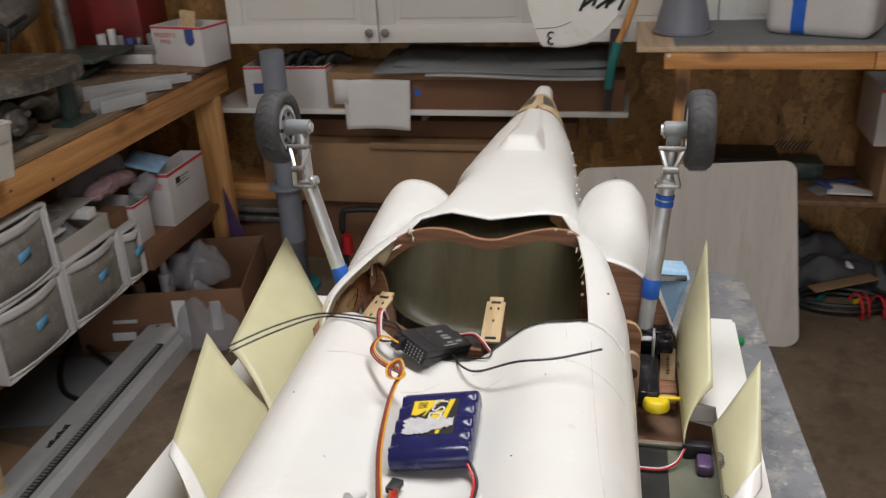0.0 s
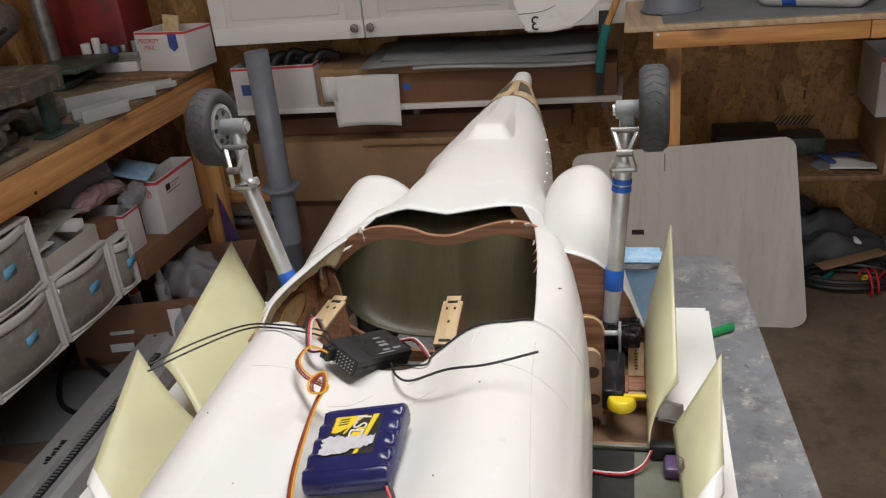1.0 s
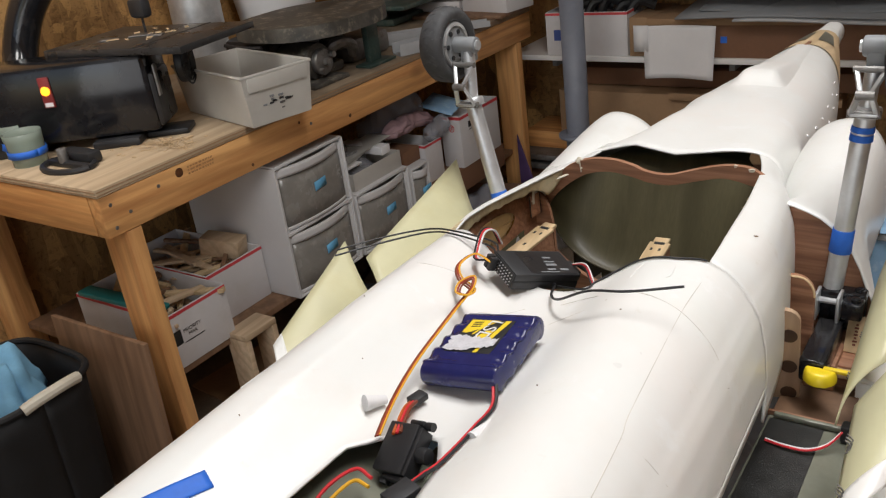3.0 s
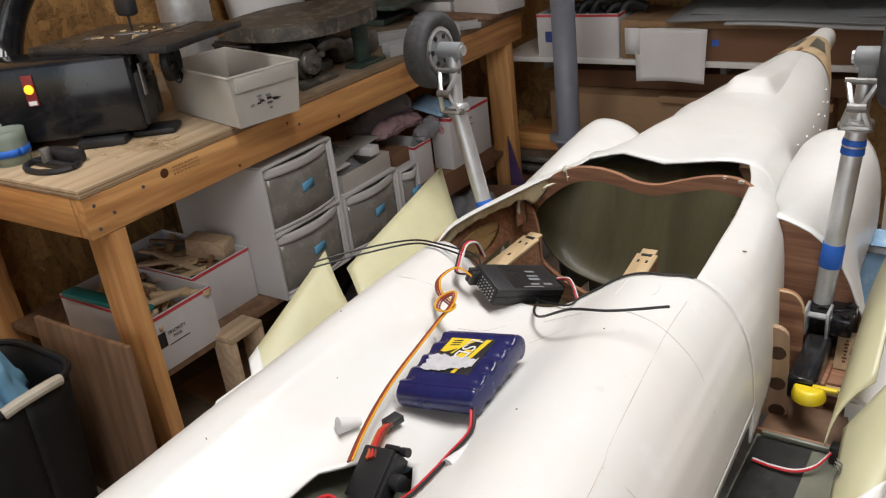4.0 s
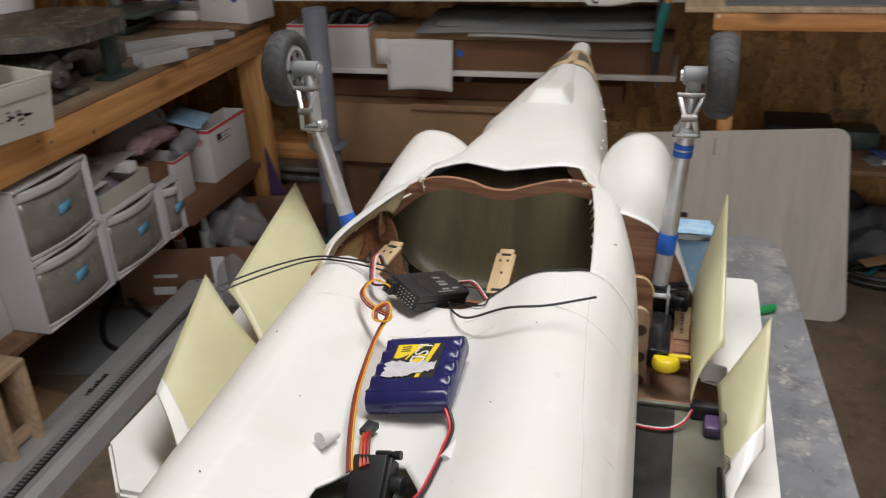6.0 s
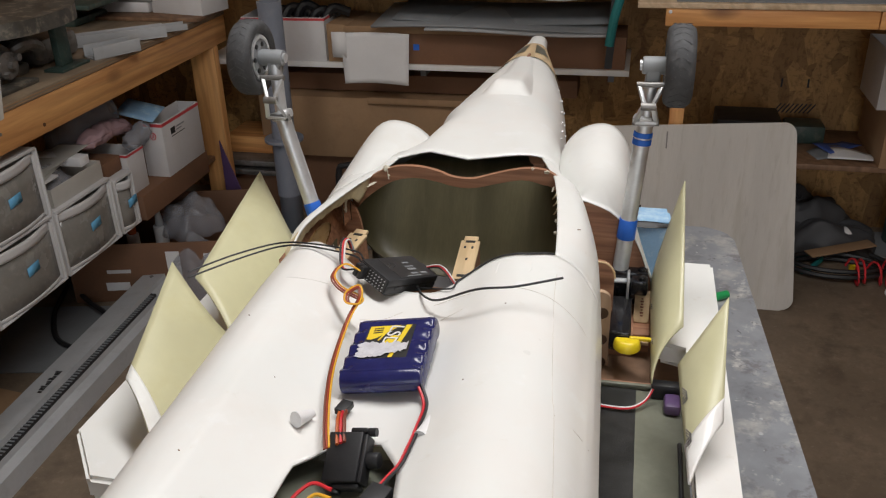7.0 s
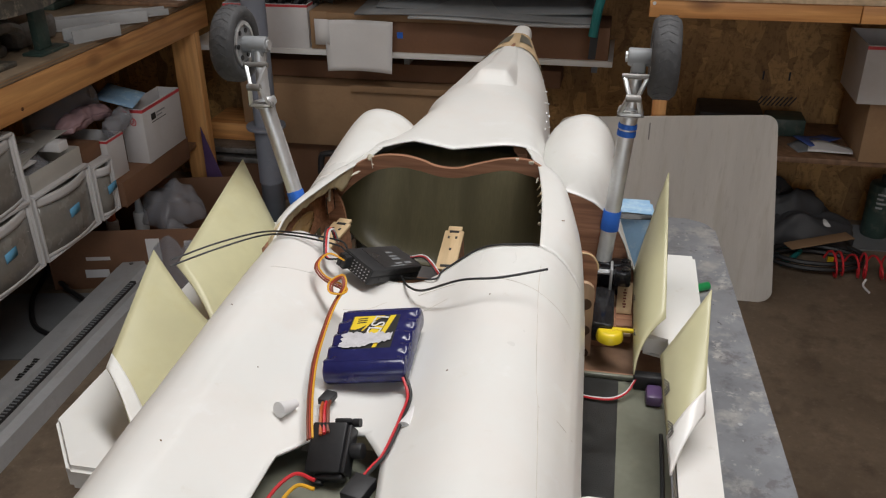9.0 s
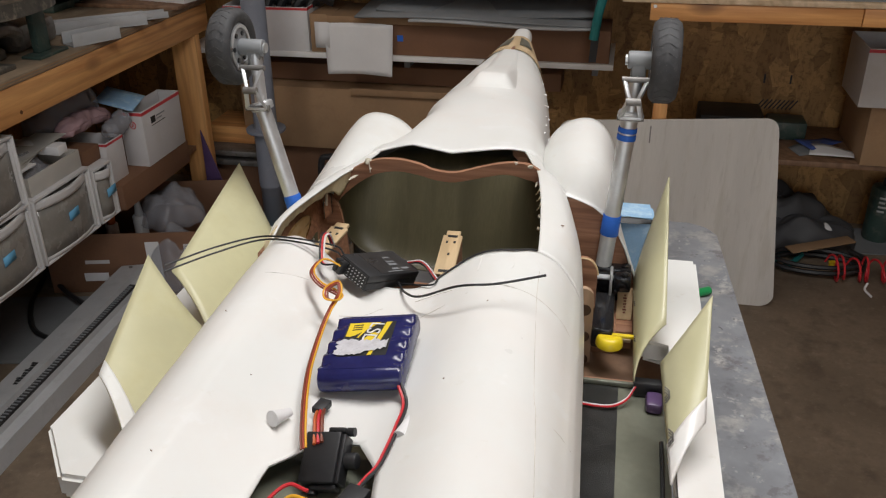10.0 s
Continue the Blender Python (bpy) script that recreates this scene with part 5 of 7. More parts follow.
bm = B(); add_box(bm, (-0.115, -0.022, 0), (0.115, 0.026, 0.005), 0.001, pose(1.19, 3.045, 0.05, 0, -3, 24)); lone("cardboard_strip", bm, M_card, "pale cardboard strip lying over the hoses", "cardboard")
bm = B(); add_box(bm, (0, 0, 0), (0.32, 0.2, 0.004), 0, pose(1.22, 3.1, 0.001, 0, 0, 3)); lone("floor_sheet", bm, M_frost, "grey sheet lying on the floor under the shelf", "sheet")
for x0, z0, n, w, hh, lean in ((0.965, 0.41, 9, 0.0045, 0.04, 35), (0.98, 0.5, 2, 0.006, 0.03, 0), (0.99, 0.345, 7, 0.005, 0.03, -20)):
    for k in range(n):
        bm = B(); add_box(bm, (-w / 2, 0, 0), (w / 2, 0.0008, hh), 0, pose(x0 + (0.085 if n == 2 else 0.014) * k, YB - 0.0014, z0, 0, lean, 0)); part("stencil_bar", bm, M_blackink, WALL_N)


# ---- table under the model ----
def model_table():
    t = thing("model_table", (0.4, 0.95, 0), "grey paint-stained table carrying the model aircraft", "table")
    x0, x1, y0, y1, z = 0.13, 0.662, 0.1, 1.67, 0.72
    out, r = [], 0.04
    for cx, cy, a0 in ((x1 - r, y1 - r, 0), (x0 + r, y1 - r, 90), (x0 + r, y0 + r, 180), (x1 - r, y0 + r, 270)):
        out += [(cx + r * math.cos(radians(a0 + 15 * k)), cy + r * math.sin(radians(a0 + 15 * k))) for k in range(7)]
    bm = B(); add_prism(bm, out, lambda a, b, c: Vector((a - 0.055 * (b - 1.67), b, z - 0.03 + c)), 0.03); bmesh.ops.bevel(bm, geom=[e for e in bm.edges if abs(e.verts[0].co.z - e.verts[1].co.z) < 1e-5], offset=0.004, segments=2, affect="EDGES")
    part("tabletop", bm, M_table, t, "grey top with dried resin spots")
    for x in (x0 + 0.03, x1 - 0.08):
        for y in (y0 + 0.05, y1 - 0.1):
            bm = B(); add_cyl(bm, (x + 0.02, y + 0.02, 0), (x + 0.02, y + 0.02, z - 0.03), 0.016, seg=16); part("leg", bm, M_steel, t)


model_table()
bm = B()
random.seed(3)
for k in range(26):
    x, y, r = random.uniform(0.585, 0.67), random.uniform(0.75, 1.6), random.uniform(0.0008, 0.0035)
    add_cyl(bm, (x, y, 0.7195), (x, y, 0.7206), r, r * 0.6, 10)
lone("resin_drips", bm, M_rail, "dried white resin drips on the table", "drips", kind="stuff")
t = thing("marker_pen", (0.62, 1.42, 0.72), "green marker pen lying on the table", "pen")
bm = B(); add_cyl(bm, (0.6061, 1.4096, 0.7265), (0.6389, 1.431, 0.7265), 0.006, seg=14, bev=0.001); part("barrel", bm, M_green, t)
bm = B(); add_cyl(bm, (0.594, 1.4017, 0.7265), (0.6061, 1.4096, 0.7265), 0.005, seg=14); part("cap", bm, M_black, t)
t = thing("foam_block", (0.5, 1.2, 0.72), "pale blue foam block propping up the wing", "foam block")
bm = B(); bmesh.ops.create_cube(bm, size=1)
for w in bm.verts:
    top, far, out = w.co.z > 0, w.co.y > 0, w.co.x > 0
    w.co = Vector((((0.5435 if not far else 0.5405) if top else 0.487) if out else 0.42, 1.265 if far else 1.2165, 0.925 if top else 0.7205))
bmesh.ops.bevel(bm, geom=list(bm.edges), offset=0.005, segments=3, affect="EDGES")
part("block", bm, M_foam, t)
def scorch(p, q):
    w = 0.002 + 0.005 * abs(noise.noise(Vector((p * 9, 0.3, 0)))) + 0.003 * math.sin(math.pi * p)
    d = max(0.0, 0.0042 - w * (q - 0.5)) / 0.005
    return Vector((0.47 + 0.068 * p, 1.2213 + w * (q - 0.5) - 0.004, 0.92535 - 0.005 * (1 - math.sqrt(max(0.0, 1 - min(1.0, d) ** 2)))))
bm = B(); add_sheet(bm, scorch, 30, 3); part("scorch_mark", bm, M_blackink, t, thick=0.0003)
bm = B(); add_box(bm, (0.45, 0.35, 0.7205), (0.55, 0.45, 0.921), 0.008); lone("foam_block", bm, M_foam, "pale blue foam block propping up the wing", "foam block")
bm = B(); add_box(bm, (0.16, 0.78, 0.7205), (0.26, 0.95, 0.921), 0.008); lone("foam_block", bm, M_foam, "pale blue foam block propping up the wing", "foam block")


# ---- the model aircraft, lying on its back ----
def lerp_table(x, rows):
    if x <= rows[0][0]:
        return rows[0][1]
    for (a, p), (b, q) in zip(rows, rows[1:]):
        if x <= b:
            k = (x - a) / (b - a)
            return p + (q - p) * k
    return rows[-1][1]


def eased(x, rows, w=0.02):
    return sum(lerp_table(x + w * k, rows) for k in (-2, -1, 0, 1, 2)) / 5


def cx(v):
    return 0.343 - 0.04 * (v - 0.8) + 0.008 * max(0.0, min(1.0, (v - 1.2) / 0.3))


def J(u, v, z):
    return Vector((cx(v) + u, v, z))


RIDGE = [(0, 1.0315), (0.02, 1.032), (0.03, 1.0345), (0.04, 1.039), (0.05, 1.045), (0.06, 1.0505), (0.072, 1.0548), (0.085, 1.0555), (0.097, 1.0535), (0.108, 1.049), (0.118, 1.041), (0.127, 1.029), (0.134, 1.0125), (0.138, 0.991), (0.1395, 0.965)]


RIDGE_L = [(0, 1.0315), (0.02, 1.032), (0.03, 1.0345), (0.04, 1.039), (0.05, 1.045), (0.06, 1.0505), (0.07, 1.0543), (0.08, 1.0548), (0.09, 1.0515), (0.099, 1.045), (0.107, 1.0345), (0.114, 1.02), (0.12, 1.0), (0.124, 0.978), (0.126, 0.965)]
U_EDGE, U_LEFT = 0.1395, 0.126


def smooth(a, b, x):
    x = max(0.0, min(1.0, (x - a) / (b - a)))
    return x * x * (3 - 2 * x)


def rear_z(u, v):
    """Height of the belly: two barrels with a saddle between them."""
    tab, far = (RIDGE_L, U_LEFT) if u < 0 else (RIDGE, U_EDGE)
    z = eased(min(far, abs(u)), tab, 0.003) if abs(u) < far - 0.011 else lerp_table(abs(u), tab)
    k = max(0.0, min(1.0, (v - 0.78) / 0.09))
    if -0.1 < u < 0.0 and 0.56 < v < 0.84:
        run = smooth(0.58, 0.64, v) * (1 - smooth(0.7, 0.76, v))
        z += 0.0011 * run * math.exp(-((u + 0.0645) / 0.0035) ** 2)
        z -= 0.0022 * math.exp(-((u + 0.036 - 0.25 * (v - 0.775)) / 0.0045) ** 2 - ((v - 0.772) / 0.022) ** 2)
        z += 0.0012 * math.exp(-((u + 0.046 - 0.3 * (v - 0.775)) / 0.004) ** 2 - ((v - 0.778) / 0.018) ** 2)
    z += 0.0005 * noise.noise(Vector((u * 38, v * 24, 3.3))) + 0.00025 * noise.noise(Vector((u * 110, v * 60, 8.1)))
    return z - 0.003 * k * k * (3 - 2 * k) * max(0.0, math.sin(math.pi * min(1.0, abs(u) / 0.139)))


def aft_edge(u):
    """Where the belly skin ends at the open hatch."""
    return eased(u, [(-0.14, 0.868), (-0.1, 0.868), (-0.09, 0.862), (-0.07, 0.863), (-0.05, 0.855), (-0.034, 0.846), (-0.02, 0.838), (0.0, 0.834), (0.02, 0.836), (0.0315, 0.848), (0.0415, 0.857), (0.054, 0.866), (0.07, 0.8655), (0.088, 0.867), (0.098, 0.874), (0.14, 0.877)], 0.003)


MODEL = thing("model_aircraft", (0.34, 0.95, 0.93), "large white unfinished model jet lying on its back, hatch open", "model aircraft")



HV, HV0 = 0.668, 0.57
def hatch_l(v):
    return lerp_table(v, [(0.58, -0.024), (0.643, -0.0205), (0.6605, -0.006), (HV, -0.0055)])
def hatch_r(v):
    return lerp_table(v, [(0.58, 0.045), (0.645, 0.036), (0.662, 0.0255), (HV, 0.0215)])


def rear_skin():
    """One grid over both barrels, whose columns follow the small servo hatch."""
    bm = B()
    vs = [0.12, 0.2, 0.3, 0.38, 0.44, 0.48, 0.51, 0.54, HV0] + [HV0 + (HV - HV0) * k / 12 for k in range(1, 13)]
    n_l, n_m, n_r, n_f = 60, 10, 48, 44
    def col_u(k, v):
        vv = max(HV0, min(HV, v))
        l, r = hatch_l(vv), hatch_r(vv)
        al, ar = math.asin(l / U_LEFT), math.asin(r / U_EDGE)
        h = math.pi / 2
        if k <= n_l:
            a = -h + (al + h) * k / n_l
        elif k <= n_l + n_m:
            a = al + (ar - al) * (k - n_l) / n_m
        else:
            a = ar + (h - ar) * (k - n_l - n_m) / n_r
        return (U_EDGE if a > 0 else U_LEFT) * math.sin(a)
    n = n_l + n_m + n_r
    rows = []
    for v in vs:
        rows.append([bm.verts.new(J(u, v, rear_z(u, v))) for u in (col_u(k, v) for k in range(n + 1))])
    for q in range(1, n_f + 1):
        row = []
        for k in range(n + 1):
            u = col_u(k, HV)
            v = HV + (aft_edge(u) - HV) * q / n_f
            row.append(bm.verts.new(J(u, v, rear_z(u, v))))
        rows.append(row)
    for j in range(len(rows) - 1):
        hole = j < len(vs) - 1 and vs[j] >= HV0 - 1e-6
        for k in range(n):
            if not (hole and n_l <= k < n_l + n_m):
                bm.faces.new((rows[j][k], rows[j][k + 1], rows[j + 1][k + 1], rows[j + 1][k]))
    return bm


skin = rear_skin()
# the flanks below the barrels, down to the wing
add_sheet(skin, lambda p, q: J(-U_LEFT - 0.006 * q * q, 0.12 + (0.872 - 0.12) * p, 0.965 - 0.03 * q), 30, 3)
add_sheet(skin, lambda p, q: J(U_EDGE + 0.002 * q * q, 0.12 + (0.745 - 0.12) * p, 0.965 - 0.03 * q), 30, 3)
add_sheet(skin, lambda p, q: J(U_EDGE - 0.001 * q, 0.745 + (0.878 - 0.745) * p, 0.965 - 0.012 * q), 10, 2)
bmesh.ops.recalc_face_normals(skin, faces=skin.faces)
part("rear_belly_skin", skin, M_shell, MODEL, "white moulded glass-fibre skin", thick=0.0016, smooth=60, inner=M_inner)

HOLE_R = [(0.86, 0.102), (0.882, 0.102), (0.94, 0.0995), (0.987, 0.097), (1.06, 0.09), (1.092, 0.084), (1.12, 0.078), (1.15, 0.066)]
HOLE_L = [(0.855, 0.1), (0.87, 0.108), (0.9, 0.111), (0.953, 0.109), (1.013, 0.1), (1.053, 0.091), (1.084, 0.08), (1.112, 0.074), (1.15, 0.066)]
RIM_R = [(0.87, 1.0495), (0.94, 1.047), (0.987, 1.043), (1.06, 1.038), (1.092, 1.031), (1.13, 1.026), (1.16, 1.022)]
RIM_L = [(0.86, 1.034), (0.9, 1.034), (0.953, 1.031), (1.013, 1.027), (1.053, 1.026), (1.084, 1.025), (1.112, 1.0225), (1.16, 1.02)]
OUT_R = [(0.86, 0.1395), (0.9, 0.139), (0.958, 0.1355), (1.05, 0.1235), (1.1, 0.106), (1.135, 0.0945), (1.2, 0.089), (1.25, 0.088)]
WID = [(1.1, 0.094), (1.18, 0.0895), (1.25, 0.088), (1.32, 0.085), (1.4, 0.0795), (1.55, 0.0655), (1.68, 0.046), (1.75, 0.0335), (1.8, 0.0245), (1.84, 0.019), (1.905, 0.016)]
TOP = [(1.1, 1.033), (1.2, 1.031), (1.3, 1.026), (1.4, 1.018), (1.55, 1.005), (1.7, 0.993), (1.85, 0.982), (1.905, 0.977)]


OUT_L = [(0.86, 0.1262), (0.9, 0.127), (0.958, 0.128), (1.05, 0.1195), (1.1, 0.1055), (1.135, 0.0945), (1.2, 0.089), (1.25, 0.088)]


def fore_edge(u):
    return eased(u, [(-0.09, 1.10), (-0.07, 1.115), (-0.05, 1.127), (-0.02, 1.122), (0.012, 1.117), (0.045, 1.126), (0.07, 1.13), (0.09, 1.132)], 0.008)


def smooth01(x):
    x = max(0.0, min(1.0, x))
    return x * x * (3 - 2 * x)


def nose_half(v):
    return eased(v, OUT_R, 0.012) if v < 1.16 else eased(v, WID)


def nose_pt(a, v):
    """a: the angle round the fuselage, 0 on the belly line."""
    w, top = nose_half(v), eased(v, TOP)
    hgt = w * 1.02
    s, c = math.sin(a), math.cos(a)
    e = 0.32 + 0.54 * smooth01((v - 1.13) / 0.32)
    u = w * math.copysign(abs(s) ** e, s)
    z = top - hgt + hgt * math.copysign(abs(c) ** e, c)
    if u < 0:
        u *= 1 - 0.25 * smooth01((v - 1.12) / 0.07) * (1 - smooth01((v - 1.27) / 0.09)) + 0.07 * smooth01((v - 1.36) / 0.08) * (1 - smooth01((v - 1.55) / 0.12))
    u += 0.003 * smooth01((v - 1.2) / 0.15)
    fade = max(0.0, min(1.0, (1.3 - v) / 0.18))
    z -= 0.006 * fade * math.exp(-((u - 0.006) / 0.026) ** 2) + 0.005 * fade * smooth01((-0.03 - u) / 0.04)
    return u, z


def nose_z(u, v):
    e = 0.32 + 0.54 * smooth01((v - 1.13) / 0.32)
    k = min(1.0, abs(u) / nose_half(v))
    return nose_pt(math.asin(min(1.0, k ** (1 / e))) * (1 if u >= 0 else -1), v)[1]


def strip(side, hole, rim, v0, v1):
    """The narrow skin between hatch and wheel bay, running into the nose."""
    bm = B()
    def f(p, q):
        v = v0 + (v1 - v0) * q
        a, b = eased(v, hole, 0.008), eased(v, OUT_R if side > 0 else OUT_L, 0.012)
        zr = eased(v, rim, 0.01)
        if p < 0.85:
            k = math.sin(math.pi / 2 * p / 0.85)
            k = 0.5 * k + 0.5 * p / 0.85
            u = a + (b - a) * k
            ref = 0.1 + (U_EDGE - 0.1) * k ** (1 + 1.1 * smooth01((v - 0.885) / 0.07))
            z = 0.965 + (zr - 0.965) * (rear_z(ref, v) - 0.965) / (rear_z(0.1, v) - 0.965)
            if side < 0:
                h = smooth01((v - 0.868) / 0.06)
                z = z * h + min(zr, rear_z(-min(u, U_LEFT), v)) * (1 - h)
            m = smooth01((v - 1.05) / (v1 - 1.055))
            z = z * (1 - m) + (nose_z(side * u, v) - 0.0004) * m
        else:
            u, z = b - 0.004 * (p - 0.85), 0.965 - 0.03 * (p - 0.85) / 0.15
        return J(side * u, v, z)
    add_sheet(bm, f, 32, 44)
    bmesh.ops.recalc_face_normals(bm, faces=bm.faces)
    up = sum(fc.normal.z for fc in bm.faces)
    if up < 0:
        bmesh.ops.reverse_faces(bm, faces=bm.faces)
    part("hatch_side_skin", bm, M_shell, MODEL, thick=0.0016, smooth=60, inner=M_tan)


strip(1, HOLE_R, RIM_R, 0.8755, 1.15)
strip(-1, HOLE_L, RIM_L, 0.8665, 1.14)


bm = B()
def nf(p, q):
    a = math.pi * 1.25 * (p - 0.5)
    u, _ = nose_pt(a, 1.14)
    v0 = fore_edge(max(-0.09, min(0.09, u))) if abs(a) < 1.7 else 1.14
    v = v0 + (1.905 - v0) * q
    u, z = nose_pt(a, v)
    return J(u, v, z)
add_sheet(bm, nf, 64, 70)
bmesh.ops.recalc_face_normals(bm, faces=bm.faces)
if sum(fc.normal.z for fc in bm.faces) < 0:
    bmesh.ops.reverse_faces(bm, faces=bm.faces)
part("nose_skin", bm, M_shell, MODEL, thick=0.0016, smooth=60, inner=M_inner)
bm = B(); add_sheet(bm, lambda p, q: J(*(lambda u, z: (u * math.cos(q * 1.5), 1.9 + 0.022 * math.sin(q * 1.5), 0.963 + (z - 0.963) * math.cos(q * 1.5)))(*nose_pt(2 * math.pi * p, 1.9))), 32, 6)
part("nose_tip", bm, M_paper, MODEL, smooth=60)
# scoop on the belly of the nose
bm = B()
def scoop(p, q):
    v = 1.372 + 0.29 * q
    k = 2 * p - 1
    u = 0.005 - 0.004 * q + (0.038 - 0.02 * q) * k
    base = nose_z(u, v)
    front = smooth01(q / 0.11) * (1 - 0.75 * smooth01((q - 0.06) / 0.6))
    rise = 0.016 * smooth01(min(1.0, (1 - abs(k)) * 1.7)) * front
    return J(u, v, base - 0.0012 + rise)
add_sheet(bm, scoop, 36, 44)
part("belly_scoop", bm, M_shell, MODEL, smooth=70)
# bare wooden nose-wheel bay
def on_nose(a, v, lift):
    u, z = nose_pt(a, v)
    return J(u * (1 + lift * 20), v, z + lift)
bay = part("nose_bay", add_sheet(B(), lambda p, q: on_nose(-1.3 + 2.6 * p, 1.672 + 0.135 * q - 0.07 * abs(2 * p - 1) ** 2 * (1 - q), 0.0014), 24, 10), M_lite, MODEL, "bare wooden nose wheel bay", smooth=60)
for s in (-1, 1):
    part("bay_opening", add_sheet(B(), lambda p, q: on_nose(s * (0.16 + (0.62 - 0.12 * q) * p), 1.712 + 0.075 * q * (1 - 0.25 * p), 0.0024), 8, 6), M_inner, bay)
bm = B(); add_box(bm, (-0.002, 0, 0), (0.002, 0.03, 0.004), 0.001, Matrix.Translation(J(0.004, 1.66, 0.9955)) @ pose(0, 0, 0, -4)); part("bay_rib", bm, M_redply, bay)
for side, a0 in ((1, 1.28), (1, 1.1), (-1, 1.18)):
    for k in range(6):
        v = 1.27 + 0.055 * k + (0.02 if a0 < 1.2 else 0)
        bm = B(); bmesh.ops.create_icosphere(bm, subdivisions=2, radius=1); bm.transform(Matrix.Translation(on_nose(side * (a0 + 0.03 * math.sin(7 * k)), v, 0)) @ Matrix.Diagonal((0.0016, 0.0024 + 0.0012 * (k % 2), 0.0014, 1))); part("glue_dot", bm, M_paper, MODEL, smooth=80)
# intake trunks beside the fuselage
def flowing(pts, n=4):
    """Points along a smooth curve through the given ones."""
    P2 = [pts[0]] + list(pts) + [pts[-1]]
    out = []
    for k in range(1, len(P2) - 2):
        a, b, c, d = P2[k - 1:k + 3]
        for i in range(n):
            t = i / n
            out.append(tuple(0.5 * (2 * b[m] + (c[m] - a[m]) * t + (2 * a[m] - 5 * b[m] + 4 * c[m] - d[m]) * t * t + (3 * b[m] - a[m] - 3 * c[m] + d[m]) * t ** 3) for m in (0, 1)))
    return out + [pts[-1]]


MOUTH = [(0.188, 0.936), (0.1835, 0.952), (0.178, 0.9638), (0.1731, 0.9775), (0.1648, 0.9942), (0.1533, 1.0083), (0.1425, 1.0168), (0.1318, 1.0216), (0.1223, 1.0248), (0.1165, 1.0262), (0.112, 1.02), (0.108, 1.0), (0.106, 0.965)]


def intake(side):
    bm = B()
    def f(p, q):
        a = math.pi * (p * 1.1 - 0.05)
        c, s = math.cos(a), math.sin(a)
        cut = 1.034 if side > 0 else lerp_table(a, [(-0.2, 0.985), (0.2, 1.0), (0.6, 1.025), (1.0, 1.04), (2.2, 1.05), (3.3, 1.05)])
        v = cut + (1.25 - cut) * q
        k = max(0.0, min(1.0, (v - 0.99) / 0.24))
        mid = 0.132 if side > 0 else 0.109
        inner = eased(v, OUT_R, 0.012) - 0.006 - (0.03 * smooth01((v - 1.12) / 0.08) if side < 0 else 0)
        u = mid + ((0.036 if side > 0 else 0.042) if c > 0 else mid - inner) * c
        z = (0.95 if side > 0 else 0.945) + ((0.066 + 0.012 * k) if side > 0 else (0.056 + 0.02 * k)) * math.copysign(abs(s) ** 0.75, s)
        if side > 0:
            x = p * (len(MOUTH) - 1)
            g = 1 - smooth01((v - 1.034) / 0.085)
            mu, mz = (lerp_table(x, [(n, w[i]) for n, w in enumerate(MOUTH)]) for i in (0, 1))
            u, z = u + (mu - u) * g, z + (mz - z) * g
        return J(side * u, v, z)
    add_sheet(bm, f, 48, 24)
    bmesh.ops.recalc_face_normals(bm, faces=bm.faces)
    if sum(fc.normal.z for fc in bm.faces) < 0:
        bmesh.ops.reverse_faces(bm, faces=bm.faces)
    part("intake_trunk", bm, M_shell, MODEL, thick=0.0012, smooth=60, inner=M_inner)
    if side > 0:
        poly = [(0.186, 0.9)] + [(u - 0.0016, z - 0.0016) for u, z in flowing(MOUTH[:10], 3)] + [(0.113, 1.012), (0.112, 0.9)]
        v0 = 1.0365
    else:
        poly = [(0.15, 0.9)] + [(0.109 + 0.041 * math.cos(k * math.pi / 16) * (1 if k < 8 else 0.36), 0.948 + 0.057 * math.sin(k * math.pi / 16) ** 0.75) for k in range(17)] + [(0.0942, 0.9)]
        v0 = 1.045
    bm = B(); add_prism(bm, poly, lambda a, b, c: J(side * a, v0 + c, b), 0.004)
    part("trunk_former", bm, M_redply, MODEL, "red-brown plywood former", smooth=0)


intake(1)
intake(-1)

# inside of the hatch: dark floor behind the former, and the nose's hollow beyond it
bm = B()
def hull(p, q):
    v = 0.775 + 0.286 * q
    half = min(0.116, eased(v, OUT_L, 0.012) - 0.006)
    a = math.pi * (p - 0.5)
    return J(half * math.copysign(abs(math.sin(a)) ** 0.7, a), v, 0.975 - 0.088 * math.cos(a) ** 0.5)
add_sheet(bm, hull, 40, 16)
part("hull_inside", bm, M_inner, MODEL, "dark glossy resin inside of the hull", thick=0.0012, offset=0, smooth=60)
bm = B()
def nose_hollow(p, q):
    v = 1.0675 + 0.095 * q
    out = eased(v, OUT_L, 0.012)
    half = min(0.1165, out - 0.0045) - 0.03 * smooth01((v - 1.085) / 0.07)
    a = math.pi * (p - 0.5)
    rim = 1.012 + 0.004 * q
    low = 0.918 + 0.1 * smooth01(q * 1.25)
    return J(half * math.copysign(abs(math.sin(a)) ** 0.75, a), v, rim - (rim - low) * max(0.0, math.cos(a)) ** 0.6)
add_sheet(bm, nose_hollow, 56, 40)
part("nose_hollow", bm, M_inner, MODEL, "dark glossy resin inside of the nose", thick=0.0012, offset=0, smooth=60)


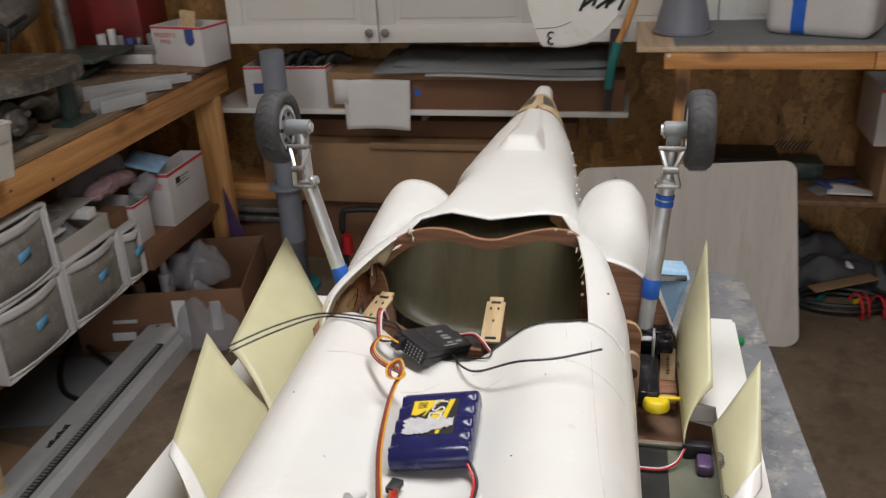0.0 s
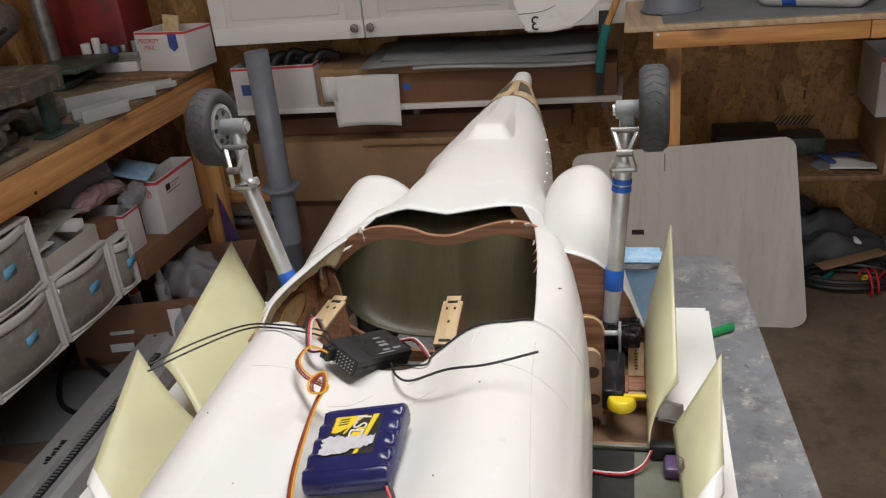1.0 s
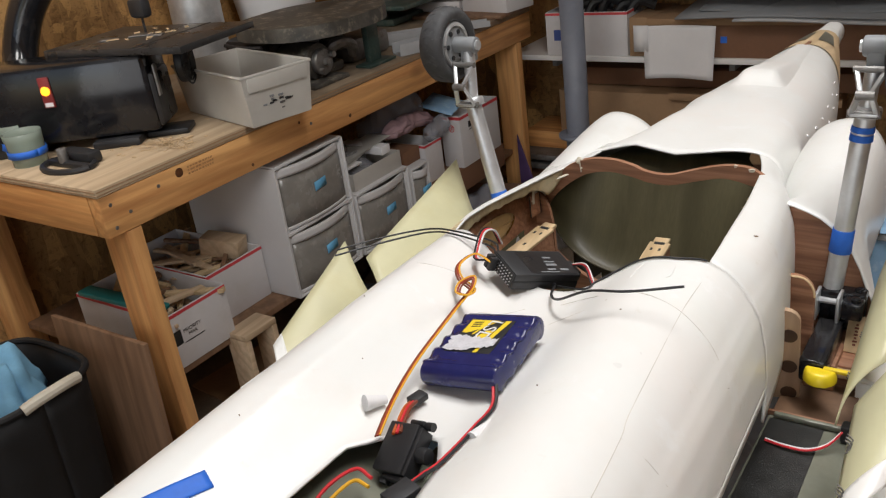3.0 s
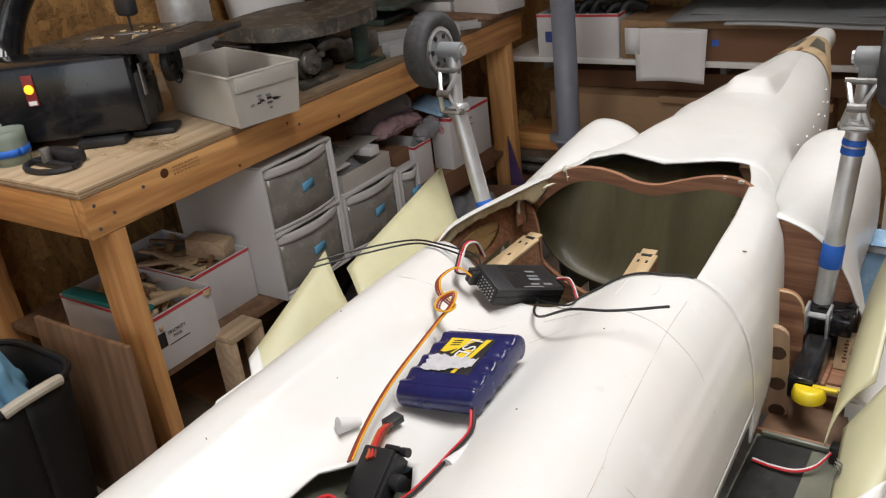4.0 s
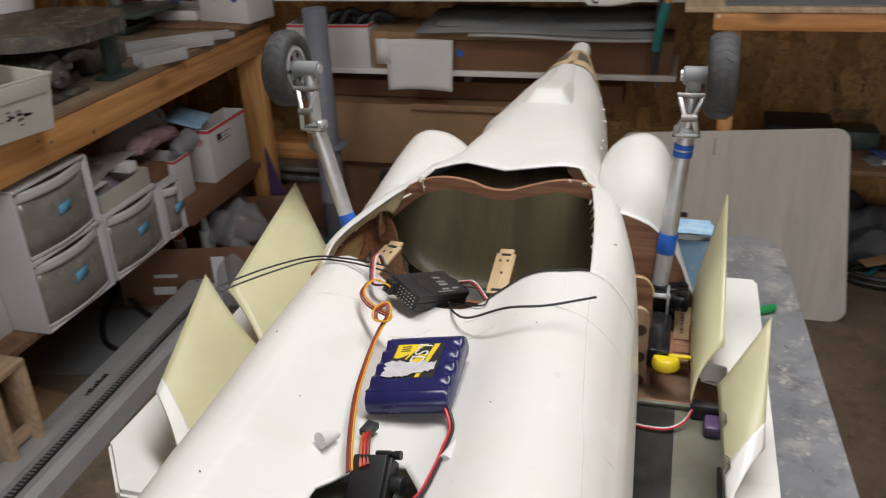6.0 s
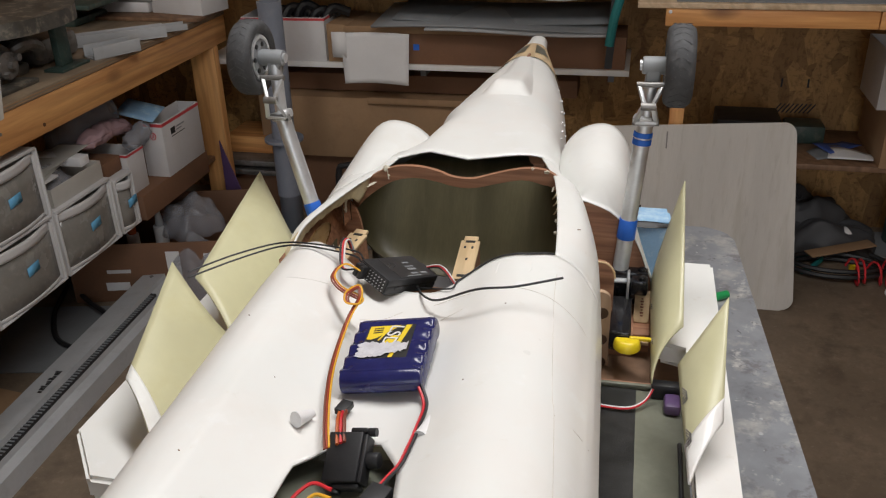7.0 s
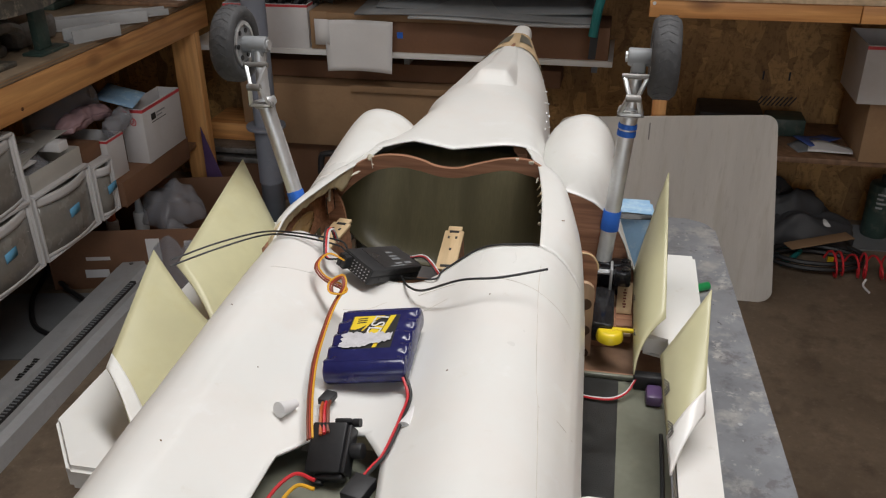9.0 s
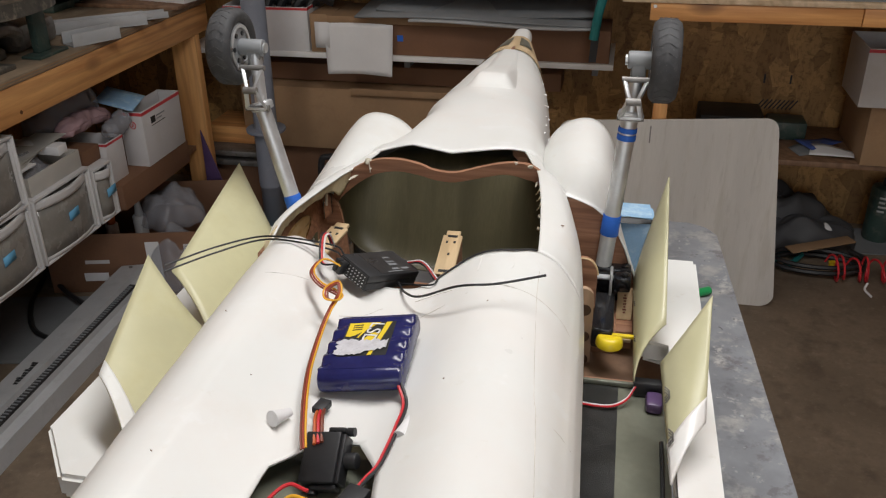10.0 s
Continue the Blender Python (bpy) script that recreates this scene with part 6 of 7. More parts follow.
former_out = [(0, 0.893), (-0.05, 0.893), (-0.085, 0.893), (-0.116, 0.9), (-0.119, 0.93), (-0.119, 0.955), (-0.117, 0.975), (-0.111, 0.992), (-0.101, 1.01), (-0.0865, 1.026), (-0.0645, 1.036), (-0.0415, 1.038), (-0.0215, 1.0345), (-0.0075, 1.0295), (0.0125, 1.0285), (0.0345, 1.035), (0.0575, 1.041), (0.0735, 1.042), (0.0865, 1.039), (0.1, 1.026), (0.108, 0.99), (0.112, 0.95), (0.112, 0.9), (0.05, 0.893), (0, 0.893)]
former_in = [(0, 0.9035), (-0.04, 0.906), (-0.07, 0.914), (-0.096, 0.93), (-0.108, 0.945), (-0.1143, 0.9615), (-0.1124, 0.9722), (-0.1048, 0.9894), (-0.0911, 1.0042), (-0.0733, 1.0174), (-0.0595, 1.0235), (-0.0415, 1.0262), (-0.0215, 1.0235), (-0.0045, 1.0195), (0.0135, 1.0192), (0.0345, 1.0245), (0.055, 1.0295), (0.067, 1.0296), (0.0789, 1.0268), (0.0884, 1.0236), (0.0952, 1.0099), (0.0945, 0.95), (0.09, 0.92), (0.05, 0.906), (0, 0.9035)]
bm = B(); add_ring_band(bm, flowing(former_out), flowing(former_in), lambda a, b, c: J(a, 1.062 + c, b), 0.005)
part("hatch_former", bm, M_redply, MODEL, "red-brown plywood former across the hatch", smooth=40)
def lining(p, q):
    v = 0.885 + 0.165 * q
    return J(-(min(0.122, eased(v, OUT_L)) - 0.0055 - 0.002 * p), v, eased(v, RIM_L, 0.01) - 0.0125 - 0.01 * smooth01((v - 1.0) / 0.06) - 0.1 * p)
bm = B(); add_sheet(bm, lining, 10, 40); part("wood_lining", bm, M_redply, MODEL, "red-brown plywood lining", thick=0.002)
def resin_patch(p, q):
    a, r = 2 * math.pi * p, q * (1 + 0.06 * math.sin(6 * math.pi * p))
    v = 0.972 + 0.034 * r * math.cos(a)
    return J(-(min(0.122, eased(v, OUT_L)) - 0.0055) + 0.0016, v, 0.998 + 0.012 * r * math.sin(a) - 0.12 * (v - 0.972))
bm = B(); add_sheet(bm, resin_patch, 32, 4); part("resin_patch", bm, M_resin, MODEL, "brown resin patch on the lining", thick=0.0006, smooth=60)
bm = B(); add_box(bm, (0, -0.007, -0.017), (0.0012, 0.007, 0.004), 0.0004, Matrix.Translation(J(-0.1075, 1.034, 1.004)) @ pose(0, 0, 0, 0, 0, -12)); tb = part("slot_tab", bm, M_redply, MODEL)
for y in (-0.0073, 0.0067):
    bm = B(); add_box(bm, (0.0008, y, -0.017), (0.0016, y + 0.0006, 0.004), 0, Matrix.Translation(J(-0.1075, 1.034, 1.004)) @ pose(0, 0, 0, 0, 0, -12)); part("burnt_edge", bm, M_blackink, tb)
def servo_plate(u, v0, v1, z, turn):
    m = Matrix.Translation(J(u, v0, z)) @ pose(0, 0, 0, 6, 0, turn)
    L = v1 - v0
    bm = B(); add_box(bm, (-0.009, 0, 0), (0.009, L, 0.003), 0.0006, m); add_box(bm, (-0.0065, L, 0), (0.0065, L + 0.008, 0.003), 0.0004, m)
    pl = part("servo_plate", bm, M_lite, MODEL, "laser-cut light plywood plate")
    for (x, y, w) in ((0, 0.005, 0.005), (0, L - 0.002, 0.0045), (-0.004, L - 0.012, 0.001), (0.003, L - 0.012, 0.001), (0, L * 0.5, 0.001)):
        bm = B(); add_box(bm, (x - w, y - 0.0018, 0.0029), (x + w, y + 0.0018, 0.0033), 0, m); part("slot", bm, M_blackink, pl)
    bm = B(); add_box(bm, (-0.0085, 0.002, -0.06), (-0.0055, L - 0.002, -0.0002), 0, m); part("upright", bm, M_redply, pl)
    bm = B(); add_box(bm, (0.0055, 0.002, -0.06), (0.0085, L - 0.002, -0.0002), 0, m); part("upright", bm, M_redply, pl)


servo_plate(0.0165, 0.966, 1.03, 0.97, 3)
servo_plate(-0.107, 0.964, 1.03, 0.969, -9)
bm = B()
def raw_inside(p, q):
    v = 0.882 + 0.18 * q
    a, zr = eased(v, HOLE_L, 0.008), eased(v, RIM_L, 0.01)
    drop = 0.009 + 0.01 * math.exp(-((v - 1.045) / 0.013) ** 2) + 0.0018 * noise.noise(Vector((v * 160, 0.4, 0))) + 0.007 * smooth01((0.95 - v) / 0.05)
    return J(-(a + 0.0012 + 0.002 * p), v, zr - 0.0015 - drop * p)
add_sheet(bm, raw_inside, 6, 90)
part("raw_skin_inside", bm, M_tan, MODEL, "raw tan glass fibre inside of the skin", thick=0.0008, smooth=60)


def glue(u, v, z, L, r, turn, droop=0.0):
    """A smeared fillet of set glue."""
    random.seed(int(abs(u * 7919 + v * 104729)))
    bm = B()
    bmesh.ops.create_icosphere(bm, subdivisions=3, radius=1)
    ph = [random.uniform(0, 6.3) for _ in range(4)]
    m = Matrix.Translation(J(u, v, z)) @ pose(0, 0, 0, 0, droop, turn) @ Matrix.Diagonal((r * 0.6, L * 0.9, r * 0.4, 1))
    for w in bm.verts:
        c = w.co
        w.co = c * (1 + 0.3 * math.sin(3.1 * c.y * 2 + ph[0]) * math.cos(2.3 * c.x + ph[1]) + 0.2 * math.sin(7 * c.y + ph[2] + 3 * c.z))
    bm.transform(m)
    part("glue_fillet", bm, M_glue, MODEL, "cream glue fillet", smooth=80)


glue(-0.072, 1.064, 1.0335, 0.003, 0.006, 0)
glue(-0.069, 1.06, 1.028, 0.002, 0.0014, 0)
glue(-0.084, 1.05, 1.022, 0.007, 0.0025, -20)
glue(-0.1065, 1.03, 1.003, 0.0028, 0.0022, 0)
bm = B(); add_tube(bm, [J(-0.104, 1.03, 1.015), J(-0.1055, 1.03, 1.009), J(-0.1062, 1.03, 1.0)], 0.0012, 6); part("glue_run", bm, M_glue, MODEL, "run of cream glue")
bm = B(); add_tube(bm, [J(-0.0705, 1.06, 1.035), J(-0.07, 1.06, 1.03), J(-0.0695, 1.0605, 1.024)], 0.0006, 6); part("glue_run", bm, M_glue, MODEL)
glue(0.083, 1.062, 1.0395, 0.0016, 0.004, 12)
glue(0.07, 1.063, 1.0415, 0.0014, 0.003, 4)
glue(0.09, 1.045, 1.03, 0.006, 0.0016, 0)
glue(0.0965, 0.985, 1.026, 0.004, 0.002, 0)
glue(0.0965, 0.98, 1.017, 0.0035, 0.0024, 0)
glue(0.114, 1.04, 1.01, 0.012, 0.002, 20)
for v, dz in ((0.992, 0.0), (1.012, -0.001), (0.975, -0.002)):
    bm = B(); add_sheet(bm, lambda p, q: J(eased(v, HOLE_R, 0.008) - 0.0035 * q * (1 - 0.5 * p), v + 0.008 * (p - 0.5) * (1 - 0.5 * q), eased(v, RIM_R, 0.01) - 0.0012 + dz * q - 0.004 * q), 4, 3); part("ragged_tab", bm, M_tan, MODEL, "ragged tab of glass fibre", thick=0.0008)
glue(0.121, 0.99, 0.99, 0.012, 0.002, 12)

# wing and right wheel bay
def wing_plate(poly, z0, z1, label=""):
    bm = B(); add_prism(bm, poly, lambda a, b, c: Vector((a, b, z0 + c)), z1 - z0)
    bmesh.ops.bevel(bm, geom=list(bm.edges), offset=0.003, segments=2, affect="EDGES")
    part("wing_panel", bm, M_shell, MODEL, label)


wing_plate([(0.548, 0.05), (0.575, 0.05), (0.575, 1.088), (0.5235, 1.088), (0.5235, 0.935), (0.548, 0.935)], 0.925, 0.945, "flat white wing panel")
wing_plate([(0.16, 0.05), (0.5475, 0.05), (0.5475, 0.742), (0.49, 0.742), (0.16, 0.60)], 0.925, 0.945)
wing_plate([(0.112, 0.745), (0.15, 0.70), (0.2, 0.70), (0.2, 1.088), (0.112, 1.088)], 0.925, 0.945)
bm = B(); add_box(bm, (0.47, 0.742, 0.898), (0.5478, 0.926, 0.906), 0.001); part("bay_floor", bm, M_bay, MODEL, "grey-green resin bay floor")
bm = B(); add_box(bm, (0.472, 0.745, 0.9061), (0.5085, 0.921, 0.9068), 0); part("carbon_strip", bm, M_carbon, MODEL, "black carbon cloth strip")
bm = B(); add_box(bm, (0.47, 0.9262, 0.898), (0.5478, 1.1, 0.903), 0.001); part("bay_floor", bm, M_brownply, MODEL)
bm = B(); add_box(bm, (0.474, 0.9215, 0.9065), (0.546, 0.9255, 0.911), 0.0015); part("bay_ledge", bm, M_bay, MODEL)
# bay wall of light plywood with three holes
M_tanply = wood("tan_plywood", (0.36, 0.22, 0.13), (0.52, 0.36, 0.24), "z", 1.2)


M_burnt = plain("burnt_wood", (0.07, 0.035, 0.018), 0.6, var=0.2)


def bay_wall():
    m = Matrix.Translation((0.4693, 0.956, 0.9335)) @ pose(0, 0, 0, 8, 0, 0) @ pose(0, 0, 0, 0, 0, -82)
    arc = [(0.0035 + 0.01 * math.cos(k * math.pi / 8), 0.04 + 0.01 * math.sin(k * math.pi / 8)) for k in range(5)] + [(-0.01 + 0.01 * math.cos(k * math.pi / 8), 0.04 + 0.01 * math.sin(k * math.pi / 8)) for k in range(4, 9)]
    bm = B(); add_prism(bm, [(-0.026, -0.033), (0.0135, -0.033)] + arc, lambda a, b, c: m @ Vector((c, a, b)), 0.004)
    w = part("bay_wall", bm, M_tanply, MODEL, "tan plywood rib with round holes", smooth=0)
    for a, b in ((0.006, -0.0265), (0.006, -0.001), (0.006, 0.0275)):
        for c0 in (-0.0004, 0.0036):
            bm = B(); add_cyl(bm, m @ Vector((c0, a, b)), m @ Vector((c0 + 0.0009, a, b)), 0.0058, seg=22); part("hole", bm, M_burnt, w)
    bm = B(); add_box(bm, (0.0035, -0.0115, -0.03), (0.0045, -0.008, -0.02), 0, m); part("slot", bm, M_blackink, w)


bay_wall()
bm = B(); add_prism(bm, [(0.45, 0.904), (0.4935, 0.904), (0.4935, 0.966)] + [(0.4805 + 0.013 * math.cos(k * math.pi / 12), 0.97 + 0.015 * math.sin(k * math.pi / 12)) for k in range(7)] + [(0.45, 0.985)], lambda a, b, c: Vector((a - 0.0095, 0.986 + c, b + 0.005)), 0.004); part("rear_rib", bm, M_redply, MODEL, smooth=0)
bm = B(); add_tube(bm, [(0.45, 0.984, 0.9905), (0.468, 0.984, 0.9905)] + [(0.471 + 0.0135 * math.sin(k * math.pi / 8), 0.984, 0.9755 + 0.0155 * math.cos(k * math.pi / 8)) for k in range(1, 5)], 0.0008, 6, 2); part("rib_edge", bm, M_lite, MODEL, "pale split edge of the rib")
bm = B(); add_box(bm, (0.4685, 0.9265, 0.9035), (0.5455, 0.9295, 0.909), 0.001); part("bay_bulkhead", bm, M_redply, MODEL)


# landing gear
def gear(side, foot, elbow, hub, wheel_dx, tapes):
    foot, elbow, hub = Vector(foot), Vector(elbow), Vector(hub)
    g = part("gear_leg", add_cyl(B(), foot, elbow, 0.0072, seg=24), M_alu, MODEL, "polished aluminium leg")
    d = (elbow - foot).normalized()
    def at(k):
        return foot + (elbow - foot) * k
    for a, b in tapes:
        bm = B(); add_cyl(bm, at(a), at(b), 0.0082, 0.0079, 20, bev=0.0004); part("tape_wrap", bm, M_tape, g, "blue tape wrapped round the leg")
    bm = B(); add_cyl(bm, at(0.97), at(1.02), 0.0105, seg=20, bev=0.002); part("collar", bm, M_alu, g)
    top = hub + Vector((0, 0, 0.0))
    bm = B(); add_cyl(bm, elbow, hub + (elbow - hub) * 0.12, 0.0055, seg=16); part("piston", bm, M_alu, g)
    # scissor link in front of the piston
    n = Vector((0, -1, 0))
    mid = (elbow + hub) / 2 + n * 0.02
    mid = elbow.lerp(hub, 0.36) + n * 0.02
    pin = hub + (elbow - hub) * 0.3 + n * 0.01
    def bar(p, q, w=0.0016):
        d2 = q - p
        m2 = Matrix.Translation(p) @ d2.to_track_quat("Z", "Y").to_matrix().to_4x4()
        add_box(bm, (-w, -0.0013, 0), (w, 0.0013, d2.length), 0.0004, m2)
    bm = B()
    for sx in (-1, 1):
        bar(pin + Vector((sx * 0.0095, 0, 0)), mid + Vector((sx * 0.003, 0, 0)))
    bar(pin - Vector((0.0095, 0, 0)), pin + Vector((0.0095, 0, 0)))
    part("scissor_link", bm, M_alu, g, "bright aluminium A-shaped link")
    bm = B()
    for sx in (-1, 1):
        bar(elbow + n * 0.0105 + Vector((sx * 0.0088, 0, 0)), mid + Vector((sx * 0.0042, 0, 0)), 0.002)
    bar(elbow + n * 0.0105 - Vector((0.0088, 0, 0)), elbow + n * 0.0105 + Vector((0.0088, 0, 0)), 0.0022)
    part("scissor_link", bm, M_alu, g, "bright aluminium A-shaped link")
    bm = B(); add_cyl(bm, pin - Vector((0.0115, 0, 0)), pin + Vector((0.0115, 0, 0)), 0.0024, seg=12); part("link_pin", bm, M_steel, g)
    bm = B(); add_box(bm, (-0.0058, -0.0065, -0.015), (0.0062, 0.0055, 0.001), 0.002, Matrix.Translation(hub)); part("axle_block", bm, M_grey, g, "grey axle block")
    bm = B(); add_cyl(bm, mid - Vector((0.006, 0, 0)), mid + Vector((0.006, 0, 0)), 0.0032, seg=12); part("link_pin", bm, M_steel, g)
    bm = B(); add_cyl(bm, elbow + n * 0.009 - Vector((0.011, 0, 0)), elbow + n * 0.009 + Vector((0.011, 0, 0)), 0.003, seg=12); part("link_pin", bm, M_steel, g)
    bm = B(); add_cyl(bm, hub - Vector((side * 0.009, 0, 0)), hub + Vector((side * (wheel_dx - 0.008), 0, 0)), 0.0074, seg=24, bev=0.0015); part("axle_housing", bm, M_grey, g, "grey axle block")
    bm = B(); add_cyl(bm, hub - Vector((side * 0.011, 0, 0)), hub - Vector((side * 0.0085, 0, 0)), 0.0045, seg=14); part("axle_end", bm, M_alu, g)
    # wheel
    c = hub + Vector((side * wheel_dx, 0, 0))
    R, W = 0.0335, 0.0115
    prof = [(W * 0.62, 0.021), (W * 0.85, 0.0235), (W, 0.0275), (W * 0.93, R - 0.003), (W * 0.6, R), (0, R + 0.0006), (-W * 0.6, R), (-W * 0.93, R - 0.003), (-W, 0.0275), (-W * 0.85, 0.0235), (-W * 0.62, 0.021)]
    bm = B()
    nseg = 56
    rings = [[bm.verts.new(c + Vector((x, r * math.cos(2 * math.pi * k / nseg), r * math.sin(2 * math.pi * k / nseg)))) for x, r in prof] for k in range(nseg)]
    for k in range(nseg):
        for i in range(len(prof)):
            a, b = rings[k], rings[(k + 1) % nseg]
            j = (i + 1) % len(prof)
            bm.faces.new((a[i], b[i], b[j], a[j]))
    part("tyre", bm, M_rubber, g, "dusty black rubber tyre", smooth=50)
    bm = B()
    for k in range(28):
        for s in (-1, 1):
            a0, a1 = 2 * math.pi * k / 28, 2 * math.pi * (k + 0.55) / 28
            p = [c + Vector((s * W * f, (R + 0.0007) * math.cos(a), (R + 0.0007) * math.sin(a))) for f, a in ((0.06, a0), (0.66, a1))]
            add_tube(bm, p, 0.00018, 4, 1)
    part("tread_ribs", bm, M_rubber, g)
    bm = B(); add_cyl(bm, c - Vector((0.008, 0, 0)), c + Vector((0.008, 0, 0)), 0.0212, seg=36, bev=0.001); part("rim", bm, M_grey, g, "pale grey wheel rim")
    for s in (-1, 1):
        bm = B(); add_tube(bm, [c + Vector((s * 0.0085, 0.0185 * math.cos(k * math.pi / 18), 0.0185 * math.sin(k * math.pi / 18))) for k in range(37)], 0.0018, 6, 1); part("rim_flange", bm, M_alu, g)
        for k in range(6):
            a = k * math.pi / 3
            bm = B(); add_cyl(bm, c + Vector((s * 0.0078, 0.0125 * math.cos(a), 0.0125 * math.sin(a))), c + Vector((s * 0.0092, 0.0125 * math.cos(a), 0.0125 * math.sin(a))), 0.0022, seg=8); part("rim_bolt", bm, M_black, g)
    return g


gear(1, (0.487, 1.03, 0.945), (0.5, 1.038, 1.102), (0.503, 1.042, 1.147), 0.0205, ((0.3, 0.42), (0.86, 0.892), (0.902, 0.93)))
gear(-1, (0.221, 1.006, 0.945), (0.173, 1.03, 1.095), (0.167, 1.042, 1.144), 0.022, ((0.33, 0.46),))
# retract units
def retract(xc, side):
    r = part("retract_unit", add_box(B(), (xc - 0.0095, 0.95, 0.924), (xc + 0.0085, 1.014, 0.943), 0.002), M_blackgloss, MODEL, "black plastic retract unit")
    bm = B(); add_box(bm, (xc - 0.011, 0.975, 0.9032), (xc + 0.011, 1.05, 0.9255), 0.001); part("pedestal", bm, M_redply, r)
    bm = B(); add_box(bm, (xc - 0.012, 1.0215, 0.93), (xc + 0.021, 1.0355, 0.9625), 0.002); add_box(bm, (xc + 0.0062, 1.0075, 0.947), (xc + 0.021, 1.022, 0.9615), 0.002); part("trunnion_block", bm, M_blackgloss, r)
    for dx in (-0.0095, 0.0065):
        bm = B(); add_box(bm, (xc + dx - 0.004, 1.008, 0.942), (xc + dx - 0.0015, 1.026, 0.964), 0.001); part("fork", bm, M_alu, r)
    bm = B(); add_cyl(bm, (xc - 0.0135, 1.018, 0.956), (xc + 0.0055, 1.018, 0.956), 0.0024, seg=12); part("pivot_pin", bm, M_alu, r)
    for dx, dy in ((0.0155, 1.029), (0.0155, 1.013)):
        bm = B(); add_cyl(bm, (xc + dx, dy, 0.961), (xc + dx, dy, 0.9645), 0.0034, seg=16, bev=0.0006); part("bolt", bm, M_blackgloss, r)
    face = pose(xc + side * 0.0175, 1.004, 0.922, -38)
    bm = B(); add_box(bm, (-0.0068, 0, 0), (0.0068, 0.003, 0.029), 0.0006, face); pl = part("mount_plate", bm, M_lite, r, "light plywood mount with burnt lettering")
    bm = B(); add_box(bm, (xc + side * 0.0175 - 0.0085, 0.985, 0.9032), (xc + side * 0.0175 + 0.008, 1.012, 0.921), 0.0006); part("mount_block", bm, M_redply, r)
    bm = B(); add_box(bm, (xc + side * 0.0175 - 0.0085, 0.975, 0.916), (xc + side * 0.0175 + 0.007, 0.9845, 0.9195), 0.0006); part("mount_strip", bm, M_lite, r)
    for k in range(7):
        w = (0.0011, 0.0016, 0.0008, 0.0014)[k % 4]
        bm = B(); add_box(bm, (-w, -0.0003, 0.0055 + 0.0026 * k), (w, 0.0, 0.007 + 0.0026 * k), 0, face); part("burnt_mark", bm, M_wirebrn, pl)


retract(0.4925, 1)
bm = B()
add_sheet(bm, lambda p, q: Vector((0.4985 + 0.0115 * math.cos(math.pi * q) * (0.75 + 0.25 * math.cos(p * math.pi / 2)), 0.9485 - 0.0125 * math.sin(math.pi * q) * (0.6 + 0.4 * math.cos(p * math.pi / 2)), 0.9305 + 0.0085 * math.sin(p * math.pi / 2))), 8, 24)
add_sheet(bm, lambda p, q: Vector((0.4985 + 0.0115 * 0.75 * math.cos(math.pi * q) * p, 0.9485 - 0.0125 * 0.6 * math.sin(math.pi * q) * p, 0.939)), 4, 24)
bmesh.ops.remove_doubles(bm, verts=bm.verts, dist=1e-5)
part("yellow_cap", bm, M_yellowpl, MODEL, "yellow plastic cap on the actuator", smooth=50)
bm = B(); add_box(bm, (0.5, 0.9475, 0.937), (0.519, 0.9515, 0.94), 0.001); part("cap_tab", bm, M_yellowpl, MODEL)
bm = B(); add_box(bm, (0.53, 0.89, 0.9062), (0.543, 0.909, 0.916), 0.003); part("door_servo", bm, M_purple, MODEL, "small purple servo in the bay")
bm = B(); add_box(bm, (0.52, 0.911, 0.9062), (0.543, 0.9208, 0.92), 0.002); part("servo_bracket", bm, M_black, MODEL)
for off, mt in ((0.0, M_wirered), (0.0018, M_paper)):
    bm = B(); add_tube(bm, [(0.476, 0.892 + off, 0.9085), (0.49, 0.889 + off, 0.9095), (0.504, 0.89 + off, 0.91), (0.515, 0.898 + off, 0.912), (0.522, 0.912 + off, 0.916)], 0.0008, 6); part("servo_lead", bm, mt, MODEL, "thin servo lead")
bm = B(); add_tube(bm, [(0.54, 0.75, 0.907), (0.541, 0.8, 0.91), (0.541, 0.85, 0.912)], 0.0016, 6); part("push_rod", bm, M_black, MODEL)


# gear doors, standing open
def door(corners, bow, name="gear_door", white=0.0, under=True, hollow=0.06):
    """A bowed panel over four corners: hinge aft, hinge fore, top fore, top aft."""
    a, b, c, d = [Vector(p) for p in corners]
    nrm = (b - a).cross(d - a).normalized()
    def f(p, q):
        p *= 1 - hollow * 4 * q * (1 - q)
        base, top = a.lerp(b, p), d.lerp(c, p)
        pt = base.lerp(top, q)
        return pt + nrm * bow * 4 * q * (1 - q)
    bm = add_sheet(B(), f, 16, 12)
    dd = part(name, bm, M_door, MODEL, "translucent yellow glass-fibre gear door", thick=0.0012, offset=0, smooth=60)
    if white:
        bm = add_sheet(B(), lambda p, q: f(white * p * (1 - 0.35 * q), q), 6, 12)
        part("white_edge", bm, M_shell, dd, "white painted end of the door", thick=0.0018, offset=0, smooth=60)
    if under:
        for p in (0.25, 0.6):
            o = a.lerp(b, p)
            bm = B()
            for k in range(3):
                add_tube(bm, [o + Vector((0, 0.003 * k, 0.004)), o + Vector((0.0025, 0.003 * k + 0.001, 0.009)), o + Vector((-0.001, 0.003 * k + 0.002, 0.012))], 0.0005, 5, 4)
            part("hinge_clip", bm, M_steel, dd, "bent wire hinge clips")
    return dd


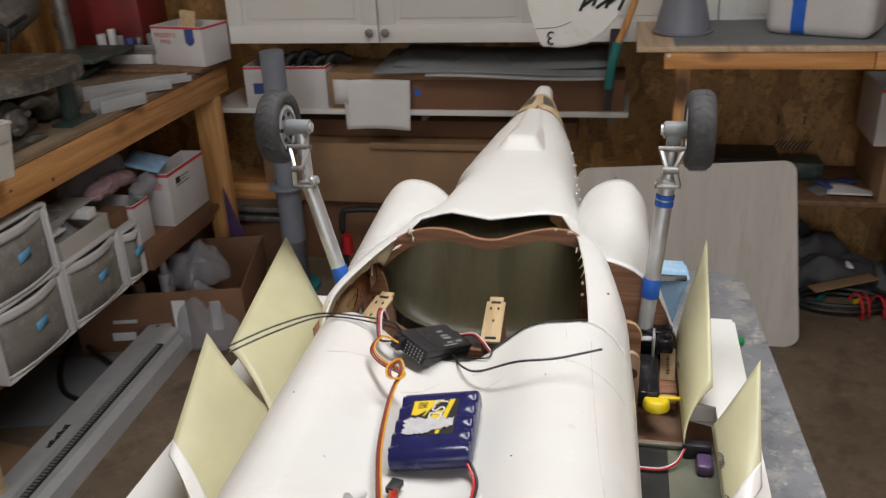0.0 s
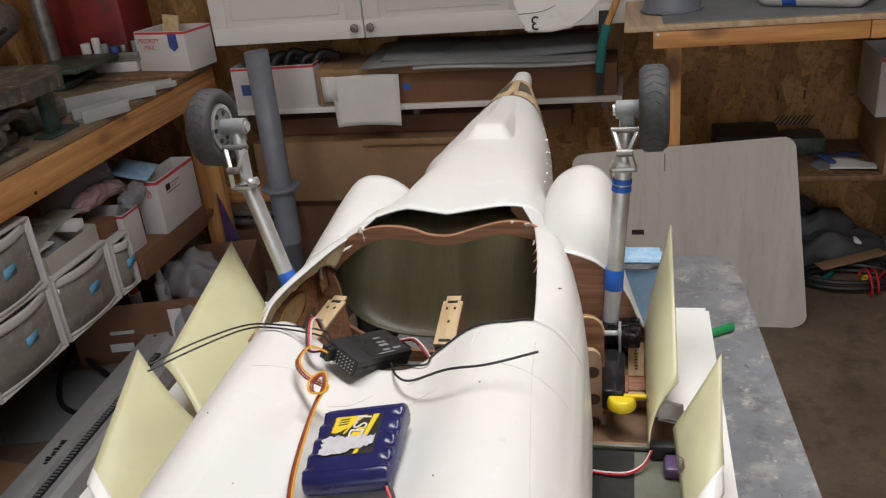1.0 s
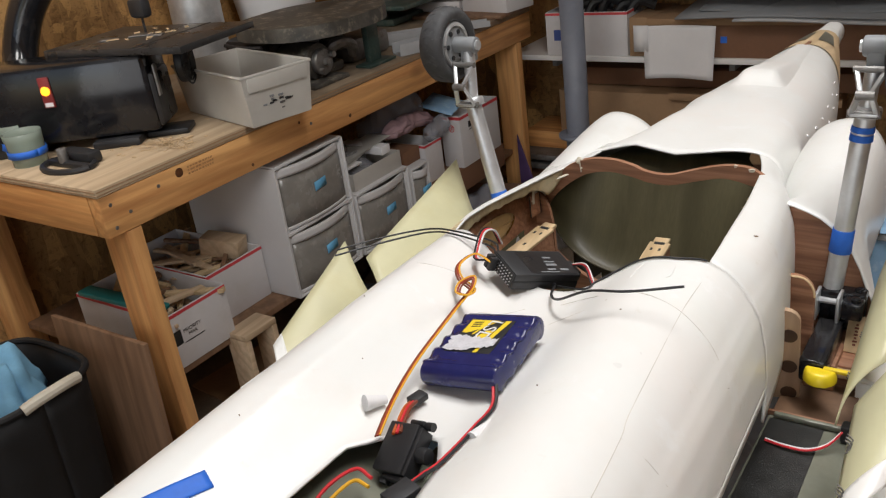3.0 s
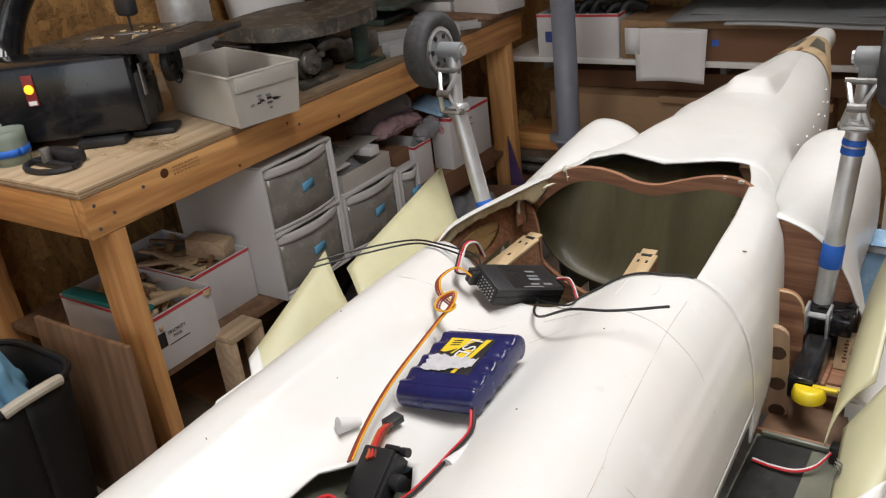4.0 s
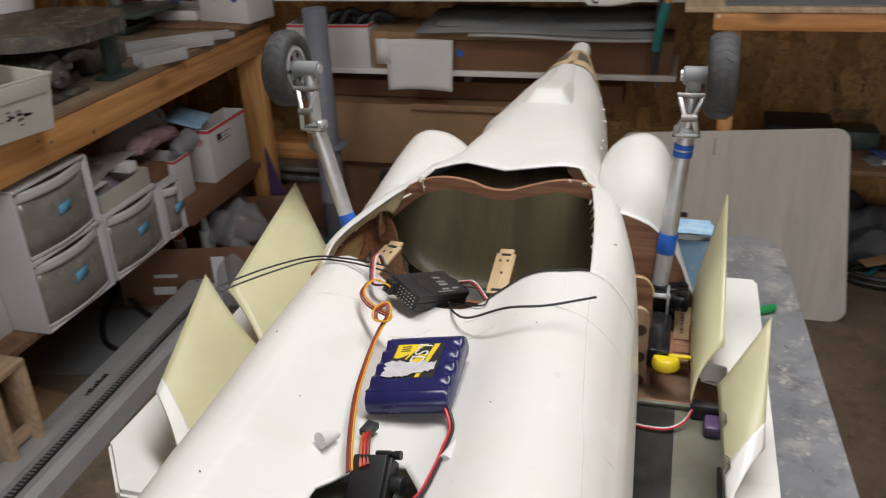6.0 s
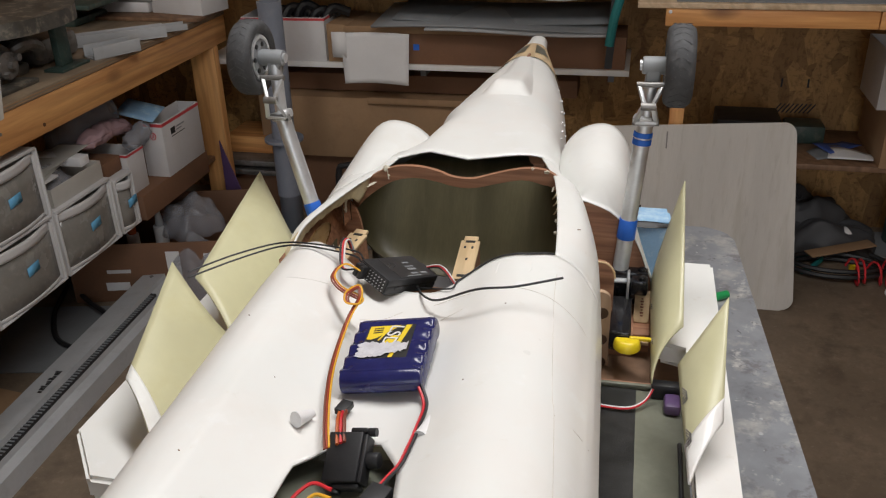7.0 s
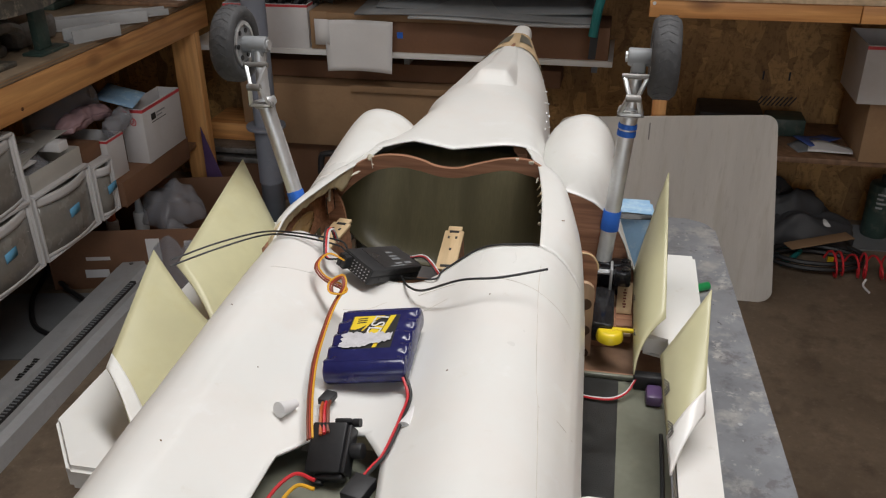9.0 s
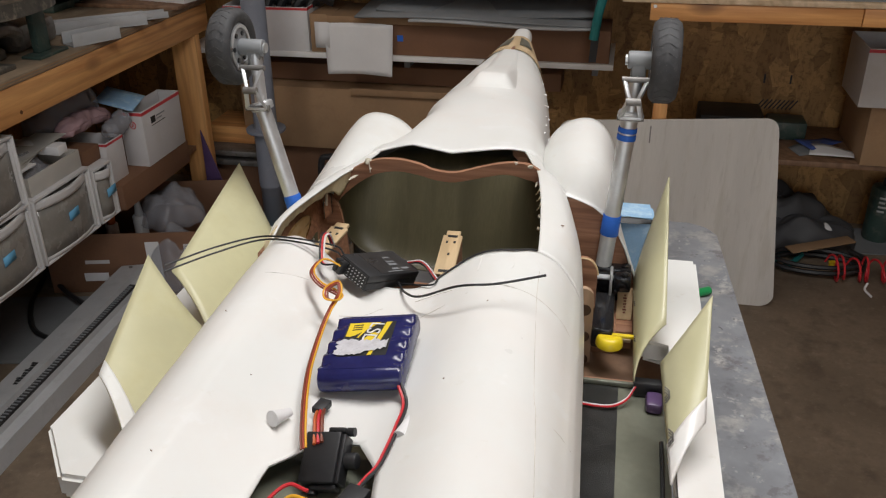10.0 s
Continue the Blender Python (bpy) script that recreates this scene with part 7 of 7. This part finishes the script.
door([(0.205, 0.83, 0.955), (0.197, 0.997, 0.955), (0.137, 1.044, 1.031), (0.147, 0.88, 1.001)], 0.006)
door([(0.205, 0.70, 0.955), (0.2, 0.85, 0.955), (0.133, 0.873, 1.018), (0.158, 0.752, 0.99)], 0.006, white=0.16, hollow=0.1)
door([(0.519, 0.898, 0.93), (0.517, 1.035, 0.945), (0.539, 1.058, 1.04), (0.541, 0.93, 0.966)], -0.006, hollow=0.13)
door([(0.541, 0.762, 0.95), (0.5345, 0.862, 0.974), (0.5655, 0.88, 1.023), (0.562, 0.803, 0.97)], -0.004, white=0.3)
bm = B(); add_sheet(bm, lambda p, q: Vector((0.5655 - 0.001 * q, 0.835 + 0.03 * p, 0.966 + 0.014 * q + 0.012 * p)), 3, 3); part("tape_patch", bm, M_note, MODEL, "piece of light blue tape", thick=0.0006)

bm = B(); add_box(bm, (0.172, 0.765, 0.9452), (0.188, 0.845, 0.9458), 0); part('wing_tape', bm, M_note, MODEL, 'strip of light blue tape')

# marks on the skin
bm = B(); add_sheet(bm, lambda p, q: (lambda u, v: J(u, v, rear_z(u, v) + 0.0008))(-0.0735 + 0.0152 * p + 0.0085 * q, 0.535 + 0.0485 * p - 0.008 * (1 - 0.6 * p) * q), 16, 6); part("tape_strip", bm, M_tape, MODEL, "strip of blue tape", thick=0.0004, offset=1)


def skin_line(pts, r=0.00016, mt=None):
    bm = B(); add_tube(bm, [J(u, v, rear_z(u, v) + 0.00002) for u, v in pts], r, 5, 4); part("panel_seam", bm, mt or M_seam, MODEL)


M_seam = plain("seam_shade", (0.6, 0.55, 0.48), 0.6, var=0.3, scale=50)
skin_line([(0.1045, 0.847), (0.1049, 0.81), (0.1072, 0.7613), (0.1102, 0.7083), (0.1122, 0.6932), (0.115, 0.64), (0.118, 0.58)])
skin_line([(0.1122, 0.6932), (0.1236, 0.6971), (0.1319, 0.7011)])
skin_line([(0.0225, 0.8171), (0.0472, 0.8203), (0.0752, 0.8138), (0.0957, 0.8102), (0.1108, 0.8063), (0.1243, 0.8046), (0.1345, 0.8)])
skin_line([(-0.112, 0.808), (-0.0989, 0.8058), (-0.0765, 0.8015), (-0.06, 0.8078), (-0.0465, 0.8144)], 0.0003, M_shell)
skin_line([(0.0626, 0.8379), (0.0632, 0.862)], 0.00022, M_shell)
skin_line([(0.0626, 0.8379), (0.0857, 0.8391), (0.086, 0.8571)], 0.00022, M_shell)
skin_line([(-0.0236, 0.7887), (-0.0094, 0.7935), (0.002, 0.806)])
skin_line([(0.026, 0.79), (0.044, 0.8), (0.06, 0.806)], 0.0001)

def chip(u, v, z, w, turn):
    """A small dark chip in the gelcoat."""
    bm = B(); add_box(bm, (-w, -w * 0.4, -0.0002), (w, w * 0.4, 0.0003), 0, Matrix.Translation(J(u, v, z)) @ pose(0, 0, 0, 0, 20 if u > 0.1 else 0, turn)); part("skin_nick", bm, M_brownply, MODEL)


chip(0.117, 0.933, 1.0435, 0.0016, 60)
for (u, v, w) in ((-0.07, 0.62, 0.0006), (0.06, 0.71, 0.0005), (-0.085, 0.75, 0.0006), (0.09, 0.6, 0.0006), (-0.05, 0.7, 0.0004), (0.075, 0.79, 0.0005)):
    chip(u, v, rear_z(u, v) + 0.0002, w, 400 * u)

# stubs, inner well under the servo
bm = B(); add_cyl(bm, J(-0.0215, 0.682, 1.0365), J(-0.0275, 0.671, 1.0395), 0.0024, 0.0046, 20); part("tube_stub", bm, M_paper, MODEL)
bm = B(); add_sheet(bm, lambda p, q: J(-0.04 + 0.09 * p, 0.55 + 0.125 * q, 1.0195 - 0.004 * math.sin(math.pi * p) ** 0.5), 16, 10); part("servo_well", bm, M_bay, MODEL, "dark resin well", thick=0.001)
bm = B(); add_cyl(bm, J(0.0475, 0.692, 1.0395), J(0.0435, 0.668, 1.0405), 0.0022, 0.0038, 20); part("tube_stub", bm, M_paper, MODEL)


# ---- loose electronics on the belly ----
M_scuff = plain("scuffed_paper", (0.6, 0.59, 0.62), 0.75, var=0.14, scale=160, fine=600, stain=(0.4, 0.38, 0.4), amount=0.5)


def battery():
    m = Matrix.Translation((0.358, 0.737, 1.0365)) @ pose(0, 0, 0, 3, -8, 3)
    t = thing("battery_pack", m.translation, "five-cell battery pack in navy shrink wrap, worn yellow label", "battery")
    r, L = 0.0074, 0.0248
    for k in range(5):
        y = (k - 2) * 0.0125
        bm = B(); add_cyl(bm, m @ Vector((-L, y, r)), m @ Vector((L, y, r)), r, seg=28, bev=0.0024); part("cell", bm, M_navy, t)
    for e in (-1, 1):
        bm = B(); add_box(bm, (e * (L - 0.0015) - 0.0016, -0.0275, 0.0022), (e * (L - 0.0015) + 0.0016, 0.0275, 0.0126), 0.0014, m); part("end_wrap", bm, M_navy, t)
    bm = B()
    def wrap(p, q):
        y = -0.0255 + 0.051 * q
        dip = 0.5 + 0.5 * math.cos(2 * math.pi * (y + 0.025) / 0.0125)
        edge = smooth01(abs(2 * p - 1) * 5 - 3.6)
        return m @ Vector(((2 * p - 1) * (L - 0.0004), y, 0.0150 - 0.0016 * (1 - dip) * edge - 0.0004 * (1 - dip)))
    add_sheet(bm, wrap, 24, 60); part("wrap", bm, M_navy, t, thick=0.0012, smooth=60)
    z = 0.0149
    def lab(pts, mt, dz, name):
        bm = B(); add_prism(bm, pts, lambda a, b, c: m @ Vector((a, b, z + dz + c)), 0.00012); return part(name, bm, mt, t, smooth=0)
    lab([(-0.0165, -0.014), (0.0135, -0.014), (0.0135, 0.02), (-0.0165, 0.02)], M_blackink, 0, "label")
    lab([(-0.0155, 0.006), (-0.007, 0.004), (-0.0035, 0.012), (0.004, 0.0195), (-0.0155, 0.0195)], M_yellow, 0.00018, "label_yellow")
    lab([(0.002, -0.0135), (0.0045, -0.0135), (0.011, 0.0195), (0.0075, 0.0195)], M_yellow, 0.00018, "label_yellow")
    lab([(-0.004, 0.0015), (0.003, 0.0), (0.0055, 0.009), (0.0, 0.0085)], M_yellow, 0.00018, "label_yellow")
    for k in range(3):
        bm = B(); add_box(bm, (-0.003, -0.0005, 0), (0.003, 0.0005, 0.0001), 0, m @ pose(-0.0095, 0.0125 + 0.0022 * k, z + 0.0003, 0, 0, 6)); part("small_print", bm, M_blackink, t)
    lab([(-0.0155, 0.0035), (-0.0095, 0.001), (-0.006, 0.0095), (-0.0095, 0.0065)], M_blackink, 0.0003, "chevron")
    words("lettering", "LSD", 0.0125, m @ pose(0.0005, 0.0085, z + 0.0007, 0, 0, -100), M_paper, t)
    random.seed(21)
    n = 26
    out = [(-0.0165 + 0.029 * k / n, 0.0005 + 0.0028 * random.random() - 0.002 * (k / n)) for k in range(n + 1)]
    out += [(0.0125 - 0.013 * k / 8, -0.0065 - 0.0028 * random.random() - 0.003 * (k / 8)) for k in range(9)]
    out += [(-0.002 - 0.013 * k / 8, -0.0125 - 0.0015 * random.random()) for k in range(9)]
    out += [(-0.0165 - 0.003 * random.random(), -0.012 + 0.012 * k / 8) for k in range(9)]
    lab(out, M_scuff, 0.0009, "torn_patch")
    return m


battery()


def receiver():
    m = Matrix.Translation((0.3285, 0.8466, 1.0319)) @ pose(0, 0, 0, 15.4, 19.4, 62.8)
    t = thing("radio_receiver", m.translation, "black radio receiver box with rows of pins", "receiver")
    a, b, h = 0.0275, 0.0148, 0.0123
    bm = B(); add_box(bm, (-a, -b, 0), (a, b, h * 0.52), 0.0009, m); part("lower_case", bm, M_black, t)
    bm = B(); add_box(bm, (-a, -b, h * 0.54), (a, b, h), 0.0011, m); part("upper_case", bm, M_black, t)
    bm = B(); add_box(bm, (-a + 0.0006, -b + 0.0006, h * 0.5), (a - 0.0006, b - 0.0006, h * 0.56), 0, m); part("case_joint", bm, M_blackink, t)
    bm = B(); add_box(bm, (-0.013, -b + 0.002, h), (a - 0.002, b - 0.002, h + 0.0002), 0, m); part("cover_plate", bm, M_blackpaint, t)
    for x, y, w, e in ((0.003, -0.0115, 0.008, 0.0005), (0.006, -0.0085, 0.0035, 0.001), (0.0165, -0.0085, 0.0035, 0.0011), (0.0085, -0.003, 0.0045, 0.0012), (0.009, 0.0005, 0.0045, 0.0008), (0.0095, 0.0055, 0.0035, 0.0009)):
        bm = B(); add_box(bm, (x - w, y - e, h + 0.0002), (x + w, y + e, h + 0.0003), 0, m); part("print", bm, M_frost, t)
    bm = B(); add_box(bm, (-a - 0.0008, -b + 0.001, 0.001), (-a + 0.0005, b - 0.001, h - 0.001), 0, m); part("pin_header", bm, M_blackink, t)
    for i in range(9):
        for j in range(4):
            y = -b + 0.0028 + 0.003 * i
            bm = B(); add_box(bm, (-a - 0.0017, y - 0.0003, 0.0021 + 0.0025 * j), (-a - 0.0008, y + 0.0003, 0.0027 + 0.0025 * j), 0, m); part("pin", bm, M_alu, t)
    for x in (-0.018, 0.017):
        bm = B(); add_box(bm, (x, -b - 0.0003, 0.004), (x + 0.0035, -b + 0.0002, 0.0056), 0, m); part("slot", bm, M_blackink, t)
    bm = B(); add_cyl(bm, m @ Vector((0.007, -b, 0.004)), m @ Vector((0.007, -b - 0.002, 0.004)), 0.0016, seg=12); part("aerial_exit", bm, M_black, t)
    for y in (0.0065, 0.0105):
        bm = B(); add_box(bm, (-a - 0.0075, y - 0.0017, 0.0015), (-a - 0.0017, y + 0.0017, 0.0112), 0.0005, m); part("plug", bm, M_black, t)
    bm = B(); add_box(bm, (a, -0.009, 0.002), (a + 0.005, 0.006, 0.0105), 0.0006, m); part("side_plug", bm, M_black, t)
    return m


RX = receiver()


def servo():
    m = Matrix.Translation((0.3523, 0.6547, 1.0328)) @ pose(0, 0, 0, 32.2, -10.7, -3.3)
    t = thing("servo", m.translation, "black standard servo lying tilted in the open well", "servo")
    bm = B(); add_box(bm, (-0.0101, -0.0136, -0.0115), (0.0101, 0.0136, 0), 0.0012, m); part("case", bm, M_black, t)
    bm = B(); add_box(bm, (0.0102, -0.0136, -0.0105), (0.0128, 0.0125, -0.0008), 0.001, m); part("end_cover", bm, M_black, t)
    bm = B(); add_box(bm, (0.0015, 0.0136, -0.0085), (0.0115, 0.0165, -0.0015), 0.001, m); part("mount_flange", bm, M_black, t)
    bm = B(); add_box(bm, (-0.004, -0.0165, -0.0095), (0.011, -0.0137, -0.0025), 0.001, m); part("mount_flange", bm, M_black, t)
    bm = B(); add_cyl(bm, m @ Vector((0.0128, -0.0005, -0.0055)), m @ Vector((0.0195, -0.0005, -0.0055)), 0.0042, seg=18, bev=0.0006); part("output_boss", bm, M_black, t)
    bm = B(); add_cyl(bm, m @ Vector((0.0115, 0.0148, -0.005)), m @ Vector((0.0155, 0.0148, -0.005)), 0.0024, seg=14); part("flange_lug", bm, M_black, t)
    bm = B(); add_cyl(bm, m @ Vector((-0.0035, -0.0137, -0.0065)), m @ Vector((-0.0035, -0.0185, -0.0065)), 0.003, seg=14); part("cable_gland", bm, M_black, t)
    return m


servo()


def wire(name, pts, r, mt, label, category="wire"):
    bm = B(); add_tube(bm, pts, r, 7, 8)
    return lone(name, bm, mt, label, category, "wires on the belly")


def lead(pts, mats, r, label):
    """A flat lead of several strands, one thing."""
    t = thing("servo_lead", pts[0], label, "wire", "wires on the belly")
    P0 = [Vector(p) for p in pts]
    for k, mt in enumerate(mats):
        o = (k - (len(mats) - 1) / 2) * 2 * r
        q = []
        for i, p in enumerate(P0):
            d = (P0[min(i + 1, len(P0) - 1)] - P0[max(i - 1, 0)])
            n = Vector((-d.y, d.x, 0))
            n = n.normalized() if n.length > 1e-6 else Vector((1, 0, 0))
            q.append(p + n * o + Vector((0, 0, 0.0006 * k)))
        bm = B(); add_tube(bm, q, r, 6, 8); part("strand", bm, mt, t)


lead([RX @ Vector((-0.033, 0.0065, 0.007)), (0.3, 0.822, 1.056), (0.297, 0.806, 1.055), (0.308, 0.79, 1.055), (0.325, 0.779, 1.055), (0.3255, 0.772, 1.055), (0.319, 0.771, 1.056), (0.3165, 0.779, 1.058), (0.322, 0.785, 1.06), (0.3255, 0.777, 1.057), (0.3225, 0.765, 1.051), (0.323, 0.745, 1.047), (0.327, 0.715, 1.0445), (0.333, 0.69, 1.0435), (0.34, 0.667, 1.042), (0.346, 0.65, 1.04)], (M_wirebrn, M_wiremar, M_wireyel), 0.00065, "twisted servo lead of yellow, red and brown strands")
lead([RX @ Vector((-0.033, 0.0105, 0.006)), (0.298, 0.826, 1.05), (0.294, 0.834, 1.053), (0.291, 0.848, 1.06), (0.289, 0.864, 1.054), (0.289, 0.872, 1.04)], (M_paper, M_wirered, M_black), 0.0007, "short receiver lead of white, red and black strands")
lead([RX @ Vector((0.031, 0.001, 0.009)), (0.358, 0.868, 1.035), (0.371, 0.852, 1.032), (0.379, 0.842, 1.026), (0.384, 0.84, 1.012)], (M_black, M_wirered, M_paper), 0.0005, "thin lead dropping from the receiver into the hatch")
lead([(0.3805, 0.71, 1.0455)] + [J(u, v, rear_z(u, v) + 0.002) for u, v in ((0.041, 0.6945), (0.0409, 0.675), (0.0398, 0.6618), (0.0376, 0.6455))] + [J(0.0335, 0.637, 1.0385), J(0.0305, 0.631, 1.037)], (M_wirered, M_black), 0.0009, "red and black battery lead")
lead([(0.343, 0.685, 1.037), (0.345, 0.676, 1.0385), (0.35, 0.66, 1.036)], (M_wireora, M_wirered, M_wirebrn), 0.001, "orange servo tail plugged in below the battery")
wire("red_wire", [(0.354, 0.632, 1.03), (0.342, 0.634, 1.03), (0.333, 0.62, 1.025), (0.33, 0.6, 1.015)], 0.001, M_wirered, "red wire bending into the servo well")
wire("yellow_wire", [(0.355, 0.628, 1.028), (0.345, 0.628, 1.028), (0.338, 0.615, 1.022), (0.335, 0.6, 1.015)], 0.001, M_wireyel, "yellow wire bending into the servo well")
t = thing("connector", (0.342, 0.69, 1.0345), "small black plug lying at the battery", "connector")
bm = B(); add_box(bm, (-0.0036, -0.005, 0), (0.0036, 0.005, 0.004), 0.0006, pose(0.342, 0.69, 1.0345, 0, 0, -12)); part("shell", bm, M_black, t)
t = thing("connector", (0.38, 0.624, 1.032), "black battery connector beside the servo", "connector")
bm = B(); add_box(bm, (-0.0058, -0.009, 0), (0.0058, 0.007, 0.0065), 0.0006, pose(0.38, 0.6245, 1.0325, 0, 0, -14)); part("shell", bm, M_black, t)
wire("aerial_wire", [RX @ Vector((-0.024, 0.0155, 0.011)), (0.3, 0.845, 1.0555), (0.265, 0.853, 1.0545), (0.236, 0.859, 1.05), (0.21, 0.838, 1.049), (0.188, 0.806, 1.049)], 0.0007, M_black, "black aerial wire arching over the barrel", "aerial")
wire("aerial_wire", [RX @ Vector((-0.025, 0.0155, 0.009)), (0.299, 0.841, 1.054), (0.264, 0.8495, 1.054), (0.237, 0.855, 1.049), (0.211, 0.832, 1.047), (0.19, 0.801, 1.047)], 0.0007, M_black, "black aerial wire arching over the barrel", "aerial")
wire("aerial_wire", [RX @ Vector((0.007, -0.0165, 0.004)), (0.357, 0.82, 1.0375), (0.372, 0.802, 1.046), (0.4, 0.787, 1.065), (0.425, 0.787, 1.0695), (0.454, 0.795, 1.074)], 0.0008, M_black, "stiff black aerial wire across the barrel", "aerial")
edge_run = [J(u, aft_edge(u) - 0.001, rear_z(u, aft_edge(u)) + 0.0011) for u in (0.034, 0.045, 0.055, 0.065, 0.075, 0.085, 0.095, 0.101)]
wire("aerial_wire", [RX @ Vector((0.009, -0.016, 0.004)), (0.372, 0.836, 1.036)] + edge_run, 0.0007, M_black, "black aerial wire along the hatch edge", "aerial")
